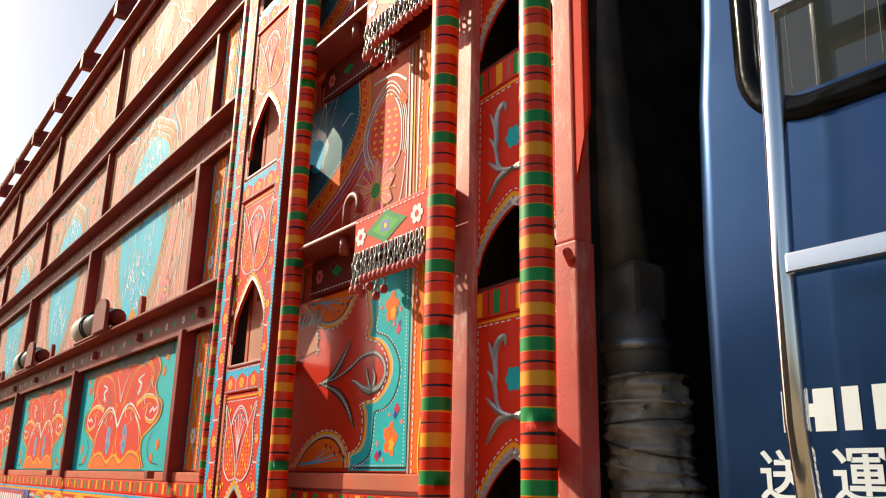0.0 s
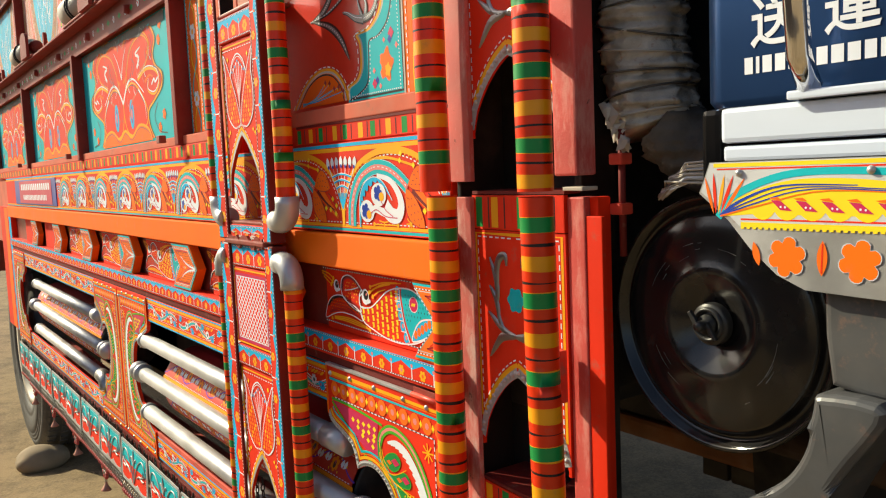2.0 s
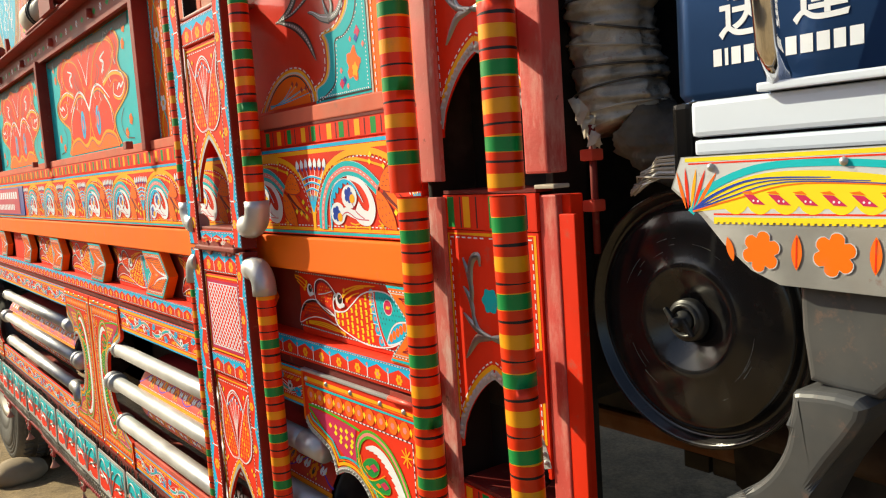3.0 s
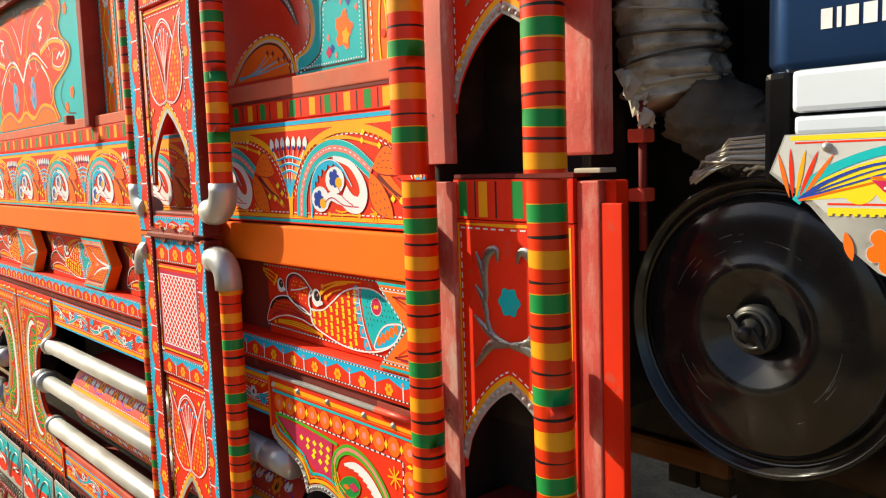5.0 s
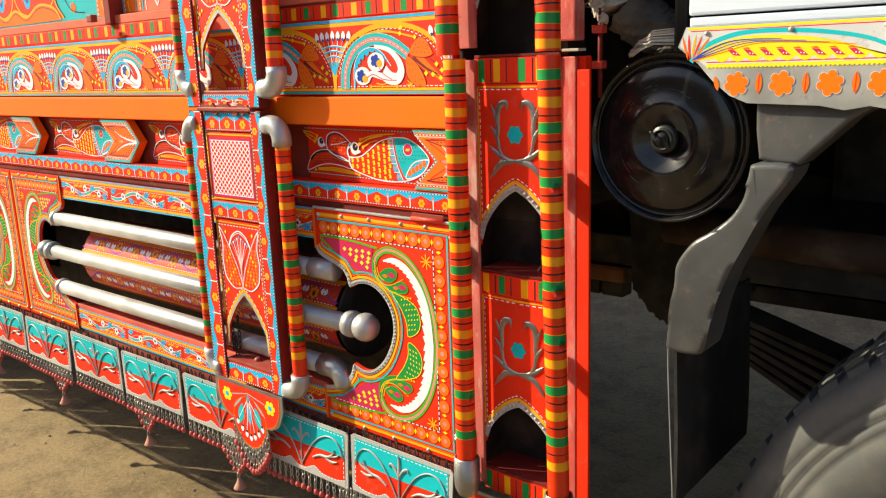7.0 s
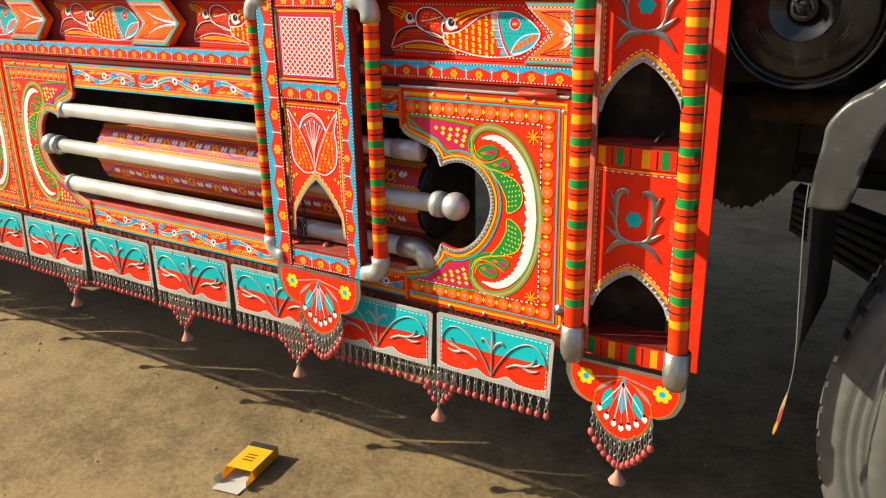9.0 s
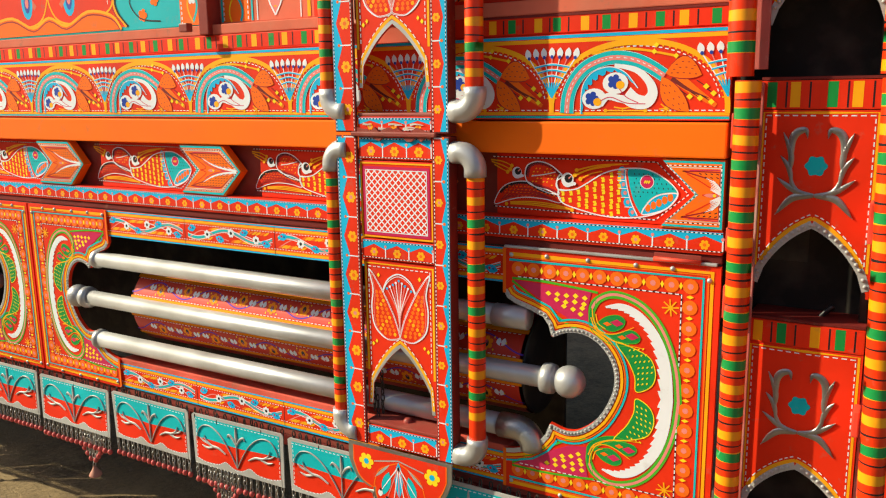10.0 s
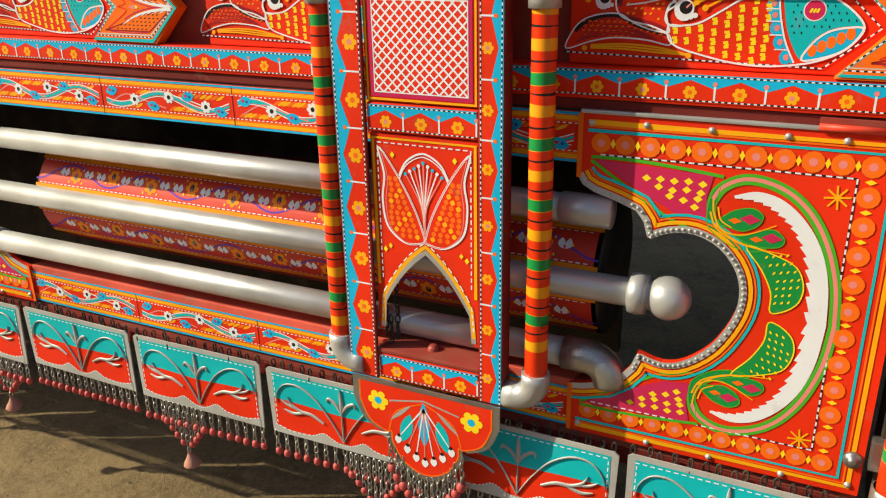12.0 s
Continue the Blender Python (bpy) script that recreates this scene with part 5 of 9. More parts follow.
# silver rods with ball ends
for xa, xb in ((-2.395, -1.085), (-4.12, -2.76)):
    for i, (z, ball, r) in enumerate(((0.832, False, 0.0185), (0.7305, True, 0.0185), (0.628, False, 0.0200))):
        rod = thing("guard_rod", "silver-painted round steel guard rod before the red tube", "rod", "silver guard rods")
        l = xa + (0.0 if ball else 0.085 if i == 0 else 0.065)
        rr = xb - (0.0 if ball else 0.100 if i == 0 else 0.10)
        tube_part("rod", [(l, 0.640, z), (rr, 0.640, z)], r, STEEL, rod, "", 24)
        if ball:
            for e, s in ((l, -1), (rr, 1)):
                lathe("ball_end", [(0.0, -0.0280)] + [(0.0280 * math.cos(a), 0.0280 * math.sin(a)) for a in [-1.3 + 2.6 * k / 10 for k in range(11)]] + [(0.0, 0.0280)],
                      (e, 0.640, z), "x", STEEL, rod, "", 24)
                lathe("collar", [(0.0185, -0.012), (0.0255, -0.010), (0.027, 0.0), (0.0255, 0.010), (0.0185, 0.012)], (e - s * 0.037, 0.640, z), "x", STEEL, rod, "", 24)
        else:
            lathe("collar", [(0.0, -0.008), (r + 0.001, -0.008), (r + 0.004, -0.004), (r + 0.004, 0.006), (r, 0.010)], (l + 0.004, 0.640, z), "x", STEEL, rod, "", 24)
            if i == 0:
                lathe("sleeve", [(r, -0.035), (r + 0.0022, -0.034), (r + 0.0022, 0.030), (0.0, 0.031)], (rr - 0.006, 0.640, z), "x", STEEL, rod, "", 24)
            if i == 2:
                q = [(rr + 0.034 * math.sin(a), 0.640, z - 0.034 + 0.034 * math.cos(a)) for a in [math.pi / 2 * k / 8 for k in range(9)]]
                tube_part("elbow", [(rr - 0.03, 0.64, z)] + q, [r + 0.003] * 10, DULLSTEEL, rod, "", 24)

# ---- painted pipes ----


def banded_pipe(name, x, y, z0, z1, r, parent, first, step, green=False, twin=-1, seed=0, tall=0.0145, ease=0.0, lean=0.0):
    """A red pipe ringed with yellow and green bands and thin black lines.
    first, step: height of the lowest band's middle and the spacing (ease bends it); twin: a band that repeats the colour before it; lean: shift of x from foot to top."""
    rnd = random.Random(seed)
    mids, k, z = [], 0, first
    while z < z1 - 0.006:
        mids.append(z)
        k += 1
        z = first + step * k + ease * k * k + rnd.uniform(-0.0012, 0.0012)
    cuts, col = [(z0, PIPERED)], green
    for k, z in enumerate(mids):
        h = tall * rnd.uniform(0.94, 1.06) / 2
        if col:
            cuts += [(z - h - 0.0007, BANDYELLOW), (z - h, BANDGREEN), (z + h, BANDYELLOW), (z + h + 0.0007, PIPERED)]
        else:
            cuts += [(z - h, BANDYELLOW), (z + h, PIPERED)]
        if k + 1 < len(mids):
            m = (z + mids[k + 1]) / 2 + rnd.uniform(-0.001, 0.001)
            cuts += [(m - 0.0012, BLACK), (m + 0.0012, PIPERED)]
        col = col if k + 1 == twin else not col
    seg, V, F, I = 24, [], [], []
    mats = [PIPERED, BANDYELLOW, BANDGREEN, BLACK]
    zs = [c[0] for c in cuts] + [z1]
    tilt = 0.0
    for i, z in enumerate(zs):
        if i % 2 == 0:
            tilt = rnd.uniform(-0.0010, 0.0010) if z not in (z0, z1) else 0
        dent = 1 + 0.020 * noise.noise(Vector((seed * 3.1, 0.0, z * 14)))
        cx = x + lean * (z - z0) / (z1 - z0) + 0.0007 * noise.noise(Vector((seed, 4.0, z * 7)))
        for j in range(seg):
            a = 2 * math.pi * j / seg
            V.append((cx + r * dent * math.cos(a), y + r * dent * math.sin(a), z + tilt * math.cos(a)))
    for i, c in enumerate(cuts):
        for j in range(seg):
            a, b2 = i * seg + j, i * seg + (j + 1) % seg
            F.append((a, b2, b2 + seg, a + seg))
            I.append(mats.index(c[1]))
    return mesh_object(name, V, F, mats, I, parent, "red pipe ringed with yellow and green bands", True)


def elbow(name, x, y, z, dx, up, r, parent):
    """A cast elbow from an upright pipe end into the pillar's side: dx to the side, up +1 or -1 away from the pipe."""
    R = abs(dx)
    pts = [(x, y, z - up * 0.012)] + [(x + dx * (1 - math.cos(a)), y, z + up * R * math.sin(a)) for a in [math.pi / 2 * k / 9 for k in range(10)]]
    pts.append((x + dx * 1.5, y, z + up * R))
    tube_part(name, pts, [r + 0.0035] * len(pts), STEEL, parent, "silver-painted pipe elbow", 22)


# ---- ornate pillar between the bays ----
PX0, PX1, PY = -1.522, -1.283, 0.585
SX0, SX1 = -1.475, -1.318
pillar = thing("ornamental_pillar", "boxed red pillar with tulip panels, arched niches and blue zigzag", "pillar")
PZ = [(0.555, 1.145), (1.150, 3.02)]
for z0, z1 in PZ:
    for x0, x1 in ((PX0, SX0), (SX1, PX1)):
        st = box("stile", x0, x1, PY, 0.590 if x0 == PX0 else 0.611, z0, z1, MAROON, pillar)
        b = Brush(PY)
        pin_strip(b, z0 + 0.003, z1 - 0.003, x0 + 0.002, x1 - 0.002, round((z1 - z0) / 0.0735), flip=(x0 == PX0) is True, turn=True)
        b.build("painted_zigzag", st)


def niche_panel(z0, apex, top):
    """Tulip panel with a pointed arch cut into its foot, from the springing z0 to top."""
    c, hw = (SX0 + SX1) / 2, (SX1 - SX0) / 2
    arch = []
    for k in range(9):
        t = k / 8
        arch.append((c - hw + 0.012 + (hw - 0.012) * t, z0 + (apex - z0) * (0.20 + 0.80 * (math.sin(math.pi / 2 * t) ** 0.9) * 0.82 + 0.18 * 0.80 * t ** 3)))
    left = [(SX0 + 0.002, z0 - 0.02), (SX0 + 0.009, z0 - 0.02)] + arch
    right = [(2 * c - x, z) for x, z in left][::-1]
    lo = left + right[1:]
    out = lo + [(SX1 - 0.002, top), (SX0 + 0.002, top)]
    pn = plate("tulip_panel", out, 0.592, 0.598, RED, pillar, "red panel with a white-lined tulip over a pointed arch")
    b = Brush(0.5915)
    rim = lo[1:-1]
    off = lambda d: [(x, z + d) for x, z in rim]
    b.stroke(off(0.004), 0.007, STEEL, 2)
    b.stroke(off(0.012), 0.0055, YELLOW, 2)
    b.dashes(off(0.018), 0.0016)
    for d, mt, w in ((0.004, YELLOW, 0.0045),):
        b.stroke([(SX0 + 0.006, z0 + 0.05), (SX0 + 0.006, top - 0.006), (SX1 - 0.006, top - 0.006), (SX1 - 0.006, z0 + 0.05)], w, mt, 2)
    b.dashes([(SX0 + 0.012, z0 + 0.06), (SX0 + 0.012, top - 0.012), (SX1 - 0.012, top - 0.012), (SX1 - 0.012, z0 + 0.06)], 0.0016)
    tulip_motif(b, SX0 + 0.013, SX1 - 0.013, apex + 0.014, top - 0.018)
    b.build("painted_tulip", pn)


def cross_strip(z0, z1):
    st = box("cross_board", SX0 + 0.0005, SX1 - 0.0005, 0.589, 0.60, z0, z1, RED, pillar)
    b = Brush(0.5885)
    pin_strip(b, SX0 + 0.003, SX1 - 0.003, z0 + 0.002, z1 - 0.002, 3)
    b.build("painted_zigzag", st)


cross_strip(0.556, 0.596)
box("niche_floor", SX0, SX1, 0.588, 0.671, 0.597, 0.604, PRIMER, pillar)
niche_panel(0.655, 0.757, 0.918)
cross_strip(0.920, 0.958)
gp = box("lattice_panel", SX0 + 0.0005, SX1 - 0.0005, 0.590, 0.60, 0.960, 1.100, RED, pillar, "red panel with a white diagonal lattice")
b = Brush(0.5895)
gx0, gx1, gz0, gz1 = SX0 + 0.014, SX1 - 0.014, 0.972, 1.084
b.rect(gx0 - 0.006, gx1 + 0.006, gz0 - 0.006, gz1 + 0.006, MAGENTA, 1)
b.rect(gx0, gx1, gz0, gz1, RED, 2)
b.stroke([(SX0 + 0.004, 0.963), (SX0 + 0.004, 1.096), (SX1 - 0.004, 1.096), (SX1 - 0.004, 0.963)], 0.004, YELLOW, 2, closed=True)
b.stroke([(gx0, gz0), (gx1, gz0), (gx1, gz1), (gx0, gz1)], 0.002, WHITE, 4, closed=True)
n = 10
step = (gx1 - gx0) / n
W, H = gx1 - gx0, gz1 - gz0
for k in range(-n, 2 * n):
    for s in (1, -1):
        x = gx0 + k * step
        pts = []
        for t in (0.0, H):
            pts.append((x + (t if s > 0 else -t), gz0 + t))
        a, c = pts
        if s > 0:
            lo_, hi_ = max(a[0], gx0), min(c[0], gx1)
            if lo_ < hi_:
                b.stroke([(lo_, gz0 + lo_ - a[0]), (hi_, gz0 + hi_ - a[0])], 0.0022, WHITE, 3)
        else:
            hi_, lo_ = min(a[0], gx1), max(c[0], gx0)
            if lo_ < hi_:
                b.stroke([(hi_, gz0 + a[0] - hi_), (lo_, gz0 + a[0] - lo_)], 0.0022, WHITE, 3)
b.build("painted_lattice", gp)
cross_strip(1.102, 1.143)
z = 1.182
while z < 2.9:
    cross_strip(z - 0.032, z - 0.004) if z < 1.2 else cross_strip(z - 0.050, z - 0.006)
    box("niche_floor", SX0, SX1, 0.590, 0.671, z - 0.004, z + 0.002, PRIMER, pillar)
    niche_panel(z + 0.062, z + 0.152, z + 0.312)
    z += 0.3635
# dark sheet that paints in the shade at the niche's left side
box("niche_cheek", SX0 - 0.006, SX0 - 0.001, 0.5985, 0.6230, 1.346, 2.90, NICHESHADE, pillar)
for z in (1.675, 2.080):
    box("rail_run", SX0, -1.3465, 0.636, 0.6635, z, z + 0.070, RAILRED, pillar, "dusty red rail passing behind the pillar", 0.002)
bk = box("pillar_back_panel", -1.560, -1.346, 0.664, 0.671, 1.345, 2.90, BLEACHED, pillar, "faded painted sheet behind the pillar")
b = Brush(0.6635)
for k in range(5):
    zc = 1.42 + 0.34 * k
    for rr, mt, ww in ((0.075, AMBER, 0.007), (0.064, WHITE, 0.003), (0.086, YELLOW, 0.003)):
        b.stroke([(-1.40 + rr * math.cos(a), zc + 1.3 * rr * math.sin(a)) for a in [0.3 + 2.4 * i / 16 for i in range(17)]], ww, mt, 2)
    b.flower(-1.40, zc + 0.02, 0.018, 6, WHITE, AMBER, 3)
b.build("arc_pattern", bk)
rj = random.Random(12)
for zc, s in ((1.1505, 1), (1.1445, -1)):
    lip = [(SX0 + 0.002 + 0.0096 * k, zc + s * rj.choice((0.0, 0.002, 0.006, 0.009))) for k in range(17)]
    plate("ragged_lip", [(lip[0][0], zc - s * 0.004)] + lip + [(lip[-1][0], zc - s * 0.004)], 0.5835, 0.5885, PRIMER, pillar)
b = Brush(0.5868)
for k in range(9):
    x = rj.uniform(SX0 + 0.01, SX1 - 0.03)
    z = rj.uniform(1.153, 1.172)
    b.stroke(smooth_line([(x, z), (x + 0.010, z + rj.uniform(-0.002, 0.002)), (x + rj.uniform(0.015, 0.028), z)], 3), rj.uniform(0.003, 0.006), WORN, 1, 0.001)
b.build("worn_patches", pillar, "paint rubbed to bare metal")
lathe("floor_bolt", [(0.0, 0.008), (0.005, 0.007), (0.008, 0.004), (0.009, 0.0)], (-1.40, 0.615, 0.604), "z", PRIMER, pillar, "", 14)
box("joint_bar", SX0 - 0.01, SX1 + 0.01, 0.580, 0.60, 1.1435, 1.1515, PRIMER, pillar)
for s, x in ((1, -1.5420), (-1, -1.2410)):
    low = (0.635, 0.0383, False, -1) if s > 0 else (0.656, 0.0383, False, 11)
    banded_pipe("banded_pipe", x, 0.599, 0.600, 1.090, 0.0150, pillar, *low, 3, 0.0138)
    banded_pipe("banded_pipe", x, 0.597, 1.215, 3.0, 0.0155, pillar, 1.2495, 0.0416 if s > 0 else 0.0405, False, -1, 4, 0.0142)
    elbow("elbow", x, 0.598, 0.600, s * 0.028, -1, 0.0155, pillar)
    elbow("elbow", x, 0.598, 1.090, s * 0.028, 1, 0.0155, pillar)
    elbow("elbow", x, 0.598, 1.215, s * 0.028, -1, 0.0160, pillar)

# ---- corner pillar at the front of the body ----
corner = thing("corner_pillar", "red corner pillar of two banded pipes with arched flower panels", "pillar")
CX0, CX1, CM = -0.800, -0.644, -0.722


def prow(u, lift):
    """Depth of the folded corner panels, proud along their middle."""
    t = 1 - abs(u - CM) / ((CX1 - CX0) / 2)
    return 0.6350 - 0.0045 * max(0.0, min(1.0, t)) - lift


def tin_leaf(V, F, pts, width, put):
    """A pressed tin leaf along pts: two rounded flanks and a stitched crease."""
    q = [Vector(p) for p in smooth_line(pts, 10)]
    n, o = len(q), len(V)
    for i, p in enumerate(q):
        d = (q[min(i + 1, n - 1)] - q[max(i - 1, 0)]).normalized()
        t = i / (n - 1)
        hw = width / 2 * max(0.10, math.sin(math.pi * min(1.0, 0.12 + t * 0.92)) ** 0.7)
        for k, l in ((-1, 0.0), (-0.55, 0.0022), (0, 0.0010 if i % 2 else 0.0024), (0.55, 0.0022), (1, 0.0)):
            e = p + Vector((-d.y, d.x)) * hw * k
            V.append(put(e.x, e.y, l + 0.0004))
    for i in range(n - 1):
        for k in range(4):
            a = o + i * 5 + k
            F.append((a, a + 1, a + 6, a + 5))


def corner_panel(z0, apex, top):
    n, arch = 10, []
    for k in range(n + 1):
        t = k / n
        arch.append((CX0 + 0.004 + (CM - CX0 - 0.004) * t, z0 + (apex - z0) * (0.84 * math.sin(math.pi / 2 * t) ** 0.62 + 0.16 * t ** 2)))
    for left in (True, False):
        pts = arch if left else [(2 * CM - x, z) for x, z in arch]
        ex = CX0 if left else CX1
        out = [(ex, z0 - 0.006)] + [(pts[0][0], z0 - 0.006)] + pts + [(CM, top), (ex, top)]
        bm = bmesh.new()
        f0 = bm.faces.new([bm.verts.new((u, prow(u, 0.0), w)) for u, w in out])
        ext = bmesh.ops.extrude_face_region(bm, geom=[f0])
        for v in ext["geom"]:
            if isinstance(v, bmesh.types.BMVert):
                v.co.y += 0.005
        part("arched_panel", bm, RED, corner)
        b = Brush(where=lambda u, w, lift: (u, prow(u, lift), w))
        s = 1 if left else -1
        b.stroke([(x, z + 0.005) for x, z in pts], 0.011, TINPAINT, 2)
        b.stroke([(x + s * -0.000, z + 0.0135) for x, z in pts[1:]], 0.0055, YELLOW, 2)
        b.dashes([(x, z + 0.020) for x, z in pts[1:]], 0.0016)
        b.stroke([(ex + s * 0.005, z0 + 0.03), (ex + s * 0.005, top - 0.004), (CM, top - 0.004)], 0.0035, YELLOW, 2)
        b.dashes([(ex + s * 0.009, z0 + 0.04), (ex + s * 0.009, top - 0.008), (CM, top - 0.008)], 0.0016)
        cz = apex + (top - apex) * 0.53
        n2 = 36
        pet = [(CM + 0.0152 * (0.90 + 0.10 * math.cos(6 * a)) * math.cos(a), cz + 0.0150 * (0.90 + 0.10 * math.cos(6 * a)) * math.sin(a)) for a in [2 * math.pi * k / n2 for k in range(n2 + 1)]]
        pet = [p for p in pet if (p[0] <= CM + 1e-6) == left or abs(p[0] - CM) < 1e-4]
        half = sorted(pet, key=lambda p: math.atan2(p[1] - cz, abs(p[0] - CM) + 1e-9))
        b.fill([(CM, cz - 0.0145)] + half + [(CM, cz + 0.0145)], TEAL, 3)
        b.build("painted_edge", corner.children[-1])
        # raised tin sprays
        V, F = [], []
        put = lambda u, w, l, s=s, cz=cz: (CM - s * u, prow(CM - s * u, l), cz + w)
        tin_leaf(V, F, [(0.0005, -0.0410), (0.028, -0.046), (0.050, -0.071)], 0.0105, put)
        tin_leaf(V, F, [(0.0005, -0.0405), (0.022, -0.036), (0.031, -0.022), (0.0335, -0.002)], 0.0067, put)
        tin_leaf(V, F, [(0.012, -0.040), (0.030, -0.033), (0.050, -0.018)], 0.0084, put)
        tin_leaf(V, F, [(0.031, -0.020), (0.036, -0.002), (0.047, 0.013)], 0.0074, put)
        tin_leaf(V, F, [(0.033, -0.004), (0.034, 0.018), (0.045, 0.046)], 0.0082, put)
        tin_leaf(V, F, [(0.033, 0.012), (0.033, 0.034), (0.027, 0.046), (0.016, 0.049), (0.013, 0.038)], 0.0109, put)
        mesh_object("tin_spray", V, F, [DULLSTEEL], None, corner, "", True)
        V, F = [], []
        acc = 0
        for p, q in zip(smooth_line(pts, 3), smooth_line(pts, 3)[1:]):
            acc += (Vector(q) - Vector(p)).length
            if acc > 0.008:
                acc = 0
                dome(V, F, p[0], prow(p[0], 0.0012), p[1] + 0.005, 0.0030)
        mesh_object("beaded_tin_edge", V, F, [TINPAINT], None, corner, "", True)


def corner_strip(z0, z1, seed):
    for left in (True, False):
        x0, x1 = (CX0, CM) if left else (CM, CX1)
        bm = bmesh.new()
        vs = [bm.verts.new((x, prow(x, 0.001), z)) for x, z in ((x0, z0), (x1, z0), (x1, z1), (x0, z1))]
        f0 = bm.faces.new(vs)
        ext = bmesh.ops.extrude_face_region(bm, geom=[f0])
        for v in ext["geom"]:
            if isinstance(v, bmesh.types.BMVert):
                v.co.y += 0.006
        st = part("striped_board", bm, RED, corner)
        b = Brush(where=lambda u, w, lift: (u, prow(u, 0.001 + lift), w))
        tally(b, x0 + 0.001, x1 - 0.001, z0 + 0.001, z1 - 0.001, 2, seed)
        b.build("bar_pattern", st)
    out = [(CX0, 0.704), (CX0, prow(CX0, 0)), (CM, prow(CM, 0)), (CX1, prow(CX1, 0)), (CX1, 0.658), (-0.657, 0.659), (-0.657, 0.704)]
    bm = bmesh.new()
    f0 = bm.faces.new([bm.verts.new((x, y, z1 + 0.001)) for x, y in out])
    ext = bmesh.ops.extrude_face_region(bm, geom=[f0])
    for v in ext["geom"]:
        if isinstance(v, bmesh.types.BMVert):
            v.co.z += 0.004
    part("niche_floor", bm, MAROON, corner)


BAYS = [(0.489, 0.527, 0.582, 0.660, 0.847), (0.848, 0.883, 0.934, 1.024, 1.188), (1.189, 1.228, 1.300, 1.381, 1.541)]
BAYS += [(1.542 + 0.294 * k, 1.575 + 0.294 * k, 1.606 + 0.294 * k, 1.671 + 0.294 * k, 1.835 + 0.294 * k) for k in range(5)]
for k, (foot, floor_z, spring, apex, top) in enumerate(BAYS):
    corner_strip(foot, floor_z, k)
    corner_panel(spring, apex, top)
# near-black back and cheeks give the open niches their shade by colour
box("niche_backing", XR + 0.0125, -0.6565, 0.7035, 0.712, 0.49, 3.0, NICHESHADE, corner)
box("niche_cheek", -0.656, -0.645, 0.661, 0.712, 0.49, 3.0, NICHESHADE, corner)
box("niche_cheek", XR + 0.0125, XR + 0.020, 0.6345, 0.7030, 0.49, 3.0, NICHESHADE, corner)
for x, y, xu, yu, r, seed in ((-0.8113, 0.5985, -0.8235, 0.5985, 0.0174, 8), (-0.6290, 0.584, -0.6320, 0.5855, 0.0170, 9)):
    if seed == 8:
        banded_pipe("banded_pipe", x, y, 0.545, 1.229, r, corner, 0.604, 0.0363, True, -1, seed)
        banded_pipe("banded_pipe", xu, yu, 1.2345, 3.0, r + 0.001, corner, 1.274, 0.0417, True, -1, seed + 2, 0.0150)
    else:
        banded_pipe("banded_pipe", x + 0.0125, y, 0.545, 1.229, r, corner, 0.610, 0.0423, False, -1, seed, 0.0145, -0.00019, -0.0135)
        banded_pipe("banded_pipe", xu, yu, 1.2345, 3.0, r + 0.001, corner, 1.2445, 0.0347, False, 12, seed + 2, 0.0140)
        x += 0.0125
    lathe("pipe_boot", [(0.0, 0.0), (0.016, 0.0), (0.0215, 0.012), (0.0235, 0.035), (0.0225, 0.037), (0.0225, 0.068), (0.020, 0.07)], (x, y, 0.488), "z", DULLSTEEL, corner, "dull tin boot on the pipe's foot", 26)
box("angle_iron", -0.8215, -0.7955, 0.6275, 0.634, 0.50, 1.226, IRONPEEL, corner, "peeling pink-red angle iron", 0.001)
box("angle_iron", -0.8320, -0.7925, 0.6275, 0.634, 1.244, 3.0, IRONPEEL, corner, "peeling pink-red angle iron", 0.001)
# short lugs that hold the pipes off the panels
for z0, z1 in ((0.738, 0.777), (1.012, 1.068), (1.367, 1.411)):
    box("pipe_lug", -0.6500, -0.6405, 0.598, 0.6300, z0, z1, POST, corner)
for z0, z1 in ((0.884, 0.934), (0.985, 1.020), (1.134, 1.184)):
    box("pipe_lug", -0.8335, -0.8225, 0.606, 0.6270, z0, z1, POST, corner)
# red corner post, lower and upper lengths: a bleached front bar beside a red plate
box("corner_post", -0.6430, -0.6185, 0.6375, 0.659, 0.500, 1.226, POSTPEEL, corner, "sun-bleached worn red corner post", 0.0015)
box("post_plate", -0.6180, -0.5960, 0.6390, 0.6440, 0.496, 1.207, RED, corner, "plain red plate beside the post", 0.0010)
box("post_web", -0.6180, -0.6060, 0.6445, 0.6630, 0.497, 1.226, RED, corner)
for z0, z1, x1, y0 in ((1.248, 1.600, -0.6075, 0.618), (1.6005, 3.0, -0.6105, 0.620)):
    box("corner_post", -0.6400, x1, y0, 0.645, z0, z1, POSTPEEL, corner, "thick worn red painted corner post", 0.0025)
plate("post_plate", [(-0.6100, 1.665), (-0.6000, 1.700), (-0.5890, 1.740), (-0.5890, 3.0), (-0.6100, 3.0)], 0.6220, 0.6260, RED, corner, "plain red plate beside the post")
box("joint_strip", -0.632, -0.6040, 0.6215, 0.643, 1.2330, 1.2370, CREAM, corner, "bare pale strip in the joint", 0.001)
tube_part("hinge_pin", [(-0.5960, 0.6690, 1.165), (-0.5960, 0.6690, 1.292)], 0.0036, MAROON, corner, "", 10)
for z in (1.207, 1.257):
    box("hinge_lug", -0.6055, -0.5890, 0.6600, 0.6770, z, z + 0.0115, POST, corner)
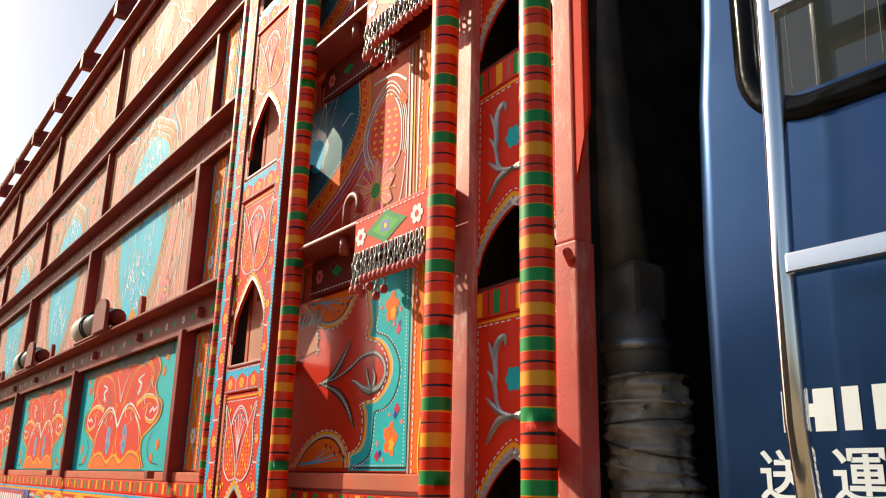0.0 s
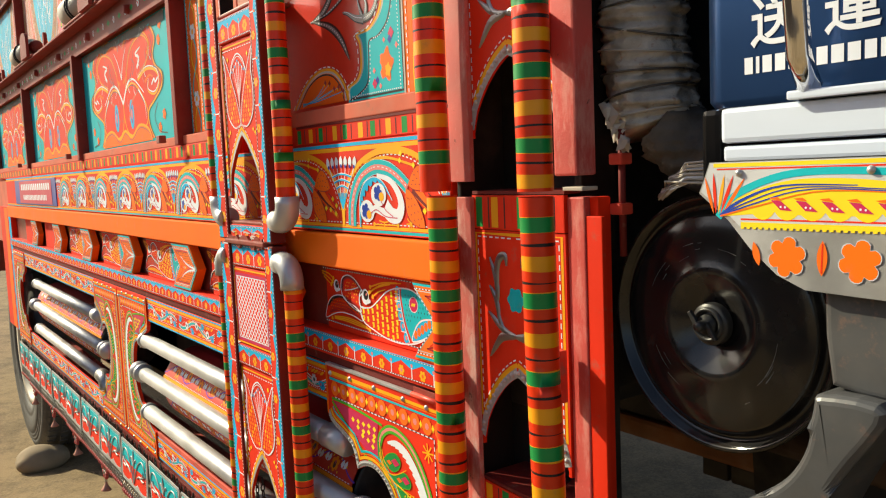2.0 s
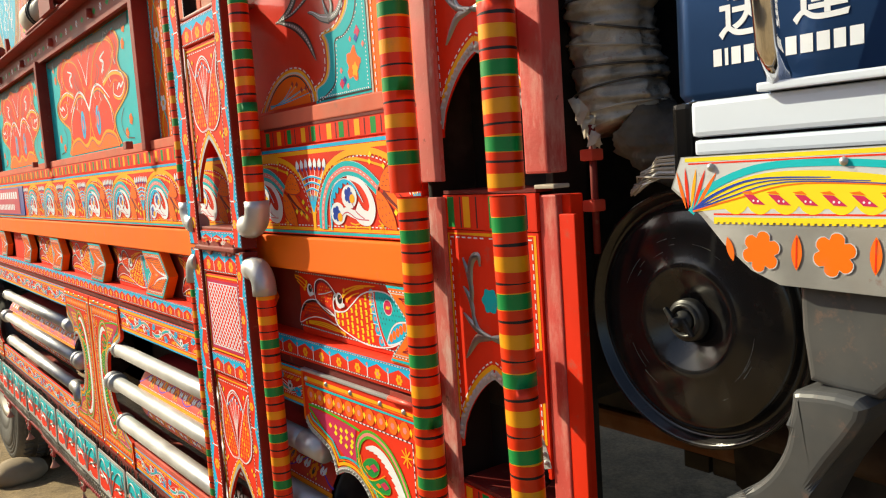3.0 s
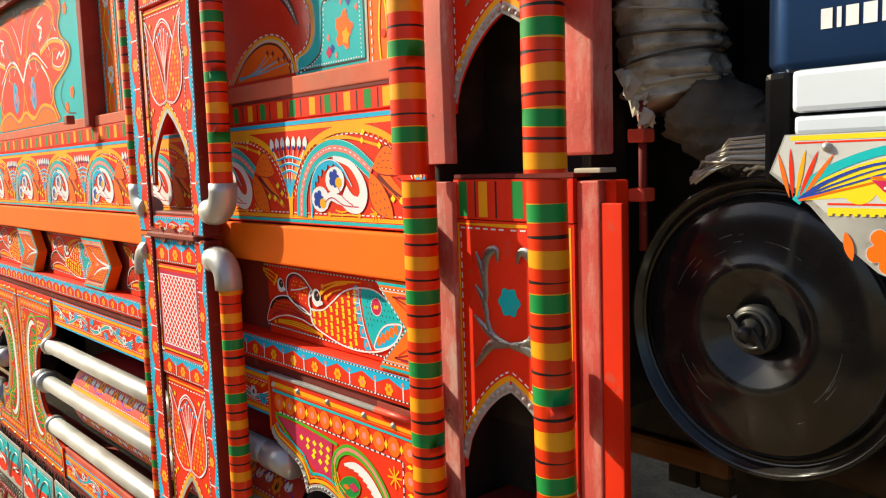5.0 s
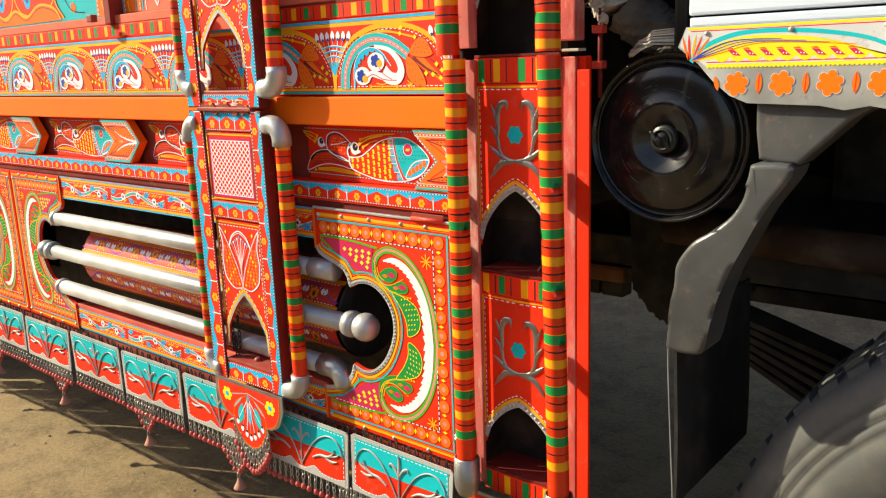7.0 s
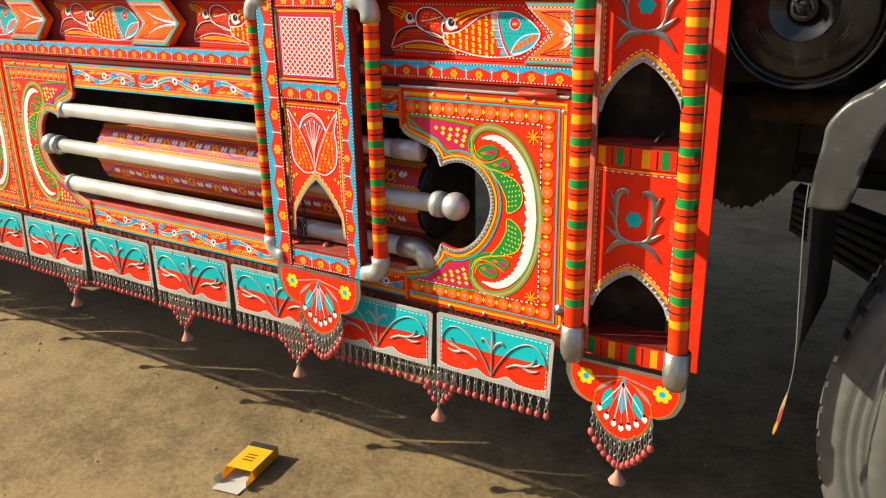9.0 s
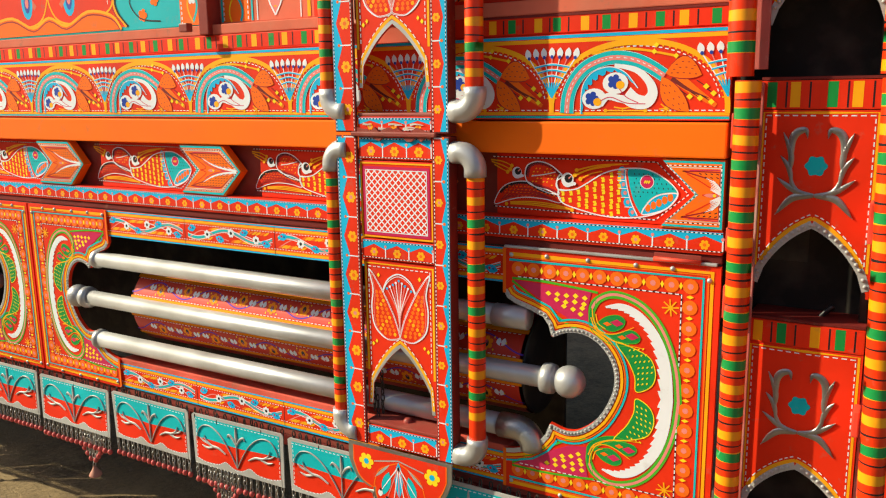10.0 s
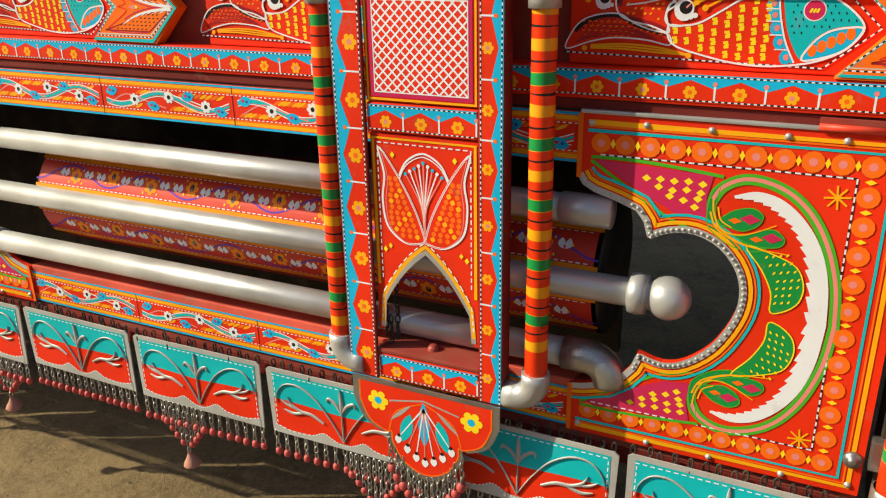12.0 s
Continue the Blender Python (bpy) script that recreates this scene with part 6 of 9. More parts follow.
tube_part("hanging_cable", [(q[0], 0.672, q[1]) for q in smooth_line([(-0.690, 0.905), (-0.712, 0.878), (-0.716, 0.850), (-0.704, 0.822), (-0.684, 0.806), (-0.664, 0.800)], 6)], 0.0042, BLACK, corner, "loose black cable in the niche", 8)
tube_part("post_hook", [(-0.616, 0.620, 1.575), (-0.611, 0.608, 1.585), (-0.604, 0.604, 1.578)], 0.005, POST, corner, "", 8)

# ---- upper wall of the front bay ----
BX0, BX1 = -1.281, XR
ub = box("tally_board", -1.335, XR, 0.6405, 0.671, 1.307, 1.339, RED, body, "red strip with painted coloured bars")
b = Brush(0.640)
tally(b, BX0, XR, 1.309, 1.333, 11)
b.stroke([(BX0, 1.3365), (XR, 1.3365)], 0.004, MAROON, 2)
b.build("bar_pattern", ub)
box("bay_ledge", -1.335, XR, 0.640, 0.671, 1.339, 1.362, FADED, body)


def lobed_panel(z0, z1):
    pn = box("lobed_panel", -1.345, -0.965, 0.660, 0.671, z0, z1, PANELRED, body, "glossy red panel with a teal lobed border and silver spray")
    b = Brush(0.6595)
    h = (z1 - z0) / 0.288
    Z = lambda v: z0 + (v - 1.364) * h
    L = lambda q: [(u, Z(v)) for u, v in q]
    edge = smooth_line(L([(-1.133, 1.370), (-1.131, 1.388), (-1.104, 1.397), (-1.090, 1.414), (-1.090, 1.446), (-1.098, 1.462), (-1.062, 1.466), (-1.034, 1.484), (-1.024, 1.509), (-1.034, 1.533), (-1.058, 1.552), (-1.090, 1.562), (-1.085, 1.585), (-1.092, 1.615), (-1.100, 1.651)]), 5)
    b.fill(edge + L([(-0.967, 1.6515), (-0.967, 1.3660), (-1.133, 1.3660)]), TEAL, 1)
    b.stroke([(x + 0.0035, z) for x, z in edge], 0.0062, WORN, 2)
    b.stroke(edge, 0.0048, YELLOW, 3)
    b.stroke([(x - 0.0036, z) for x, z in edge], 0.0012, CRIMSON, 3)
    b.dashes([(x - 0.0085, z) for x, z in edge[::2]], 0.0022)
    line = smooth_line(L([(-1.127, 1.3685), (-1.098, 1.376), (-1.073, 1.390), (-1.067, 1.420), (-1.064, 1.447), (-1.040, 1.451), (-1.016, 1.465), (-1.003, 1.487), (-1.001, 1.511), (-1.015, 1.536), (-1.040, 1.557), (-1.072, 1.570), (-1.067, 1.600), (-1.074, 1.651)]), 5)
    for q in (line, L([(-0.980, 1.650), (-0.976, 1.3700)]), L([(-1.125, 1.3700), (-0.976, 1.3700)])):
        b.stroke(q, 0.0030, BLACK, 3)
    b.dashes([(x + 0.0042, z) for x, z in line[::2]], 0.0018, WHITE, 3, 0.0022, 0.0030)
    b.dashes(L([(-0.984, 1.372), (-0.988, 1.650)]), 0.0018, WHITE, 3, 0.0022, 0.0030)
    b.dashes(L([(-1.120, 1.3735), (-0.980, 1.3735)]), 0.0018, WHITE, 3, 0.0022, 0.0030)
    for k in range(9):
        a2 = 0.2 + 0.30 * k
        b.stroke([(-1.010, Z(1.588)), (-1.010 - 0.044 * math.sin(a2), Z(1.588) + 0.036 * math.cos(a2))], 0.0010, NIGHT, 2, 0.0004)
    # two ragged orange blossoms and scattered petals
    for u, v, turn in ((-1.027, 1.598, 0.4), (-1.019, 1.409, 1.1)):
        out = [(u + (0.0155 + 0.0030 * math.sin(5 * t + turn) + 0.0015 * math.sin(11 * t)) * math.cos(t), Z(v) + 1.25 * (0.0160 + 0.0030 * math.sin(5 * t + turn)) * math.sin(t)) for t in [2 * math.pi * k / 30 for k in range(30)]]
        b.fill([(u + (x - u) * 1.09, Z(v) + (z - Z(v)) * 1.09) for x, z in out], PINK, 3)
        b.fill(out, AMBER, 4)
        b.fill([(u + 0.004 + (x - u) * 0.45, Z(v) - 0.008 + (z - Z(v)) * 0.45) for x, z in out], YELLOW, 5)
    for u, v, mt, k in ((-1.053, 1.386, MAGENTA, 1.5), (-1.045, 1.390, BLUE, 1.1), (-1.053, 1.404, PINK, 0.9), (-1.037, 1.381, PINK, 0.8), (-1.004, 1.450, MAGENTA, 1.7), (-1.008, 1.442, BLUE, 1.2), (-0.991, 1.432, PINK, 0.9), (-1.023, 1.443, PINK, 0.8), (-1.056, 1.601, PINK, 0.9), (-1.003, 1.592, PINK, 0.9), (-1.020, 1.572, PINK, 0.9), (-1.008, 1.563, ROSE, 1.6), (-1.004, 1.572, BLUE, 1.0)):
        b.diamond(u, Z(v), 0.0046 * k, 0.0054 * k, mt, 4)
    # silver tear, bud and two sprays, black-edged and dotted
    tear = smooth_line(L([(-1.245, 1.503), (-1.190, 1.507), (-1.146, 1.519), (-1.106, 1.535), (-1.068, 1.536), (-1.044, 1.520), (-1.040, 1.500), (-1.055, 1.485), (-1.077, 1.481)]), 6)
    b.stroke([(x, z - 0.0012) for x, z in tear], 0.0032, BLACK, 3, 0.0115)
    b.stroke(tear, 0.0020, STEMTIN, 4, 0.0080)
    b.dashes(tear, 0.0016, WHITE, 5, 0.0026, 0.0028)
    for q, w in (([(-1.077, 1.481), (-1.100, 1.486), (-1.122, 1.496), (-1.138, 1.500)], 0.0120), ([(-1.080, 1.484), (-1.088, 1.500), (-1.093, 1.516)], 0.0075), ([(-1.072, 1.484), (-1.068, 1.500), (-1.076, 1.516)], 0.0085)):
        q = smooth_line(L(q), 5)
        b.stroke([(x + 0.001, z - 0.0012) for x, z in q], w + 0.003, BLACK, 3, 0.002)
        b.stroke(q, w, STEMTIN, 4, 0.0012)
        b.stroke([(x, z + 0.0012) for x, z in q[1:-2]], 0.0012, WHITE, 5)
    for q in ([(-1.239, 1.503), (-1.200, 1.512), (-1.172, 1.532), (-1.142, 1.565)], [(-1.239, 1.503), (-1.184, 1.487), (-1.148, 1.463), (-1.123, 1.428)]):
        q = smooth_line(L(q), 7)
        n = len(q) - 1
        for mt, w, ly in ((BLACK, 0.0150, 3), (STEMTIN, 0.0070, 4)):
            for k in range(n):
                t0, t1 = k / n, (k + 1) / n
                f0, f1 = (0.10 + math.sin(math.pi * t) ** 0.9 * (0.75 + 0.25 * t) for t in (t0, t1))
                b.stroke([q[k], q[k + 1]], max(w * f0, 0.0012), mt, ly, max(w * f1, 0.0010))
        b.dashes(q[3:-3], 0.0024, WHITE, 5, 0.0022, 0.0036)
    # orange half-domes with a fan of buds, above and below
    for v0, sg in ((1.3700, 1), (1.6480, -1)):
        D = lambda q: [(u, Z(v0 + sg * v)) for u, v in q]
        rim = smooth_line(D([(-1.315, 0.000), (-1.277, 0.031), (-1.240, 0.047), (-1.205, 0.051), (-1.173, 0.044), (-1.148, 0.024), (-1.138, 0.000)]), 5)
        shrink = lambda f, dz: [(-1.222 + (x + 1.222) * f, Z(v0) + (z - Z(v0)) * f - dz * 0) for x, z in rim]
        b.fill(shrink(1.0, 0), AMBER, 1)
        b.stroke(shrink(1.05, 0), 0.0042, YELLOW, 3)
        b.stroke(shrink(0.98, 0), 0.0040, WORN, 2)
        b.stroke(shrink(0.90, 0), 0.0026, BLACK, 3)
        b.dashes(shrink(1.13, 0)[::2], 0.0020)
        for k in range(5):
            bud = (-1.206 + 0.0145 * k, 0.033 - 0.0044 * k + 0.003 * math.sin(k * 2.4))
            b.stroke(smooth_line(D([(-1.290, 0.003 + 0.001 * k), (-1.240, 0.007 + 0.0030 * (4 - k) * 0.5), bud]), 4), 0.0026, GREYCARD if k % 2 else CYAN, 3, 0.0010)
            b.diamond(*D([bud])[0], 0.0046, 0.0050, CRIMSON, 4)
            b.diamond(*D([(bud[0] - 0.003, bud[1] - 0.003)])[0], 0.0026, 0.0026, YELLOW, 5)
    b.build("lobe_pattern", pn)
    return pn


lobed_panel(1.364, 1.652)
b = Brush(0.659)
b.fill([(-1.343, 1.548), (-1.258, 1.560), (-1.254, 1.580), (-1.262, 1.604), (-1.285, 1.612), (-1.318, 1.610), (-1.343, 1.618)], BLEACHED, 1)
b.stroke(smooth_line([(-1.296, 1.600), (-1.286, 1.585), (-1.294, 1.570), (-1.284, 1.560)], 4), 0.0014, GREYCARD, 3)
sticker = b.build("torn_sticker", body, "torn pinkish plastic sticker with frayed white edge")
for k in range(21):
    b = Brush(0.6588)
    if k < 12:
        b.stroke([(-1.338 + 0.0078 * k, 1.606 + 0.003 * math.sin(k * 2.1)), (-1.330 + 0.0080 * k, 1.622 + 0.007 * math.sin(k * 1.7)), (-1.318 + 0.0078 * k, 1.632 + 0.006 * math.sin(k * 2.9))], 0.008, GREYCARD if k % 2 else APRONWHITE, 2, 0.001)
    else:
        j = k - 12
        b.stroke([(-1.260 + 0.004 * math.sin(j * 2.3), 1.556 + 0.0065 * j), (-1.250 + 0.005 * math.sin(j * 1.9), 1.552 + 0.0068 * j)], 0.006, APRONWHITE if j % 2 else GREYCARD, 3, 0.0008)
    b.build("frayed_strip", body)



def cone_panel(z0, z1):
    pn = box("medallion_panel", -1.345, -0.965, 0.660, 0.671, z0, z1, FADED, body, "faded red panel with a turquoise bird medallion and a flower cone")
    b = Brush(0.6595)
    h = (z1 - z0) / 0.300
    Z = lambda v: z0 + (v - 1.720) * h
    L = lambda q: [(u, Z(v)) for u, v in q]
    med = smooth_line(L([(-1.343, 1.806), (-1.286, 1.826), (-1.224, 1.856), (-1.176, 1.890), (-1.146, 1.925), (-1.138, 1.968), (-1.146, 2.018)]), 6)
    low = [(x + 0.022, z - 0.018) for x, z in med]
    b.fill([(min(x, -1.10), max(z, z0 + 0.002)) for x, z in low[:24]] + L([(-1.19, 1.722), (-1.343, 1.722)]), PANELRED, 1)
    for d, mt, w in ((0.000, WHITE, 0.0020), (0.008, CYAN, 0.0028), (0.016, PINK, 0.0020), (0.026, WHITE, 0.0016)):
        b.stroke([(x + d * 0.9, z - d - 0.002) for x, z in low[:26]], w, mt, 2)
    b.fill(med + L([(-1.343, 2.018)]), MEDALBLUE, 1)
    b.stroke(med, 0.036, YELLOW, 2)
    b.stroke(med, 0.030, AMBER, 3)
    b.stroke([(x - 0.0135, z + 0.010) for x, z in med], 0.0026, NIGHT, 4)
    b.dashes([(x - 0.019, z + 0.014) for x, z in med[::2]], 0.0018, WHITE, 3, 0.0022, 0.0030)
    for q in med[2:-1:4]:
        b.disc(q[0], q[1], 0.0100, YELLOW, 4, 12)
        b.disc(q[0], q[1], 0.0080, RED, 5, 12)
        b.stroke([(q[0] - 0.003, q[1]), (q[0] + 0.003, q[1])], 0.0026, PINK, 6)
    for q in med[4:-1:4]:
        b.stroke([(q[0] - 0.011, q[1] + 0.008), (q[0] + 0.011, q[1] - 0.006)], 0.0018, RED, 5)
    # pale crested bird with a dark wing; its cyan patch paints in sunlit blue
    b.fill(smooth_line(L([(-1.343, 1.895), (-1.300, 1.878), (-1.272, 1.880), (-1.276, 1.905), (-1.262, 1.925), (-1.270, 1.948), (-1.296, 1.972), (-1.343, 1.985)]), 4, True), NIGHT, 2)
    b.fill(smooth_line(L([(-1.330, 1.905), (-1.296, 1.890), (-1.284, 1.912), (-1.278, 1.935), (-1.300, 1.955), (-1.330, 1.955)]), 4, True), CYAN, 3)
    for q, w in (([(-1.338, 1.940), (-1.300, 1.962)], 0.012), ([(-1.300, 1.962), (-1.268, 1.944)], 0.010), ([(-1.318, 1.925), (-1.276, 1.920)], 0.008)):
        b.leaf(*L(q), w, WHITE, 4, 0.1)
    for q, w in (([(-1.262, 1.918), (-1.187, 1.963)], 0.016), ([(-1.262, 1.910), (-1.232, 1.905)], 0.012), ([(-1.250, 1.925), (-1.222, 1.985)], 0.012)):
        b.leaf(*L(q), w, BLACK, 3, 0.15)
    b.stroke(L([(-1.215, 1.952), (-1.187, 1.966), (-1.176, 1.962)]), 0.0026, WHITE, 4, 0.001)
    # dotted cone inside pale outlines
    cone = smooth_line(L([(-1.098, 1.845), (-1.119, 1.888), (-1.103, 1.930), (-1.066, 1.955), (-1.036, 1.934), (-1.020, 1.890), (-1.024, 1.838), (-1.058, 1.820)]), 5, True)
    big = lambda f: [(-1.066 + (x + 1.066) * f, Z(1.885) + (z - Z(1.885)) * f) for x, z in cone]
    b.fill(cone, PINK, 2)
    b.fill(big(0.93), RED, 3)
    b.stroke(cone, 0.0022, CRIMSON, 4, closed=True)
    for f, mt in ((1.10, WHITE), (1.22, CREAM), (1.32, WHITE)):
        b.stroke(big(f)[:30], 0.0022, mt, 2)
    for i in range(7):
        for j in range(4):
            x, v = -1.100 + 0.0200 * j + 0.004 * (i % 2), 1.858 + 0.0125 * i - 0.004 * j
            b.leaf((x - 0.006, Z(v + 0.001)), (x + 0.006, Z(v - 0.002)), 0.0058, YELLOW, 4, 0, 4)
    for x, v in ((-1.062, 1.948), (-1.050, 1.944), (-1.022, 1.936), (-1.014, 1.928)):
        b.flower(x, Z(v), 0.009, 5, AMBER, RED, 5)
    fx, fz = -1.090, Z(1.797)
    for k in range(9):
        a = 2 * math.pi * k / 9 + 0.2
        b.leaf((fx, fz), (fx + 0.058 * math.cos(a), fz + 0.058 * math.sin(a)), 0.030, ROSE if k % 2 else PINK, 5)
    for k in range(22):
        a = 2 * math.pi * (k + 0.5) / 22
        e = 0.046 + 0.022 * ((k * 7) % 5) / 4
        b.stroke([(fx + 0.012 * math.cos(a), fz + 0.012 * math.sin(a)), (fx + e * math.cos(a), max(fz + e * math.sin(a), z0 + 0.003))], 0.0016, LEMON, 6, 0.0010)
        b.disc(fx + e * math.cos(a), max(fz + e * math.sin(a), z0 + 0.004), 0.0020, WHITE, 7, 6)
    b.disc(fx, fz, 0.013, GREEN, 7)
    for k in range(7):
        a = 0.9 * k
        b.disc(fx + 0.007 * math.cos(a), fz + 0.007 * math.sin(a), 0.0020, LEAF, 8, 6)
    for q, mt, w in (([(-1.000, 1.728), (-1.000, 1.85), (-1.004, 2.010)], WHITE, 0.0030), ([(-0.990, 1.728), (-0.991, 1.85), (-0.996, 2.010)], CREAM, 0.0050), ([(-0.978, 1.730), (-0.983, 1.85), (-0.986, 2.010)], YELLOW, 0.0030), ([(-1.030, 1.740), (-1.014, 1.775), (-1.006, 1.83)], WHITE, 0.0024), ([(-1.010, 1.96), (-1.050, 1.985), (-1.110, 1.990)], CREAM, 0.0040)):
        b.stroke(smooth_line(L(q), 5), w, mt, 3)
    b.dashes(L([(-0.971, 1.728), (-0.974, 2.012)]), 0.0018)
    b.build("painted_medallion", pn)


cone_panel(1.720, 2.020)
cone_panel(2.090, 2.388)
lobed_panel(2.458, 2.90)


def side_band(z0, z1):
    sb = box("side_band", -0.9645, XR + 0.01, 0.652, 0.671, z0, z1, AMBER, body, "orange band with yellow twisted stems")
    b = Brush(0.6515)
    for s in (1, -1):
        b.stroke([(-0.93 + s * 0.008 * math.sin((z0 + (z1 - z0) * k / 60) * 26), z0 + (z1 - z0) * k / 60) for k in range(61)], 0.0026, LEMON, 2)
    b.dashes([(-0.952, z0), (-0.952, z1)], 0.002)
    b.stroke([(-0.961, z0), (-0.961, z1)], 0.004, CREAM, 2)
    k = z0 + 0.03
    while k < z1:
        b.disc(-0.93, k, 0.005, RED, 3, 7)
        k += 0.045
    b.build("stem_pattern", sb)


side_band(1.3625, 1.652)
side_band(1.720, 2.020)
side_band(2.090, 2.388)
side_band(2.458, 2.9)


def fringed_shelf(z, rnd):
    sh = thing("fringed_shelf", "red steel shelf with a flower-painted box and chain fringe", "shelf", "fringed shelves")
    box("shelf_plate", BX0, XR + 0.012, 0.596, 0.659, z, z + 0.006, PRIMER, sh)
    box("box_end", -1.022, -1.018, 0.5956, 0.652, z - 0.054, z - 0.0005, MAROON, sh)
    wb = box("shelf_web", BX0, XR, 0.652, 0.659, z - 0.062, z - 0.001, MAROON, sh)
    b = Brush(0.6515)
    for k, x in enumerate((-1.25, -1.19, -1.13, -1.07)):
        (b.diamond(x, z - 0.030, 0.018, 0.010, GREEN, 1) if k % 2 else b.flower(x, z - 0.030, 0.013, 6, PINK, RED, 1))
    b.dashes([(BX0, z - 0.056), (-1.02, z - 0.056)], 0.002)
    b.build("web_pattern", wb)
    bx = box("box_front", -1.022, XR + 0.006, 0.588, 0.5955, z - 0.054, z + 0.002, RED, sh, "red box face with green diamond and white flowers")
    b = Brush(0.5875)
    b.face([(-0.99, z - 0.026), (-0.938, z - 0.050), (-0.886, z - 0.026), (-0.938, z - 0.003)], GREEN, 1)
    b.face([(-0.972, z - 0.026), (-0.938, z - 0.042), (-0.904, z - 0.026), (-0.938, z - 0.011)], LEAF, 2)
    b.rect(-0.949, -0.927, z - 0.034, z - 0.018, BLUE, 3)
    b.disc(-0.938, z - 0.026, 0.004, LEMON, 4)
    b.dashes([(-1.018, z - 0.050), (XR, z - 0.050)], 0.0018)
    b.dashes([(-1.018, z - 0.004), (XR, z - 0.004)], 0.0018)
    for x in (-1.004, -0.862):
        b.flower(x, z - 0.028, 0.014, 6, WHITE, RED, 2)
    b.build("painted_diamond", bx)
    rows = []
    n = 15
    for k in range(n):
        x = -1.017 + (XR - 0.004 + 1.017) * k / (n - 1)
        rows.append((x, 0.587, z - 0.050, 3 + (1 if k < 2 else 0), 0.0062, False))
    for k in range(5):
        rows.append((-1.024, 0.594 + 0.012 * k, z - 0.050, 3 + k % 2, 0.0062, False))
    fringe(sh, rows, rnd)
    a = [math.pi * k / 12 for k in range(13)]
    hook = [(-1.095, 0.612, z + 0.006), (-1.095, 0.612, z + 0.035)] + [(-1.095 + 0.020 * (1 - math.cos(t)), 0.612, z + 0.040 + 0.020 * math.sin(t)) for t in a] + [(-1.055, 0.612, z + 0.028)]
    tube_part("hook", hook, 0.0065, PRIMER, sh, "bent red rod hook", 10)
    tube_part("stud", [(-1.095, 0.612, z - 0.03), (-1.095, 0.612, z)], 0.008, PRIMER, sh, "", 10)


rnd = random.Random(21)
fringed_shelf(1.714, rnd)
fringed_shelf(2.082, rnd)
fringed_shelf(2.450, rnd)

# ---- upper wall of the long bay ----
UP = [-1.885, -2.915, -3.945, -4.975, -6.0]
tb = box("tally_board", -4.98, -1.565, 0.6405, 0.671, 1.307, 1.339, RED, body, "red strip with painted coloured bars")
b = Brush(0.640)
tally(b, -4.98, -1.565, 1.311, 1.337, 84)
b.build("bar_pattern", tb)
box("bay_ledge", -7.4, -1.565, 0.642, 0.671, 1.340, 1.360, FADED, body)
for x in UP:
    for z0, z1 in ((1.340, 1.675), (1.747, 2.08)):
        box("upright", x - 0.013, x + 0.013, 0.630, 0.671, z0, z1, RAILRED, body, "", 0.002)
    for z0, z1 in ((2.16, 2.44), (2.51, 2.86)):
        box("upright", x - 0.008, x + 0.008, 0.645, 0.671, z0, z1, RAILRED, body, "", 0.002)
    box("stop_lug", x - 0.035, x - 0.012, 0.596, 0.612, 1.345, 1.362, PRIMER, body)


def rail(z0, z1, y0, th=0.006):
    """Angle iron: an upright web and a flange that stands out at its top."""
    bm = bmesh.new()
    add_box(bm, -7.4, -1.562, y0, 0.671, z1 - th, z1, 0.001)
    add_box(bm, -7.4, -1.562, 0.640, 0.650, z0, z1 - th, 0.001)
    part("long_rail", bm, RAILRED, body, "dark red angle-iron rail")


rail(1.668, 1.742, 0.600)
rail(2.085, 2.150, 0.605)
rail(2.445, 2.500, 0.610)
rail(2.865, 2.905, 0.612)
for k in range(60):
    b = Brush(0.6395)
    x = -1.60 - k * 0.06
    (b.flower(x, 1.70, 0.010, 6, WHITE, RED, 1) if k % 2 else b.diamond(x, 1.70, 0.016, 0.009, GREEN, 1))
    b.build("painted_flower" if k % 2 else "painted_diamond", body)


for k in range(44):
    b = Brush(0.6395)
    x, z = -1.60 - k * 0.075, 2.108
    b.stroke(smooth_line([(x - 0.022, z - 0.008), (x - 0.008, z + 0.012), (x + 0.012, z + 0.010), (x + 0.014, z - 0.006), (x + 0.003, z - 0.006)], 4), 0.0034, PALETAN if k % 3 else AMBER, 1, 0.0020)
    b.build("painted_curl", body)


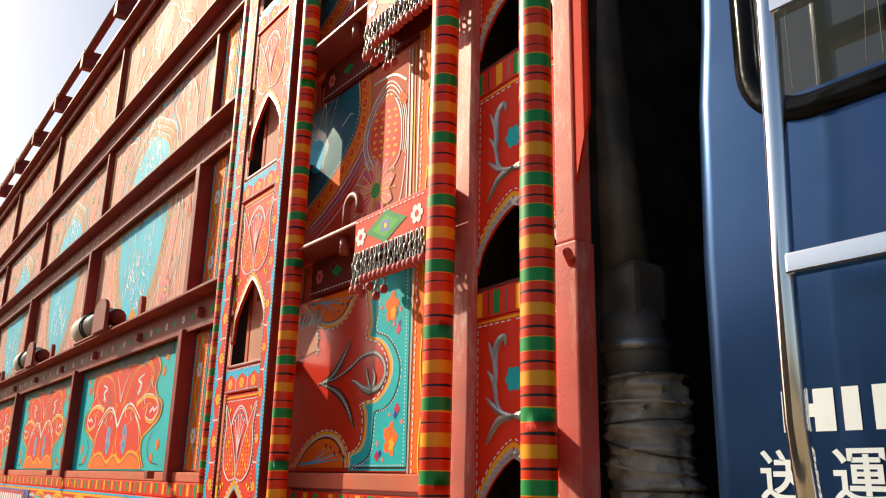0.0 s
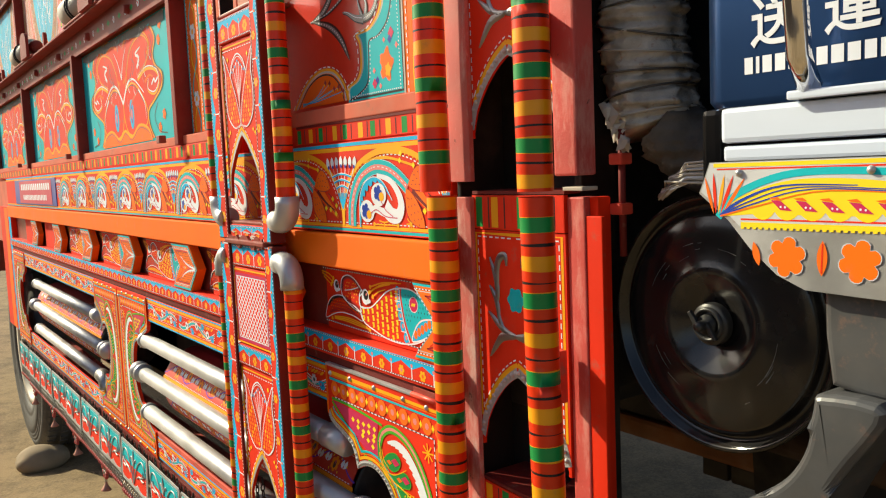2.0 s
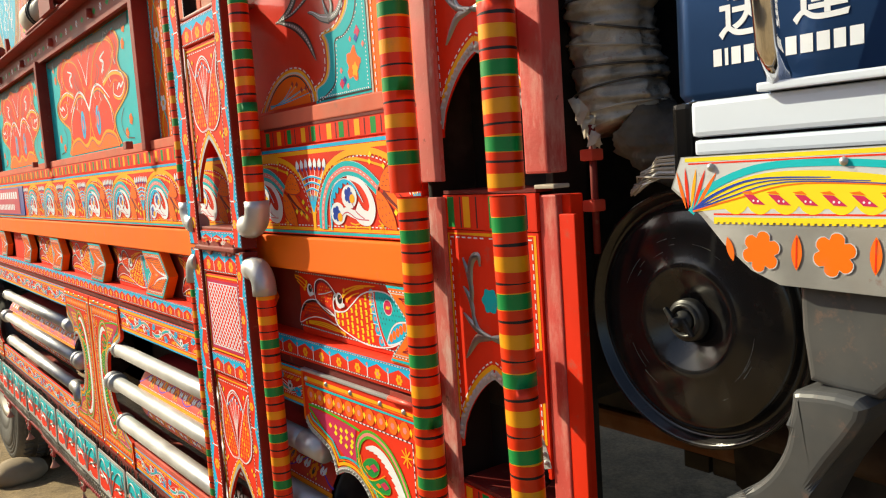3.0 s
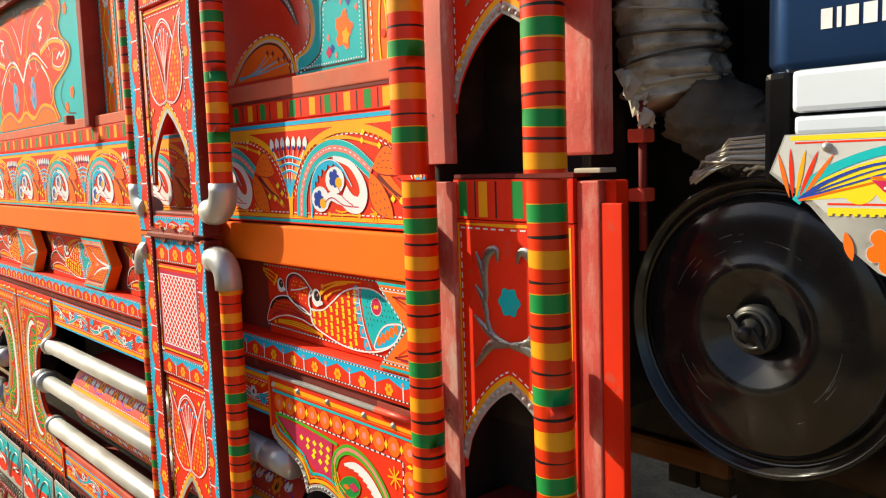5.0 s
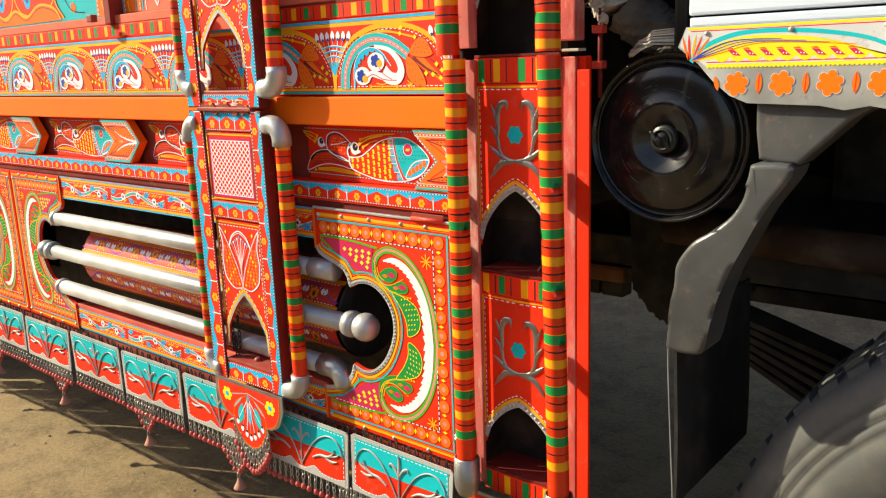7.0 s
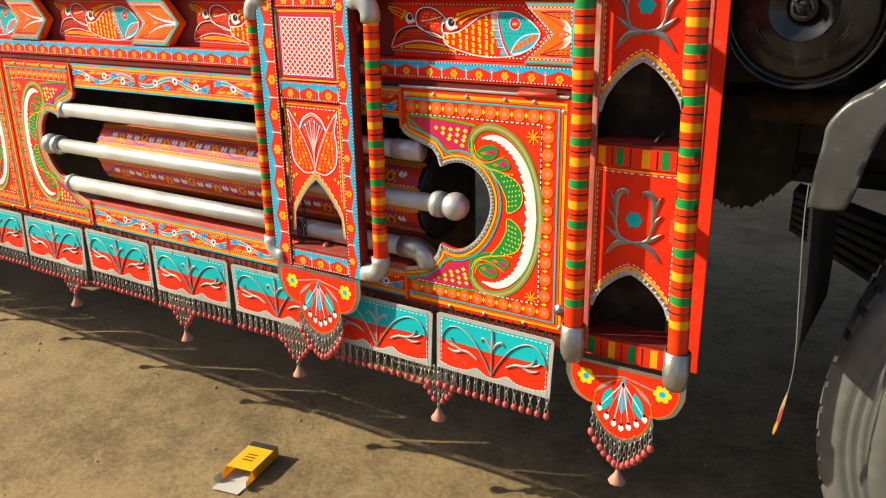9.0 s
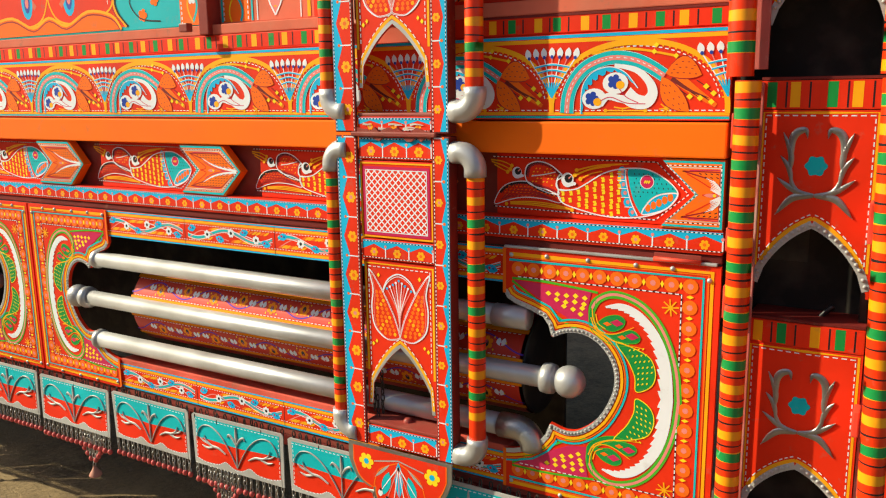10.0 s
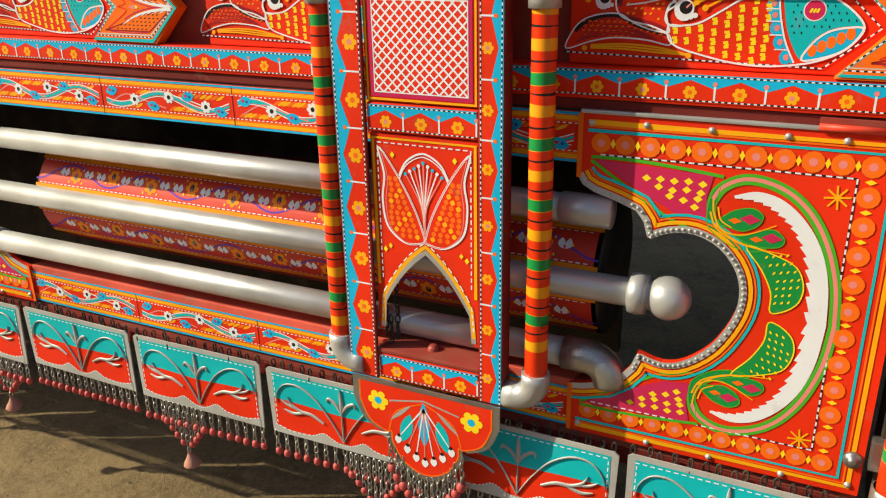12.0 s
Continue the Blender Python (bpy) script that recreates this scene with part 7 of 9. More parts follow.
def bud_panel(x0, x1):
    """Teal panel with a large red bud."""
    pn = box("bud_panel", x0, x1, 0.662, 0.671, 1.362, 1.668, TEAL, body, "teal panel with a large embossed red bud motif")
    b = Brush(0.6615)
    w, h = x1 - x0 - 0.20, 0.306
    X = lambda u: x0 + 0.07 + u * w
    Z = lambda v: 1.362 + v * h
    L = lambda s: [(X(u), Z(v)) for u, v in s]
    half = [(0.16, 0.03), (0.20, 0.14), (0.20, 0.26), (0.12, 0.34), (0.05, 0.42), (0.04, 0.52), (0.10, 0.60), (0.12, 0.70), (0.09, 0.82), (0.16, 0.95), (0.34, 0.985), (0.46, 0.93), (0.50, 0.97)]
    out = half + [(1 - u, v) for u, v in half[-2::-1]]
    o = smooth_line(L(out), 4)
    b.fill(o, RED, 1)
    b.stroke([(X(0.5) + (x - X(0.5)) * 1.025, z) for x, z in o], 0.005, BLACK, 2)
    b.stroke(o, 0.0055, YELLOW, 3)
    b.stroke([(X(0.5) + (x - X(0.5)) * 0.965, Z(0.5) + (z - Z(0.5)) * 0.965) for x, z in o], 0.0022, CRIMSON, 3)
    for s in (1, -1):
        S = lambda q, s=s: [(0.5 + s * (u - 0.5), v) for u, v in q]
        pet = smooth_line(L(S([(0.50, 0.36), (0.44, 0.50), (0.36, 0.53), (0.27, 0.42), (0.21, 0.26), (0.24, 0.14), (0.38, 0.08), (0.47, 0.14)])), 5, True)
        b.fill(pet, RED, 4)
        b.stroke(pet, 0.0045, YELLOW, 5, closed=True)
        b.stroke([(x + s * 0.006, z - 0.005) for x, z in pet[:22]], 0.0022, BLACK, 5)
        b.stroke(smooth_line(L(S([(0.50, 0.38), (0.43, 0.54), (0.35, 0.56), (0.24, 0.42)])), 5), 0.010, WHITE, 6, 0.003)
        b.disc(X(0.5 + s * 0.10), Z(0.27), 0.022, CYAN, 6, 14, 0.040)
        b.disc(X(0.5 + s * 0.10), Z(0.27), 0.012, BLUE, 7, 12, 0.026)
        b.disc(X(0.5 + s * 0.10), Z(0.27), 0.007, PINK, 8, 10, 0.014)
        curl = smooth_line(L(S([(0.30, 0.54), (0.20, 0.60), (0.10, 0.56), (0.07, 0.46), (0.12, 0.38), (0.19, 0.42), (0.18, 0.50)])), 5)
        b.stroke(curl, 0.008, YELLOW, 4, 0.004)
        b.stroke([(x, z + 0.006) for x, z in curl], 0.003, WHITE, 5)
        b.stroke(smooth_line(L(S([(0.08, 0.50), (0.11, 0.47), (0.12, 0.50), (0.15, 0.46)])), 4), 0.006, WHITE, 5)
        for q, mt, ww, w1 in (([(0.50, 0.60), (0.47, 0.74), (0.42, 0.86)], WHITE, 0.006, 0.002), ([(0.40, 0.56), (0.36, 0.66), (0.33, 0.80)], BLACK, 0.003, 0.001), ([(0.30, 0.46), (0.24, 0.34), (0.23, 0.20)], WHITE, 0.007, 0.001),
                              ([(0.16, 0.66), (0.12, 0.74), (0.14, 0.86)], BLACK, 0.003, 0.002), ([(0.18, 0.72), (0.15, 0.80), (0.20, 0.90), (0.28, 0.93)], YELLOW, 0.004, 0.003), ([(0.48, 0.56), (0.44, 0.62), (0.45, 0.70)], AMBER, 0.008, 0.002),
                              ([(0.12, 0.60), (0.07, 0.56), (0.045, 0.48), (0.06, 0.42)], BLACK, 0.003, 0.002), ([(0.22, 0.50), (0.17, 0.54), (0.13, 0.52)], AMBER, 0.009, 0.003), ([(0.44, 0.22), (0.38, 0.38), (0.32, 0.44)], FADED, 0.014, 0.004)):
            b.stroke(smooth_line(L(S(q)), 5), ww, mt, 6, w1)
        top = smooth_line(L(S([(0.46, 0.52), (0.42, 0.70), (0.36, 0.84), (0.24, 0.90), (0.16, 0.80), (0.20, 0.66), (0.30, 0.58)])), 5)
        b.stroke(top, 0.009, FADED, 4, 0.006)
        b.stroke([(x + 0.004, z - 0.003) for x, z in top], 0.003, YELLOW, 5)
        b.stroke(smooth_line(L(S([(0.30, 0.64), (0.27, 0.72), (0.31, 0.76), (0.25, 0.80)])), 4), 0.011, WHITE, 5, 0.004)
        b.stroke(smooth_line(L(S([(0.36, 0.60), (0.33, 0.68), (0.36, 0.74)])), 4), 0.006, CRIMSON, 5, 0.003)
        b.stroke(smooth_line(L(S([(0.20, 0.96), (0.30, 0.90), (0.40, 0.93), (0.46, 0.88)])), 4), 0.010, AMBER, 5)
        for u, v in ((0.04, 0.20), (0.05, 0.78), (0.09, 0.10), (0.03, 0.90)):
            b.flower(X(0.5 + s * (u - 0.5)), Z(v), 0.014, 5, AMBER, None, 3)
        b.stroke(smooth_line(L(S([(0.02, 0.05), (0.10, 0.08), (0.14, 0.20), (0.10, 0.30)])), 4), 0.003, BLACK, 3)
    base = smooth_line(L([(0.18, 0.015), (0.22, 0.12), (0.32, 0.16), (0.42, 0.07), (0.50, 0.14), (0.58, 0.07), (0.68, 0.16), (0.78, 0.12), (0.82, 0.015)]), 4)
    b.fill(base, AMBER, 7)
    b.stroke(base, 0.006, YELLOW, 8)
    b.stroke([(x, z - 0.008) for x, z in base], 0.003, CRIMSON, 8)
    rnd = random.Random(int(-x0 * 100))
    wear = [(X(-0.06), Z(0.985))] + [(X(-0.06 + 0.09 * j), Z(0.965 - 0.05 * abs(math.sin(j * 1.9)) - rnd.uniform(0, 0.05))) for j in range(13)] + [(X(1.02), Z(0.985))]
    b.fill(wear, STREAK, 9)
    for j in range(26):
        x = X(rnd.uniform(-0.05, 1.0))
        b.stroke([(x, Z(rnd.uniform(0.90, 0.98))), (x + rnd.uniform(-0.03, 0.03), Z(rnd.uniform(0.84, 0.94)))], 0.004, (BLACK, GREYCARD, TEAL)[j % 3], 10, 0.001)
    for s in (1, -1):
        for j in range(15):
            u, v = 0.14 + 0.022 * j, 0.66 - 0.018 * j + 0.10 * math.sin(j * 1.3)
            p = [(0.5 + s * (u - 0.5), v), (0.5 + s * (u - 0.485), v + 0.05), (0.5 + s * (u - 0.495), v + 0.11)]
            b.stroke(smooth_line(L(p), 4), 0.0034, (WHITE, PINK, CRIMSON)[j % 3], 8, 0.001)
    # vine strip beside the panel
    b.rect(x1 - 0.085, x1 - 0.012, 1.364, 1.666, AMBER, 2)
    c = x1 - 0.048
    b.stroke([(c + 0.014 * math.sin(k * 0.32), 1.37 + 0.29 * k / 40) for k in range(41)], 0.006, TEAL, 3)
    b.stroke([(c - 0.014 * math.sin(k * 0.32), 1.37 + 0.29 * k / 40) for k in range(41)], 0.004, YELLOW, 3)
    for q in (1, -1):
        b.stroke(smooth_line([(c, 1.50), (c + q * 0.018, 1.545), (c + q * 0.024, 1.60), (c + q * 0.016, 1.645), (c, 1.655)], 5), 0.003, WHITE, 4)
    b.disc(c, 1.605, 0.010, WHITE, 4, 9, 0.028)
    b.flower(c, 1.42, 0.014, 6, WHITE, YELLOW, 4)
    b.dashes([(x1 - 0.08, 1.366), (x1 - 0.08, 1.664)], 0.003, WHITE, 4)
    b.build("painted_bud", pn)


def scallop(cx, cz, hw, up, dn, k=1.0, n=56):
    """Outline of the tall medallion: a lobed dome above, drawn in to a point below."""
    pts = []
    for i in range(n):
        a = 2 * math.pi * i / n
        s, c = math.sin(a), math.cos(a)
        if c >= 0:
            r = 1 + 0.025 * math.cos(8 * a)
            pts.append((cx + hw * k * r * s, cz + up * k * r * c))
        else:
            pts.append((cx + hw * k * math.copysign(abs(s) ** 1.3, s), cz + dn * k * c))
    return pts


def hatch_leaf(b, p, q, w, bend, layer=2, mat=None):
    """A long leaf outlined in white and filled with rows of short dashes."""
    b.leaf(p, q, w, mat or PINK, layer, bend, 12)
    p, q = Vector(p), Vector(q)
    d = q - p
    n = Vector((-d.y, d.x)).normalized()
    for s in (1, -1):
        rim = [p + d * t + n * (bend * math.sin(math.pi * t) + s * w * 0.5 * math.sin(math.pi * t) ** 0.8) for t in [k / 14 for k in range(15)]]
        b.stroke(rim, 0.0036, WHITE, layer + 2)
    rows = max(4, int(d.length / 0.016))
    for i in range(1, rows):
        t = i / rows
        c = p + d * t + n * bend * math.sin(math.pi * t)
        h = w * 0.40 * math.sin(math.pi * t) ** 0.8
        m = max(1, int(2 * h / 0.011))
        for j in range(m):
            o = c + n * (h * (2 * (j + 0.5) / m - 1))
            b.stroke([o - n * 0.0032, o + n * 0.0032], 0.0030, YELLOW if (i + j) % 3 else AMBER, layer + 1)


def twist_strip(b, x, z0, z1, w, ground_mat=None):
    """An orange strip with twisted teal and yellow stems and white flowers."""
    b.rect(x - w / 2, x + w / 2, z0, z1, ground_mat or AMBER, 2)
    n = 40
    for s, mt, ww in ((1, TEAL, 0.006), (-1, LEMON, 0.0036)):
        b.stroke([(x + s * w * 0.24 * math.sin((z0 + (z1 - z0) * k / n) * 42), z0 + (z1 - z0) * k / n) for k in range(n + 1)], ww, mt, 3)
    for e in (-1, 1):
        b.dashes([(x + e * w * 0.44, z0 + 0.003), (x + e * w * 0.44, z1 - 0.003)], 0.0026, WHITE, 4)
    for t in (0.24, 0.72):
        b.flower(x, z0 + (z1 - z0) * t, w * 0.24, 6, WHITE, YELLOW, 4)


def fan_panel(x0, x1, z0, z1, row, seed):
    """Sun-faded panel: parts of a tall pale blue medallion, hatched leaves, flowers and looping lines."""
    pn = box("medallion_panel", x0, x1, 0.664, 0.671, z0, z1, BLEACHED, body, ("sun-faded red panel with the foot of a pale blue medallion", "sun-faded red panel with the dome of a pale blue medallion", "sun-faded red panel with white scrollwork and teal leaves")[row])
    b = Brush(0.6635)
    rnd = random.Random(seed)
    w, h, c = x1 - x0, z1 - z0, (x0 + x1) / 2 - 0.03
    inside = lambda pts: [(min(max(x, x0 + 0.004), x1 - 0.004), min(max(z, z0 + 0.004), z1 - 0.004)) for x, z in pts]
    line = lambda pts, ww, mt, ly=3, w1=None: b.stroke(inside(smooth_line(pts, 5)), ww, mt, ly, w1)
    Z = lambda v: z0 + v * h
    twist_strip(b, x1 - 0.055, z0 + 0.003, z1 - 0.003, 0.075, PALEPINK)
    b.stroke([(x1 - 0.100, z0 + 0.003), (x1 - 0.100, z1 - 0.003)], 0.004, TEAL, 3)
    b.stroke([(x0 + 0.020, z0 + 0.003), (x0 + 0.020, z1 - 0.003)], 0.014, PALETAN, 2)
    b.dashes([(x0 + 0.034, z0 + 0.003), (x0 + 0.034, z1 - 0.003)], 0.003, YELLOW, 3)
    if row < 2:
        o = scallop(c, 2.085, 0.215, 0.245, 0.315)
        for k, mt, ly in ((1.36, PALEPINK, 1), (1.30, BLEACHED, 2), (1.06, PALEBLUE, 4)):
            b.fill(inside([(c + (x - c) * k, 2.085 + (z - 2.085) * (1 + (k - 1) * 0.75)) for x, z in o]), mt, ly)
        for k, ww, mt in ((1.36, 0.004, WHITE), (1.28, 0.006, PALETAN), (1.06, 0.008, PALETAN)):
            ring = inside([(c + (x - c) * k, 2.085 + (z - 2.085) * (1 + (k - 1) * 0.75)) for x, z in o])
            b.stroke(ring, ww, mt, 5, closed=True)
        for k in (1.12, 1.17, 1.22):
            ring = [(c + (x - c) * k, 2.085 + (z - 2.085) * (1 + (k - 1) * 0.75)) for x, z in o]
            for p, q in zip(ring, ring[1:]):
                if z0 + 0.01 < p[1] < z1 - 0.01:
                    b.stroke([p, ((p[0] * 2 + q[0]) / 3, (p[1] * 2 + q[1]) / 3)], 0.0050, PALETAN if k != 1.17 else LEMON, 5)
        for j in range(7):
            k = 1.09 + 0.035 * j
            b.stroke(inside([(c + (x - c) * k, 2.085 + (z - 2.085) * (1 + (k - 1) * 0.75)) for x, z in o]), 0.0022, (PALETAN, WHITE, FADED, PALETAN, CREAM, FADED, PALETAN)[j], 5, closed=True)
        # fine flowing brush lines over the medallion and beside it
        for j in range(64):
            u = rnd.uniform(-0.9, 0.9)
            x, z = c + 0.150 * u, Z(rnd.uniform(0.10 + 0.25 * abs(u), 0.92 - 0.15 * abs(u)))
            e = rnd.uniform(0.020, 0.055)
            line([(x, z), (x + 0.004 * math.sin(j), z + e * 0.5), (x + rnd.uniform(-0.010, 0.010), z + e)], 0.0044, (WHITE, TEAL, WHITE, NIGHT, CREAM)[j % 5], 5, 0.001)
        for j in range(70):
            s = rnd.choice((-1, 1))
            x, z = c + s * rnd.uniform(0.225, 0.40), Z(rnd.uniform(0.04, 0.80))
            e = rnd.uniform(0.03, 0.075)
            line([(x, z), (x + s * 0.007 * math.sin(j), z + e * 0.5), (x - s * 0.004, z + e)], 0.0020, (WHITE, FADED, CREAM, WHITE, PALETAN)[j % 5], 4, 0.0012)
        # golden cone at the foot
        if row == 0:
            b.fill([(c - 0.07, Z(0.02)), (c + 0.07, Z(0.02)), (c + 0.045, Z(0.10)), (c + 0.012, Z(0.19)), (c, Z(0.21)), (c - 0.012, Z(0.19)), (c - 0.045, Z(0.10))], YELLOW, 6)
            for j in range(14):
                b.disc(c + 0.05 * math.sin(j * 2.4) * (1 - j / 18), Z(0.03 + 0.011 * j), 0.005, RED if j % 2 else AMBER, 7, 6)
        # birds and twigs within the medallion
        for k in range(17):
            a, e = rnd.uniform(0, 6.28), rnd.uniform(0.15, 0.80)
            p = Vector((c + 0.165 * e * math.sin(a), Z(0.5) + h * 0.40 * e * math.cos(a)))
            if abs(p.x - c) > 0.15:
                continue
            t = rnd.uniform(-0.5, 0.5)
            q = p + Vector((rnd.uniform(-0.012, 0.03), 0.035 + 0.02 * t))
            line([p, (p + q) / 2 + Vector((0.012 * math.copysign(1, t), 0)), q], 0.0085, WHITE if k % 4 else NIGHT, 6, 0.002)
            line([p, p + Vector((0.016, -0.006))], 0.004, WHITE if k % 3 else NIGHT, 6, 0.0015)
        for s in (1, -1):
            if row == 0:
                hatch_leaf(b, (c + s * 0.235, Z(0.08)), (c + s * 0.325, Z(0.92)), 0.075, s * 0.015)
                for k in range(10):
                    a = 2 * math.pi * k / 10
                    fx, fz = c + s * 0.285, Z(0.22)
                    b.leaf((fx, fz), (fx + 0.042 * math.cos(a), fz + 0.042 * math.sin(a)), 0.016, PINK if k % 2 else MAGENTA, 5)
                b.disc(c + s * 0.285, Z(0.22), 0.012, GREEN, 6)
                b.disc(c + s * 0.285, Z(0.22), 0.006, LEMON, 7)
                line([(c + s * 0.20, Z(0.02)), (c + s * 0.30, Z(0.10)), (c + s * 0.37, Z(0.45)), (c + s * 0.34, Z(0.95))], 0.005, WHITE)
                line([(c + s * 0.06, Z(0.02)), (c + s * 0.14, Z(0.14)), (c + s * 0.20, Z(0.42)), (c + s * 0.25, Z(0.97))], 0.0036, TEAL)
            else:
                hatch_leaf(b, (c + s * 0.345, Z(0.05)), (c + s * 0.30, Z(0.95)), 0.085, s * -0.02)
                line([(c + s * 0.25, Z(0.04)), (c + s * 0.25, Z(0.4)), (c + s * 0.16, Z(0.80)), (c + s * 0.28, Z(0.95))], 0.006, CYAN)
                line([(c + s * 0.27, Z(0.04)), (c + s * 0.27, Z(0.4)), (c + s * 0.19, Z(0.78)), (c + s * 0.30, Z(0.90))], 0.0036, WHITE)
                line([(c + s * 0.05, Z(0.96)), (c + s * 0.12, Z(0.90)), (c + s * 0.20, Z(0.97))], 0.008, TEAL)
                b.flower(c + s * 0.31, Z(0.62), 0.018, 7, GREEN, PINK, 6)
            line([(c + s * 0.40, Z(0.03)), (c + s * 0.385, Z(0.5)), (c + s * 0.40, Z(0.97))], 0.0036, WHITE)
    else:
        for s in (1, -1):
            line([(c, Z(0.90)), (c + s * 0.10, Z(0.78)), (c + s * 0.16, Z(0.55)), (c + s * 0.26, Z(0.40)), (c + s * 0.30, Z(0.05))], 0.009, AMBER)
            line([(c, Z(0.84)), (c + s * 0.08, Z(0.72)), (c + s * 0.14, Z(0.50)), (c + s * 0.24, Z(0.34)), (c + s * 0.28, Z(0.05))], 0.0045, WHITE, 4)
            line([(c + s * 0.20, Z(0.95)), (c + s * 0.30, Z(0.75)), (c + s * 0.36, Z(0.40)), (c + s * 0.40, Z(0.05))], 0.0045, WHITE)
            line([(c + s * 0.24, Z(0.95)), (c + s * 0.33, Z(0.72)), (c + s * 0.39, Z(0.40))], 0.0045, YELLOW)
            for k in range(7):
                x, z = c + s * rnd.uniform(0.02, 0.13), Z(0.12 + 0.08 * k)
                line([(x, z), (x + s * 0.020, z + 0.014), (x + s * 0.008, z + 0.034), (x + s * 0.03, z + 0.045)], 0.0075, WHITE, 5, 0.003)
            for u, v in ((0.19, 0.20), (0.25, 0.62), (0.35, 0.86)):
                b.leaf((c + s * u, Z(v)), (c + s * (u + 0.03), Z(v + 0.16)), 0.026, TEAL if u < 0.3 else LEMON, 4, 0.006)
    for j in range(46):
        x, z, e = rnd.uniform(x0 + 0.02, x1 - 0.12), Z(rnd.uniform(0.05, 0.9)), rnd.uniform(0.004, 0.016)
        b.fill(inside([(x + e * (1 + 0.5 * math.sin(3 * t + j)) * math.cos(t), z + 1.8 * e * (1 + 0.5 * math.cos(2 * t + j)) * math.sin(t)) for t in [2 * math.pi * q / 9 for q in range(9)]]), (PALEPINK, BLEACHED, FADED, PALEPINK)[j % 4], 2)
    for j in range(34):
        x = rnd.uniform(x0 + 0.02, x1 - 0.02)
        line([(x, Z(1.0)), (x + rnd.uniform(-0.004, 0.004), Z(rnd.uniform(0.93, 0.97))), (x + rnd.uniform(-0.006, 0.006), Z(rnd.uniform(0.80, 0.93)))], rnd.uniform(0.003, 0.012), (WORN, GREYCARD, STREAK, MAROON)[j % 4], 7, 0.001)
    b.build("painted_medallion", pn)


for i, (xr, xl) in enumerate(zip(UP[:4], UP[1:])):
    bud_panel(xl + 0.014, xr - 0.014)
    fan_panel(xl + 0.014, xr - 0.014, 1.745, 2.083, 0, i)
    fan_panel(xl + 0.010, xr - 0.010, 2.152, 2.443, 1, i + 7)
    fan_panel(xl + 0.010, xr - 0.010, 2.502, 2.862, 2, i + 15)
for z0, z1 in ((1.362, 1.668), (1.745, 2.083), (2.152, 2.443), (2.502, 2.862)):
    sp = box("end_panel", UP[0] + 0.014, -1.565, 0.664, 0.671, z0, z1, FADED, body, "narrow faded red panel with painted strips")
    b = Brush(0.6635)
    twist_strip(b, UP[0] + 0.060, z0 + 0.003, z1 - 0.003, 0.075)
    hatch_leaf(b, (UP[0] + 0.165, z0 + 0.01), (UP[0] + 0.175, z1 - 0.01), 0.085, 0.0)
    for x, mt, ww in ((UP[0] + 0.022, TEAL, 0.006), (UP[0] + 0.104, TEAL, 0.005), (UP[0] + 0.118, WHITE, 0.003), (UP[0] + 0.230, WHITE, 0.003), (UP[0] + 0.250, YELLOW, 0.008), (UP[0] + 0.272, RED, 0.02)):
        b.stroke([(x, z0 + 0.003), (x, z1 - 0.003)], ww, mt, 3)
    b.build("strip_pattern", sp)

# top rim with its rail and brackets
box("top_rim", -7.4, -1.562, 0.640, 0.671, 2.905, 2.985, CREAM, body, "dusty pale painted top rim")
b = Brush(0.6395)
for k in range(40):
    x = -1.6 - 0.14 * k
    b.rect(x - 0.10, x - 0.02, 2.915, 2.972, (TEAL, AMBER, WHITE)[k % 3], 1)
b.build("block_pattern", body)
tube_part("top_rail", [(-7.4, 0.615, 3.05), (-1.56, 0.615, 3.05)], 0.016, RAILRED, body, "", 12)
for k in range(10):
    box("rail_bracket", -1.9 - 0.52 * k - 0.02, -1.9 - 0.52 * k + 0.02, 0.600, 0.672, 2.99, 3.07, RAILRED, body)

# cable rollers on the long rail
for x in (-2.48, -3.51, -4.54):
    rl = thing("rope_roller", "pale wooden roller behind a rounded dark red bracket", "roller", "rope rollers")
    lathe("roller", [(0.0, -0.36), (0.040, -0.36), (0.044, -0.350), (0.044, -0.25), (0.041, -0.245), (0.036, -0.23), (0.034, -0.06), (0.0, -0.06)], (x, 0.630, 1.793), "x", CREAM, rl, "", 24)
    lathe("spindle", [(0.0, -0.06), (0.026, -0.06), (0.026, 0.02), (0.022, 0.035), (0.0, 0.035)], (x, 0.630, 1.786), "x", RAILRED, rl, "", 20)
    for d in (-0.240, -0.215):
        lathe("groove_ring", [(0.0405, -0.002), (0.0455, -0.002), (0.0455, 0.002), (0.0405, 0.002)], (x + d, 0.630, 1.793), "x", BLACK, rl, "", 24)
    cheek = [(-0.066, 0.0), (0.066, 0.0), (0.066, 0.060)] + [(0.066 * math.cos(a), 0.060 + 0.034 * math.sin(a)) for a in [math.pi * k / 12 for k in range(1, 12)]] + [(-0.066, 0.060)]
    plate("cheek", [(x + dx, 1.7425 + dz) for dx, dz in cheek], 0.586, 0.596, RAILRED, rl, "rounded dark red bracket plate")
    box("bracket_foot", x - 0.34, x + 0.10, 0.5965, 0.66, 1.7425, 1.7485, RAILRED, rl)
for x in (-2.145, -3.20, -4.25):
    fl = thing("pivot_lug", "dark red rounded lug standing on the rail", "lug", "pivot lugs")
    plate("lug", [(x + dx, 1.7425 + dz) for dx, dz in ((-0.012, 0), (0.012, 0), (0.013, 0.035), (0.009, 0.046), (0.0, 0.051), (-0.009, 0.046), (-0.013, 0.035))], 0.604, 0.616, RAILRED, fl)
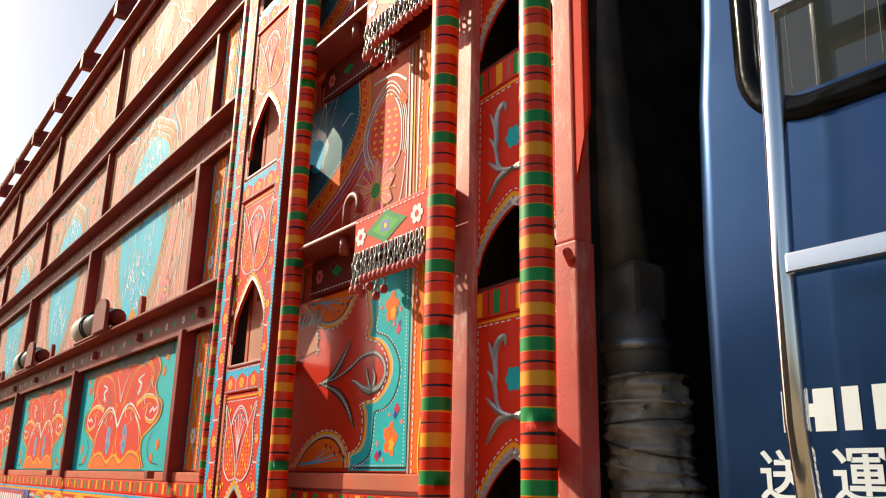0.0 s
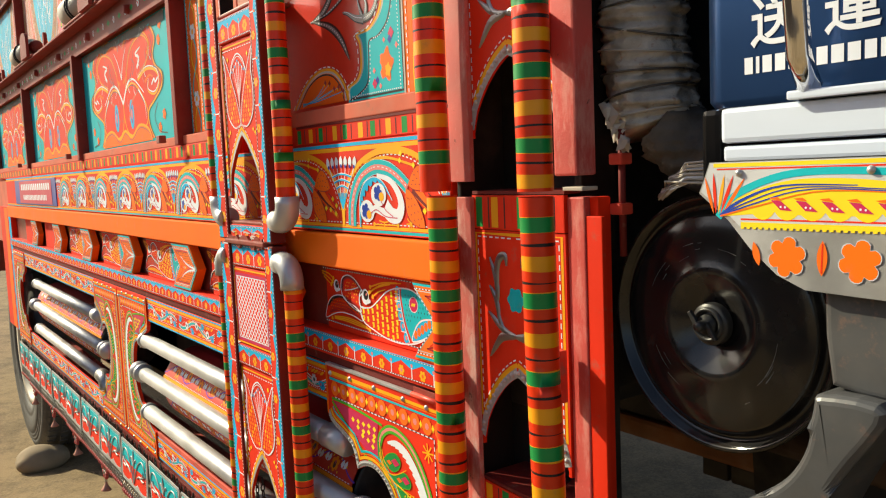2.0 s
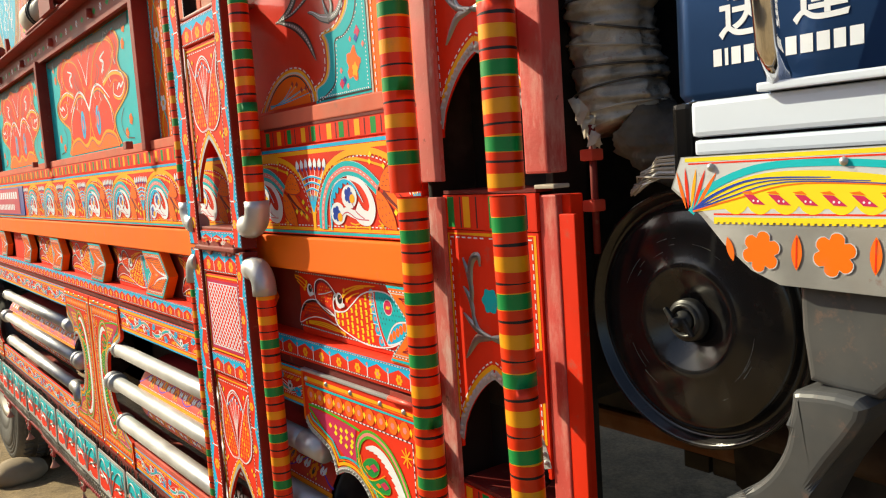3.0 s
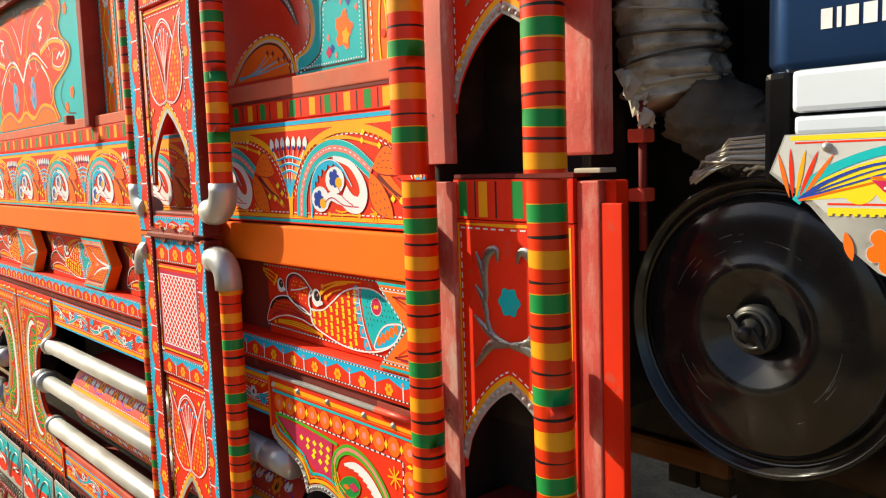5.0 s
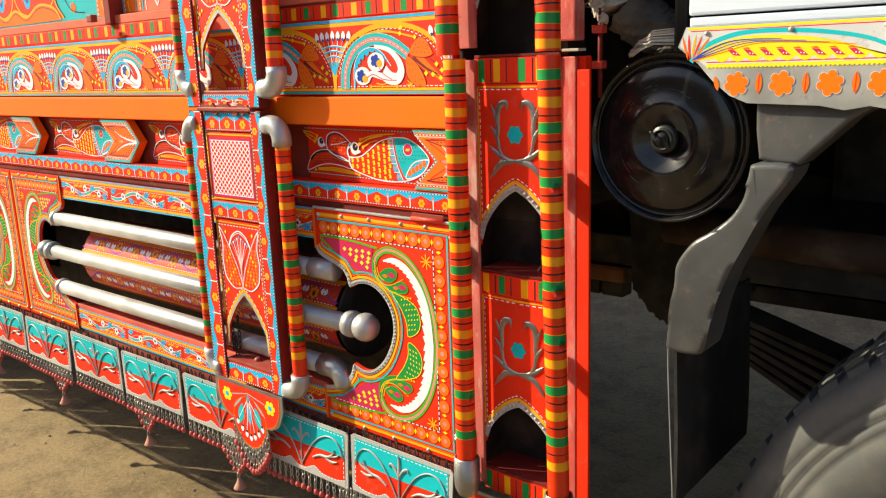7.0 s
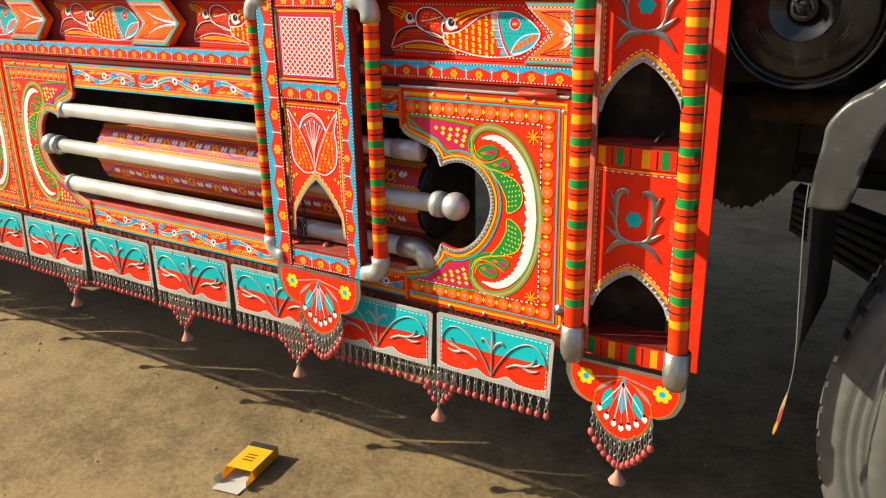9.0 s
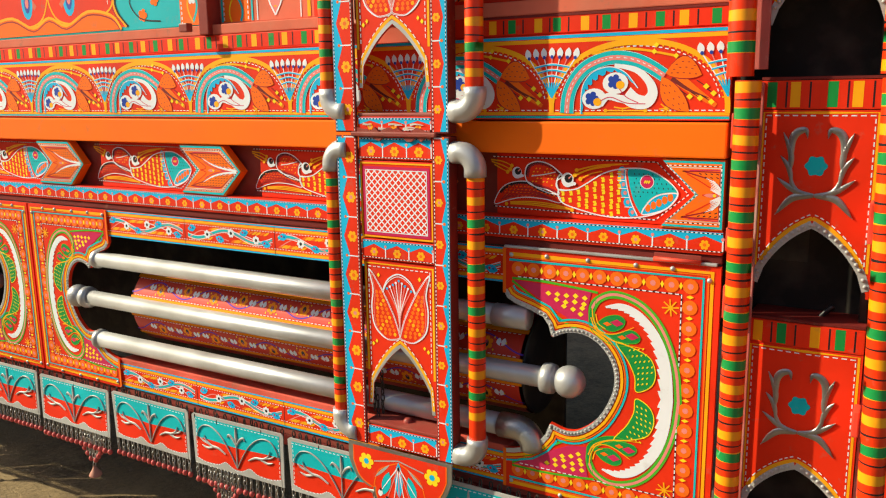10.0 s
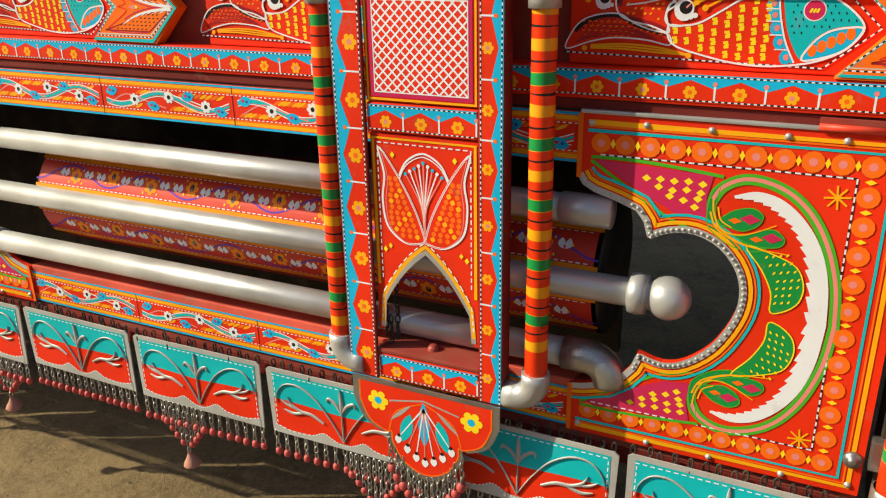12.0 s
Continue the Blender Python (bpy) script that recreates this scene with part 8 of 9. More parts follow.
for k in range(8):
    x = -1.78 - 0.45 * k
    lathe("rail_bolt", [(0.0, -0.012), (0.011, -0.012), (0.013, 0.0), (0.013, 0.010)], (x, 0.640, 1.700), "y", RAILRED, body, "", 8)

# ---- hanging skirt plates ----
# added strip that narrows the sunlight slipping over the skirt plates
box("skirt_angle", -4.36, XR, 0.640, 0.652, 0.474, 0.4995, MAROON, body)
rnd = random.Random(33)


def skirt_plate(x0, x1, label):
    sk = thing("skirt_plate", label, "skirt plate", "hanging skirt plates")
    z0, z1, y = 0.388, 0.510, 0.612
    out = [(x0 + 0.003, z0 + 0.002), (x1 - 0.003, z0), (x1, z1 - 0.004), (x1 - 0.006, z1), (x0 + 0.006, z1), (x0, z1 - 0.004)]
    plate("tin_plate", out, y, y + 0.0025, TINPAINT, sk)
    b = Brush(y - 0.0003)
    plate_motif(b, x0 + 0.004, x1 - 0.004, z0 + 0.002, z1 - 0.003)
    b.build("painted_field", sk)
    V, F = [], []
    w, h = x1 - x0, z1 - z0
    put = lambda u, v, l: (x0 + u, y - 0.0006 - l, z0 + v)
    lf = lambda pts, width: tin_leaf(V, F, [(u * w, v * h) for u, v in pts], width * 0.48, put)
    lf([(0.5, 0.13), (0.5, 0.34), (0.5, 0.58)], 0.0050)
    lf([(0.5, 0.54), (0.5, 0.72), (0.5, 0.92)], 0.0150)
    for s in (1, -1):
        q = lambda pts, width, s=s: lf([(0.5 + s * u, v) for u, v in pts], width)
        q([(0.0, 0.56), (0.035, 0.68), (0.080, 0.74), (0.095, 0.68)], 0.0120)
        q([(0.0, 0.13), (0.07, 0.40), (0.16, 0.66), (0.27, 0.81), (0.37, 0.80), (0.43, 0.66), (0.445, 0.50)], 0.0056)
        q([(0.125, 0.34), (0.20, 0.42), (0.28, 0.44), (0.34, 0.52), (0.36, 0.62)], 0.0120)
        q([(0.26, 0.42), (0.33, 0.38), (0.39, 0.42)], 0.0110)
        q([(0.30, 0.46), (0.37, 0.50), (0.41, 0.56)], 0.0085)
    mesh_object("stem_relief", V, F, [TINPAINT], None, sk, "pressed tin stems", True)
    # short links that carry it
    V, F = [], []
    for k in range(15):
        chain_into(V, F, x0 + 0.008 + (x1 - x0 - 0.016) * k / 14 + rnd.uniform(-0.003, 0.003), y + 0.003 + rnd.uniform(0.0, 0.010), z1 + 0.010 + rnd.uniform(-0.002, 0.003), 2, rnd)
    # same iron as the fringe; near-black colour stands in for their shade
    mesh_object("hanger_chain", V, F, [GRIMESHADE], None, sk, "", True)
    rows = []
    n = 15
    for k in range(n):
        rows.append((x0 + 0.008 + (x1 - x0 - 0.016) * k / (n - 1), y + 0.001, z0 + 0.004, 3, 0.0062, False))
    fringe(sk, rows, rnd)
    # each plate hangs a little askew
    c = Matrix.Translation(((x0 + x1) / 2, y, z1 + 0.006))
    sk.matrix_world = Matrix.Translation((0, rnd.uniform(-0.002, 0.001), rnd.uniform(-0.002, 0.003))) @ c @ Matrix.Rotation(radians(rnd.uniform(-0.8, 0.8)), 4, "Y") @ Matrix.Rotation(radians(rnd.uniform(-3.0, 0.5)), 4, "X") @ c.inverted()
    return sk


def bell_drop(x, y=0.611, z=0.391):
    dp = thing("bell_drop", "stepped iron chain tassel with red beads and a pink bell", "chain tassel", "chain tassels")
    rows = []
    for k in range(-4, 5):
        rows.append((x + k * 0.0105, y - 0.002, z, 7 - abs(k) if k else 8, 0.0062 if k else 0.0165, k == 0))
    fringe(dp, rows, rnd)


nc = thing("niche_chain", "loose dark iron chain hanging in a pillar niche", "chain")
V, F = [], []
for dx, top, n in ((0.0, 0.716, 8), (0.016, 0.700, 7), (0.007, 0.650, 4)):
    chain_into(V, F, -1.470 + dx, 0.606 + dx * 0.3, top, n, rnd)
mesh_object("chain", V, F, [GRIMESHADE], None, nc, "", True)

edges = [-0.845, -1.122, -1.413, -1.711, -1.992, -2.272] + [-2.272 - 0.282 * k for k in range(1, 9)]
for k in range(13):
    gap = 0.004 if k % 2 else 0.008
    skirt_plate(edges[k + 1] + gap, edges[k] - gap, ("teal and red tin skirt plate with silver stems, hung on links" if k % 3 else "teal and red dented tin skirt plate hung on chain links"))
for x in (-1.113, -1.506, -1.893, -2.357, -2.80, -3.25, -3.70, -4.15):
    bell_drop(x)


def tongue(cx, y, ztop, w, parent_label, bell=True):
    """Three-lobed hanging plate with a peacock fan and a chain beard."""
    tg = thing("tongue_plate", parent_label, "hanging plate", "three-lobed hanging plates")
    hw = w / 2
    side = [(-hw, 0.0), (-hw, -0.035), (-hw * 0.86, -0.070), (-hw * 0.60, -0.086), (-hw * 0.52, -0.084), (-hw * 0.50, -0.105), (-hw * 0.32, -0.138), (0, -0.153)]
    right = [(-x, z) for x, z in side[-2::-1]]
    o = [side[0]] + smooth_line(side[1:] + right[:-1], 4) + [right[-1]]
    shape = [(cx + x, ztop + z) for x, z in o]
    plate("tin_plate", shape, y, y + 0.003, DULLSTEEL, tg)
    b = Brush(y - 0.0003)
    ins = [(cx + x * 0.90, ztop - 0.006 + z * 0.90) for x, z in o]
    b.fill(ins, RED, 1)
    b.stroke(ins, 0.0022, AMBER, 2)
    for s in (1, -1):
        b.stroke(smooth_line([(cx + s * hw * 0.50, ztop - 0.080), (cx + s * hw * 0.38, ztop - 0.045), (cx, ztop - 0.022)], 5), 0.0022, AMBER, 3)
        b.stroke([(cx, ztop - 0.018), (cx + s * hw * 0.48, ztop - 0.030)], 0.0026, STEEL, 3)
    b.build("painted_field", tg)
    for s in (1, -1):
        b = Brush(y - 0.00035)
        b.flower(cx + s * hw * 0.64, ztop - 0.034, 0.017, 6, LEMON, CYAN, 3)
        b.build("painted_flower", tg, "yellow flower with a blue heart")
        b = Brush(y - 0.00035)
        b.leaf((cx + s * 0.022, ztop - 0.045), (cx + s * 0.036, ztop - 0.095), 0.020, TEAL, 3)
        b.build("painted_leaf", tg)
        b = Brush(y - 0.00035)
        b.leaf((cx + s * 0.020, ztop - 0.030), (cx + s * 0.055, ztop - 0.062), 0.006, STEEL, 3)
        b.build("tin_leaf", tg)
    b = Brush(y - 0.00035)
    b.leaf((cx, ztop - 0.020), (cx, ztop - 0.095), 0.018, CYAN, 3)
    b.build("painted_leaf", tg)
    for k in range(7):
        b = Brush(y - 0.0004)
        a = (k - 3) / 3
        q = (cx + a * 0.042, ztop - 0.118 + 0.030 * abs(a) ** 1.5)
        b.stroke([(cx, ztop - 0.030), q], 0.0026, PINK if k % 2 else WHITE, 4, 0.0015)
        b.leaf((q[0], q[1] + 0.004), (q[0] + a * 0.002, q[1] - 0.012), 0.011, WHITE, 5)
        b.disc(q[0], q[1] + 0.003, 0.0032, BLACK, 6, 6)
        b.build("painted_feather", tg)
    rows = []
    for k in range(13):
        t = (k - 6) / 6
        rows.append((cx + t * hw * 0.50, y + 0.001, ztop - 0.148 + 0.055 * abs(t) ** 1.6, 4, 0.0072, False))
    if bell:
        rows.append((cx, y - 0.002, ztop - 0.150, 5, 0.0165, True))
    fringe(tg, rows, rnd)


tongue(-1.4005, 0.580, 0.556, 0.232, "three-lobed red tin plate with peacock fan under the pillar", False)
tongue(-0.7165, 0.6125, 0.4885, 0.224, "three-lobed red tin plate with a flower fan under the corner pillar")

# ---- cab ----
cab = thing("truck_cab", "navy-blue lorry cab with white lettering and painted apron", "truck cab")


def cab_shell():
    """Rounded box of the cab: plan outline swept up, leaning a little with height."""
    V, F = [], []
    plan = []
    x0, y0, r = -0.4745, 0.632, 0.024
    for k in range(9):
        a = math.pi / 2 * k / 8
        plan.append((x0 + r - r * math.cos(a), y0 + r - r * math.sin(a)))
    plan += [(1.35, y0), (1.45, y0 + 0.1), (1.45, 2.60), (1.35, 2.70), (x0 + r, 2.70), (x0, 2.65)]
    zs = [1.300, 1.306, 1.55, 1.70, 1.78, 2.45, 2.55]
    sh = [0.004, 0, 0.0, 0.004, 0.010, 0.04, 0.10]
    for z, s in zip(zs, sh):
        for x, y in plan:
            V.append((x + (s if x < 0 else -s), y + (s * 0.6 if y < 1 else -s), z))
    n = len(plan)
    for i in range(len(zs) - 1):
        for k in range(n):
            a, b2 = i * n + k, i * n + (k + 1) % n
            F.append((a, b2, b2 + n, a + n))
    F.append(tuple(range(n))[::-1])
    F.append(tuple((len(zs) - 1) * n + k for k in range(n)))
    ob = mesh_object("cab_shell", V, F, [CABBLUE], None, cab, "metallic navy-blue cab side", True)
    for p in ob.data.polygons:
        p.use_smooth = len(p.vertices) == 4
    md = ob.modifiers.new("weighted", "WEIGHTED_NORMAL")
    md.keep_sharp = True
    return ob


cab_shell()


def window():
    """Side window: rubber frame and a dark pane, rounded lower corner."""
    x0, x1, z0, z1, r, y = -0.405, 0.9, 1.660, 2.30, 0.055, 0.640

    def outline(d):
        pts = []
        for cx, cz, a0 in ((x1 - r, z0 + r, -90), (x1 - r, z1 - r, 0), (x0 + r, z1 - r, 90), (x0 + r, z0 + r, 180)):
            for k in range(9):
                a = radians(a0 + 90 * k / 8)
                pts.append((cx + (r - d) * math.cos(a), cz + (r - d) * math.sin(a)))
        return pts
    o, i, j = outline(-0.010), outline(0.004), outline(0.012)
    V, F = [], []
    n = len(o)
    for ring, yy in ((o, y - 0.001), (o, y - 0.010), (i, y - 0.013), (j, y - 0.006)):
        V += [(x, yy, z) for x, z in ring]
    for k in range(3):
        for q in range(n):
            a, b2 = k * n + q, k * n + (q + 1) % n
            F.append((a, b2, b2 + n, a + n))
    fr2 = mesh_object("window_frame", V, F, [BLACKMETAL], None, cab, "black rubber window seal", True)
    pane = [(x, y - 0.006, z) for x, z in j]
    rw = random.Random(4)
    b = Brush(y - 0.0062)
    for k in range(26):
        sx, top = rw.uniform(-0.38, 0.1), rw.uniform(1.78, 2.2)
        sw = rw.choice((0.0008, 0.0012, 0.002))
        b.stroke(smooth_line([(sx, top), (sx + rw.uniform(-0.003, 0.003), top - 0.06), (sx + rw.uniform(-0.004, 0.004), max(1.68, top - rw.uniform(0.1, 0.4)))], 4), sw, STREAK, 1, sw * 0.5)
    b.build("water_streaks", cab, "pale dried water streaks on the glass")
    mesh_object("window_pane", pane, [tuple(range(len(pane)))], [GLASS], None, cab, "dark dusty side window")


window()
# white sill band with a groove and the shadow gap above it
box("sill_band", -0.441, 1.35, 0.616, 0.66, 1.2705, 1.2985, CABWHITE, cab, "white painted cab sill", 0.004)
box("sill_band", -0.440, 1.35, 0.618, 0.66, 1.256, 1.2685, CABWHITE, cab, "white painted cab sill", 0.003)
box("sill_core", -0.448, 1.35, 0.622, 0.665, 1.25, 1.2995, BLACKMETAL, cab)
box("cab_floor", -0.44, 1.35, 0.67, 2.6, 1.20, 1.30, GRIMESHADE, cab)
box("cab_rear_skirt", -0.462, -0.443, 0.619, 0.80, 1.225, 1.299, BLACKMETAL, cab, "black sill end cap", 0.005)

# painted tin apron below the sill
ap = [(-0.442, 1.232), (-0.432, 1.256), (1.2, 1.256), (1.2, 1.168)]
edge_l = [(0.40 - 0.0535 * k + dx, 1.1590 + dz) for k in range(13) for dx, dz in ((0.0, -0.0035), (-0.027, 0.0015))]
edge_l = [p for p in edge_l if p[0] > -0.345]
ap = ap + edge_l + [(-0.352, 1.163), (-0.374, 1.172), (-0.396, 1.190), (-0.415, 1.211)]
apron = plate("painted_apron", ap, 0.590, 0.5925, APRONTIN, cab, "bare tin apron with yellow and teal leaf paint and orange flowers")
b = Brush(0.5897)
b.face([(-0.440, 1.233), (-0.431, 1.2555), (1.2, 1.2555), (1.2, 1.207), (-0.405, 1.207), (-0.414, 1.215)], APRONWHITE, 1)
b.stroke([(-0.428, 1.2535), (1.2, 1.2535)], 0.003, LEMON, 2)
b.stroke([(-0.425, 1.2505), (1.2, 1.2505)], 0.0012, RED, 2)
b.stroke([(-0.404, 1.2085), (1.2, 1.2085)], 0.0036, LEMON, 2)
b.stroke([(-0.404, 1.2125), (1.2, 1.2125)], 0.0013, RED, 2)
b.dashes([(-0.404, 1.2063), (1.2, 1.2063)], 0.002, LEMON, 2, 0.003, 0.002)
for k in range(5):
    x = -0.424 + 0.238 * k
    flip = k % 2
    Xf = (lambda u, x=x, flip=flip: x + (0.235 - u if flip else u))
    G = lambda q: [(Xf(u), v) for u, v in q]
    arc = smooth_line(G([(0.0, 1.2140), (0.018, 1.2285), (0.055, 1.2405), (0.095, 1.2425), (0.14, 1.2385), (0.18, 1.2300), (0.224, 1.2145)]), 5)
    low = G([(0.224 - 0.0013 * t, 1.2125 + 0.0060 * (1 - abs(math.sin(math.pi * t / 15.0)) ** 0.7)) for t in range(1, 150, 2)])
    b.fill(arc + low, LEMON if not flip else TEAL, 2)
    b.stroke(smooth_line(G([(0.0, 1.2135), (0.016, 1.2310), (0.055, 1.2450), (0.10, 1.2475), (0.15, 1.2440), (0.20, 1.2350), (0.235, 1.2200)]), 5), 0.0060, TEAL, 3, 0.0040)
    for j in range(4):
        b.stroke(smooth_line(G([(0.002, 1.2145), (0.020 + 0.006 * j, 1.2265 - 0.001 * j), (0.055 + 0.012 * j, 1.2375 - 0.0012 * j), (0.11 + 0.026 * j, 1.2375 - 0.0030 * j)]), 5), 0.0030 if j == 0 else 0.0014, BLUE if j < 3 else AMBER, 4, 0.0006)
    for j in range(8):
        u, v = 0.054 + 0.0195 * j, 1.2235 - 0.0004 * j
        b.face(G([(u - 0.0085, v + 0.0038), (u - 0.0005, v + 0.0030), (u + 0.0085, v - 0.0042), (u - 0.0010, v - 0.0035)]), MAGENTA, 4)
        b.face(G([(u - 0.0100, v + 0.0052), (u - 0.0030, v + 0.0060), (u + 0.0005, v + 0.0034), (u - 0.0075, v + 0.0042)]), AMBER, 4)
        b.disc(Xf(u + 0.0030), v - 0.0015, 0.0009, WHITE, 5, 6)
        b.disc(Xf(u - 0.0005), v - 0.0012, 0.0009, WHITE, 5, 6)
for k, (x1, z1) in enumerate(((-0.436, 1.249), (-0.428, 1.252), (-0.418, 1.251), (-0.410, 1.250), (-0.400, 1.248))):
    b.leaf((-0.428 + 0.002 * k, 1.216), (x1, z1 - 0.004), 0.0030, (AMBER, RED, YELLOW, RED, AMBER)[k], 3)
for k in range(18):
    x = -0.366 + 0.0535 * k
    b.flower(x, 1.186, 0.0156, 6, APRONWHITE, None, 3, 0.3)
    b.flower(x, 1.186, 0.0148, 6, ORANGE, None, 3.5, 0.3)
    b.leaf((x + 0.0265, 1.174), (x + 0.0275, 1.199), 0.008, AMBER, 3)
    b.stroke([(x + 0.0265, 1.176), (x + 0.0275, 1.197)], 0.0012, RED, 4)
b.leaf((-0.393, 1.196), (-0.3885, 1.178), 0.006, AMBER, 3)
b.build("apron_paint", apron)
for k in range(10):
    V, F = [], []
    dome(V, F, -0.405 + 0.10 * k, 0.589, 1.2475, 0.0032)
    mesh_object("apron_screw", V, F, [STEEL], None, cab, "", True)

# lettering on the cab side
def lettering(kind, cx, z, size, body_text):
    cu = bpy.data.curves.new(kind, "FONT")
    cu.body, cu.size, cu.extrude, cu.offset = body_text, size, 0.0003, 0.0006
    cu.materials.append(WHITE)
    ob = new(kind, cu)
    ob.location, ob.rotation_euler = (cx, 0.6316, z), (radians(90), 0, 0)
    dg = bpy.context.evaluated_depsgraph_get()
    me = bpy.data.meshes.new_from_object(ob.evaluated_get(dg))
    bpy.data.objects.remove(ob)
    o2 = new(kind, me)
    o2.matrix_basis = pose(cx, 0.6316, z, 90, 0, 0)
    o2.parent = cab
    return o2


lettering("transport_character", -0.4235, 1.3485, 0.041, "\u9001")
lettering("transport_character", -0.3630, 1.3485, 0.043, "\u904b")
for x0, x1 in ((-0.3985, -0.385), (-0.372, -0.3555), (-0.349, -0.336), (-0.326, -0.312), (-0.300, -0.286), (-0.272, -0.258)):
    b = Brush(0.6316)
    b.rect(x0, x1, 1.3965, 1.4285, WHITE, 1)
    if x0 < -0.39:
        b.rect(-0.386, -0.371, 1.4075, 1.4175, WHITE, 1)
    b.build("brand_bar", cab, "white brand mark bar")
x = -0.4290
for k, wl in enumerate((0.0075, 0.003, 0.0080, 0.0085, 0.0080, 0.003, 0.0, 0.0085, 0.0095, 0.0095, 0.0085, 0.0095)):
    if wl:
        b = Brush(0.6316)
        b.rect(x, x + wl, 1.3245, 1.3375, WHITE, 1)
        b.build("name_bar", cab, "white name bar")
    x += wl + 0.0028 if wl else 0.006

# ladder
ladder = thing("cab_ladder", "chrome ladder with flat rungs on the cab side", "ladder")
ly = 0.592
tube_part("rail", [(-0.352, ly, 2.5), (-0.3535, ly, 1.80), (-0.3575, ly - 0.001, 1.62), (-0.3625, ly, 1.52), (-0.3635, ly + 0.001, 1.40), (-0.3640, ly + 0.010, 1.330), (-0.364, ly + 0.024, 1.3075)], 0.0088, CHROME, ladder, "", 16)
tube_part("rail", [(0.04, ly, 2.5), (0.04, ly, 1.30)], 0.0088, CHROME, ladder, "", 16)
for z in (1.509, 1.727, 1.945):
    box("rung", -0.357, 0.036, ly - 0.007, ly + 0.007, z, z + 0.0165, CHROME, ladder, "flat bright rung", 0.002)
box("foot_plate", -0.378, 0.06, 0.608, 0.640, 1.2995, 1.306, CABWHITE, ladder, "", 0.0015)

# ---- air cleaner and its wrapped intake ----
ac = thing("air_cleaner", "round black lacquered air cleaner drum behind the cab", "air cleaner")
acx, acy, acz = -0.4998, 0.677, 1.1065
prof = [(0.0, 0.0145), (0.016, 0.0145), (0.021, 0.0128), (0.034, 0.0068), (0.046, 0.0012), (0.0495, 0.0), (0.054, 0.0010), (0.060, 0.0035), (0.080, 0.0045), (0.099, 0.0065), (0.103, 0.0085), (0.1045, 0.013), (0.108, 0.0165), (0.1125, 0.014), (0.1155, 0.006),
        (0.1185, 0.0040), (0.1205, 0.0060), (0.1205, 0.012), (0.117, 0.018), (0.112, 0.022), (0.111, 0.19), (0.0, 0.19)]
lathe("drum", prof, (acx, acy, acz), "y", DRUMBLACK, ac, "", 72)
lathe("washer", [(0.0, -0.001), (0.0185, -0.001), (0.0200, 0.001), (0.0200, 0.008)], (acx, acy, acz), "y", HUBMETAL, ac, "", 32)
lathe("hub_ring", [(0.0120, 0.0), (0.0130, -0.0045), (0.0155, -0.0045), (0.0165, 0.0)], (acx, acy, acz), "y", HUBMETAL, ac, "", 32)
lathe("wing_nut", [(0.0, -0.0185), (0.0042, -0.0180), (0.0050, -0.0150), (0.0052, -0.0070), (0.0095, -0.0055), (0.0105, 0.0), (0.0, 0.0)], (acx, acy, acz), "y", HUBMETAL, ac, "greasy steel wing nut", 16)
for s2 in (1, -1):
    plate("wing", [(acx + s2 * a2, acz + s2 * b2) for a2, b2 in ((0.004, -0.001), (0.007, -0.006), (0.013, -0.013), (0.016, -0.011), (0.011, -0.003), (0.006, 0.004))], acy - 0.012, acy - 0.008, HUBMETAL, ac, "", None, 0.001)
hose = thing("intake_hose", "air intake duct bound in dusty plastic wrap and tape", "intake duct")
pts = [(-0.512, 0.752, 1.222), (-0.524, 0.748, 1.246), (-0.552, 0.738, 1.266), (-0.588, 0.722, 1.294), (-0.604, 0.72, 1.34), (-0.610, 0.72, 1.40), (-0.612, 0.72, 1.465)]


def wrapped(name, pts, r, mat, amp, seed, parent, label=""):
    path = []
    P3 = [Vector(p) for p in pts]
    for a, c in zip(P3, P3[1:]):
        for k in range(26):
            path.append(a.lerp(c, k / 26))
    path.append(P3[-1])
    v, f = tube(path, r, 56)
    v = [q + Vector((noise.noise(q * 38 + Vector((seed, 0, 0))), noise.noise(q * 38 + Vector((0, seed, 7))), 0)) * amp
         + Vector((noise.noise(Vector((seed, 0, q.z * 140))), noise.noise(Vector((seed, 5, q.z * 140))), 0)) * amp * 0.8
         + Vector((1, 1, 0.4)) * amp * 0.55 * (abs(noise.noise(q * 75 + Vector((3, seed, 1)))) - abs(noise.noise(q * 130 + Vector((seed, 2, 5))))) for q in map(Vector, v)]
    ob = mesh_object(name, v, f, [mat], None, parent, label, True)
    return ob


wrapped("wrapped_bend", pts[:4], 0.036, TAPEDARK, 0.005, 1, hose, "dark taped hose bend")
wrapped("wrapped_duct", pts[3:], 0.043, WRAP, 0.008, 2, hose, "duct bound with dusty clear plastic")
lathe("clamp", [(0.036, 0.0), (0.039, 0.0), (0.039, 0.012), (0.036, 0.012), (0.036, 0.0)], (-0.624, 0.72, 1.492), "z", DULLSTEEL, hose, "", 28)
tube_part("rubber_collar", [(-0.618, 0.72, 1.450), (-0.624, 0.72, 1.50), (-0.626, 0.72, 1.515), (-0.628, 0.72, 1.535)], [0.036, 0.036, 0.034, 0.033], WRAPDARK, hose, "", 28)
box("intake_box", -0.665, -0.598, 0.695, 0.750, 1.528, 1.592, WRAPDARK, hose, "dusty grey duct box", 0.008)
tube_part("upper_duct", [(-0.634, 0.722, 1.585), (-0.646, 0.722, 1.70), (-0.660, 0.722, 1.85), (-0.676, 0.722, 2.1)], [0.029, 0.029, 0.029, 0.029], WRAPDARK, hose, "", 24)
rnd = random.Random(6)
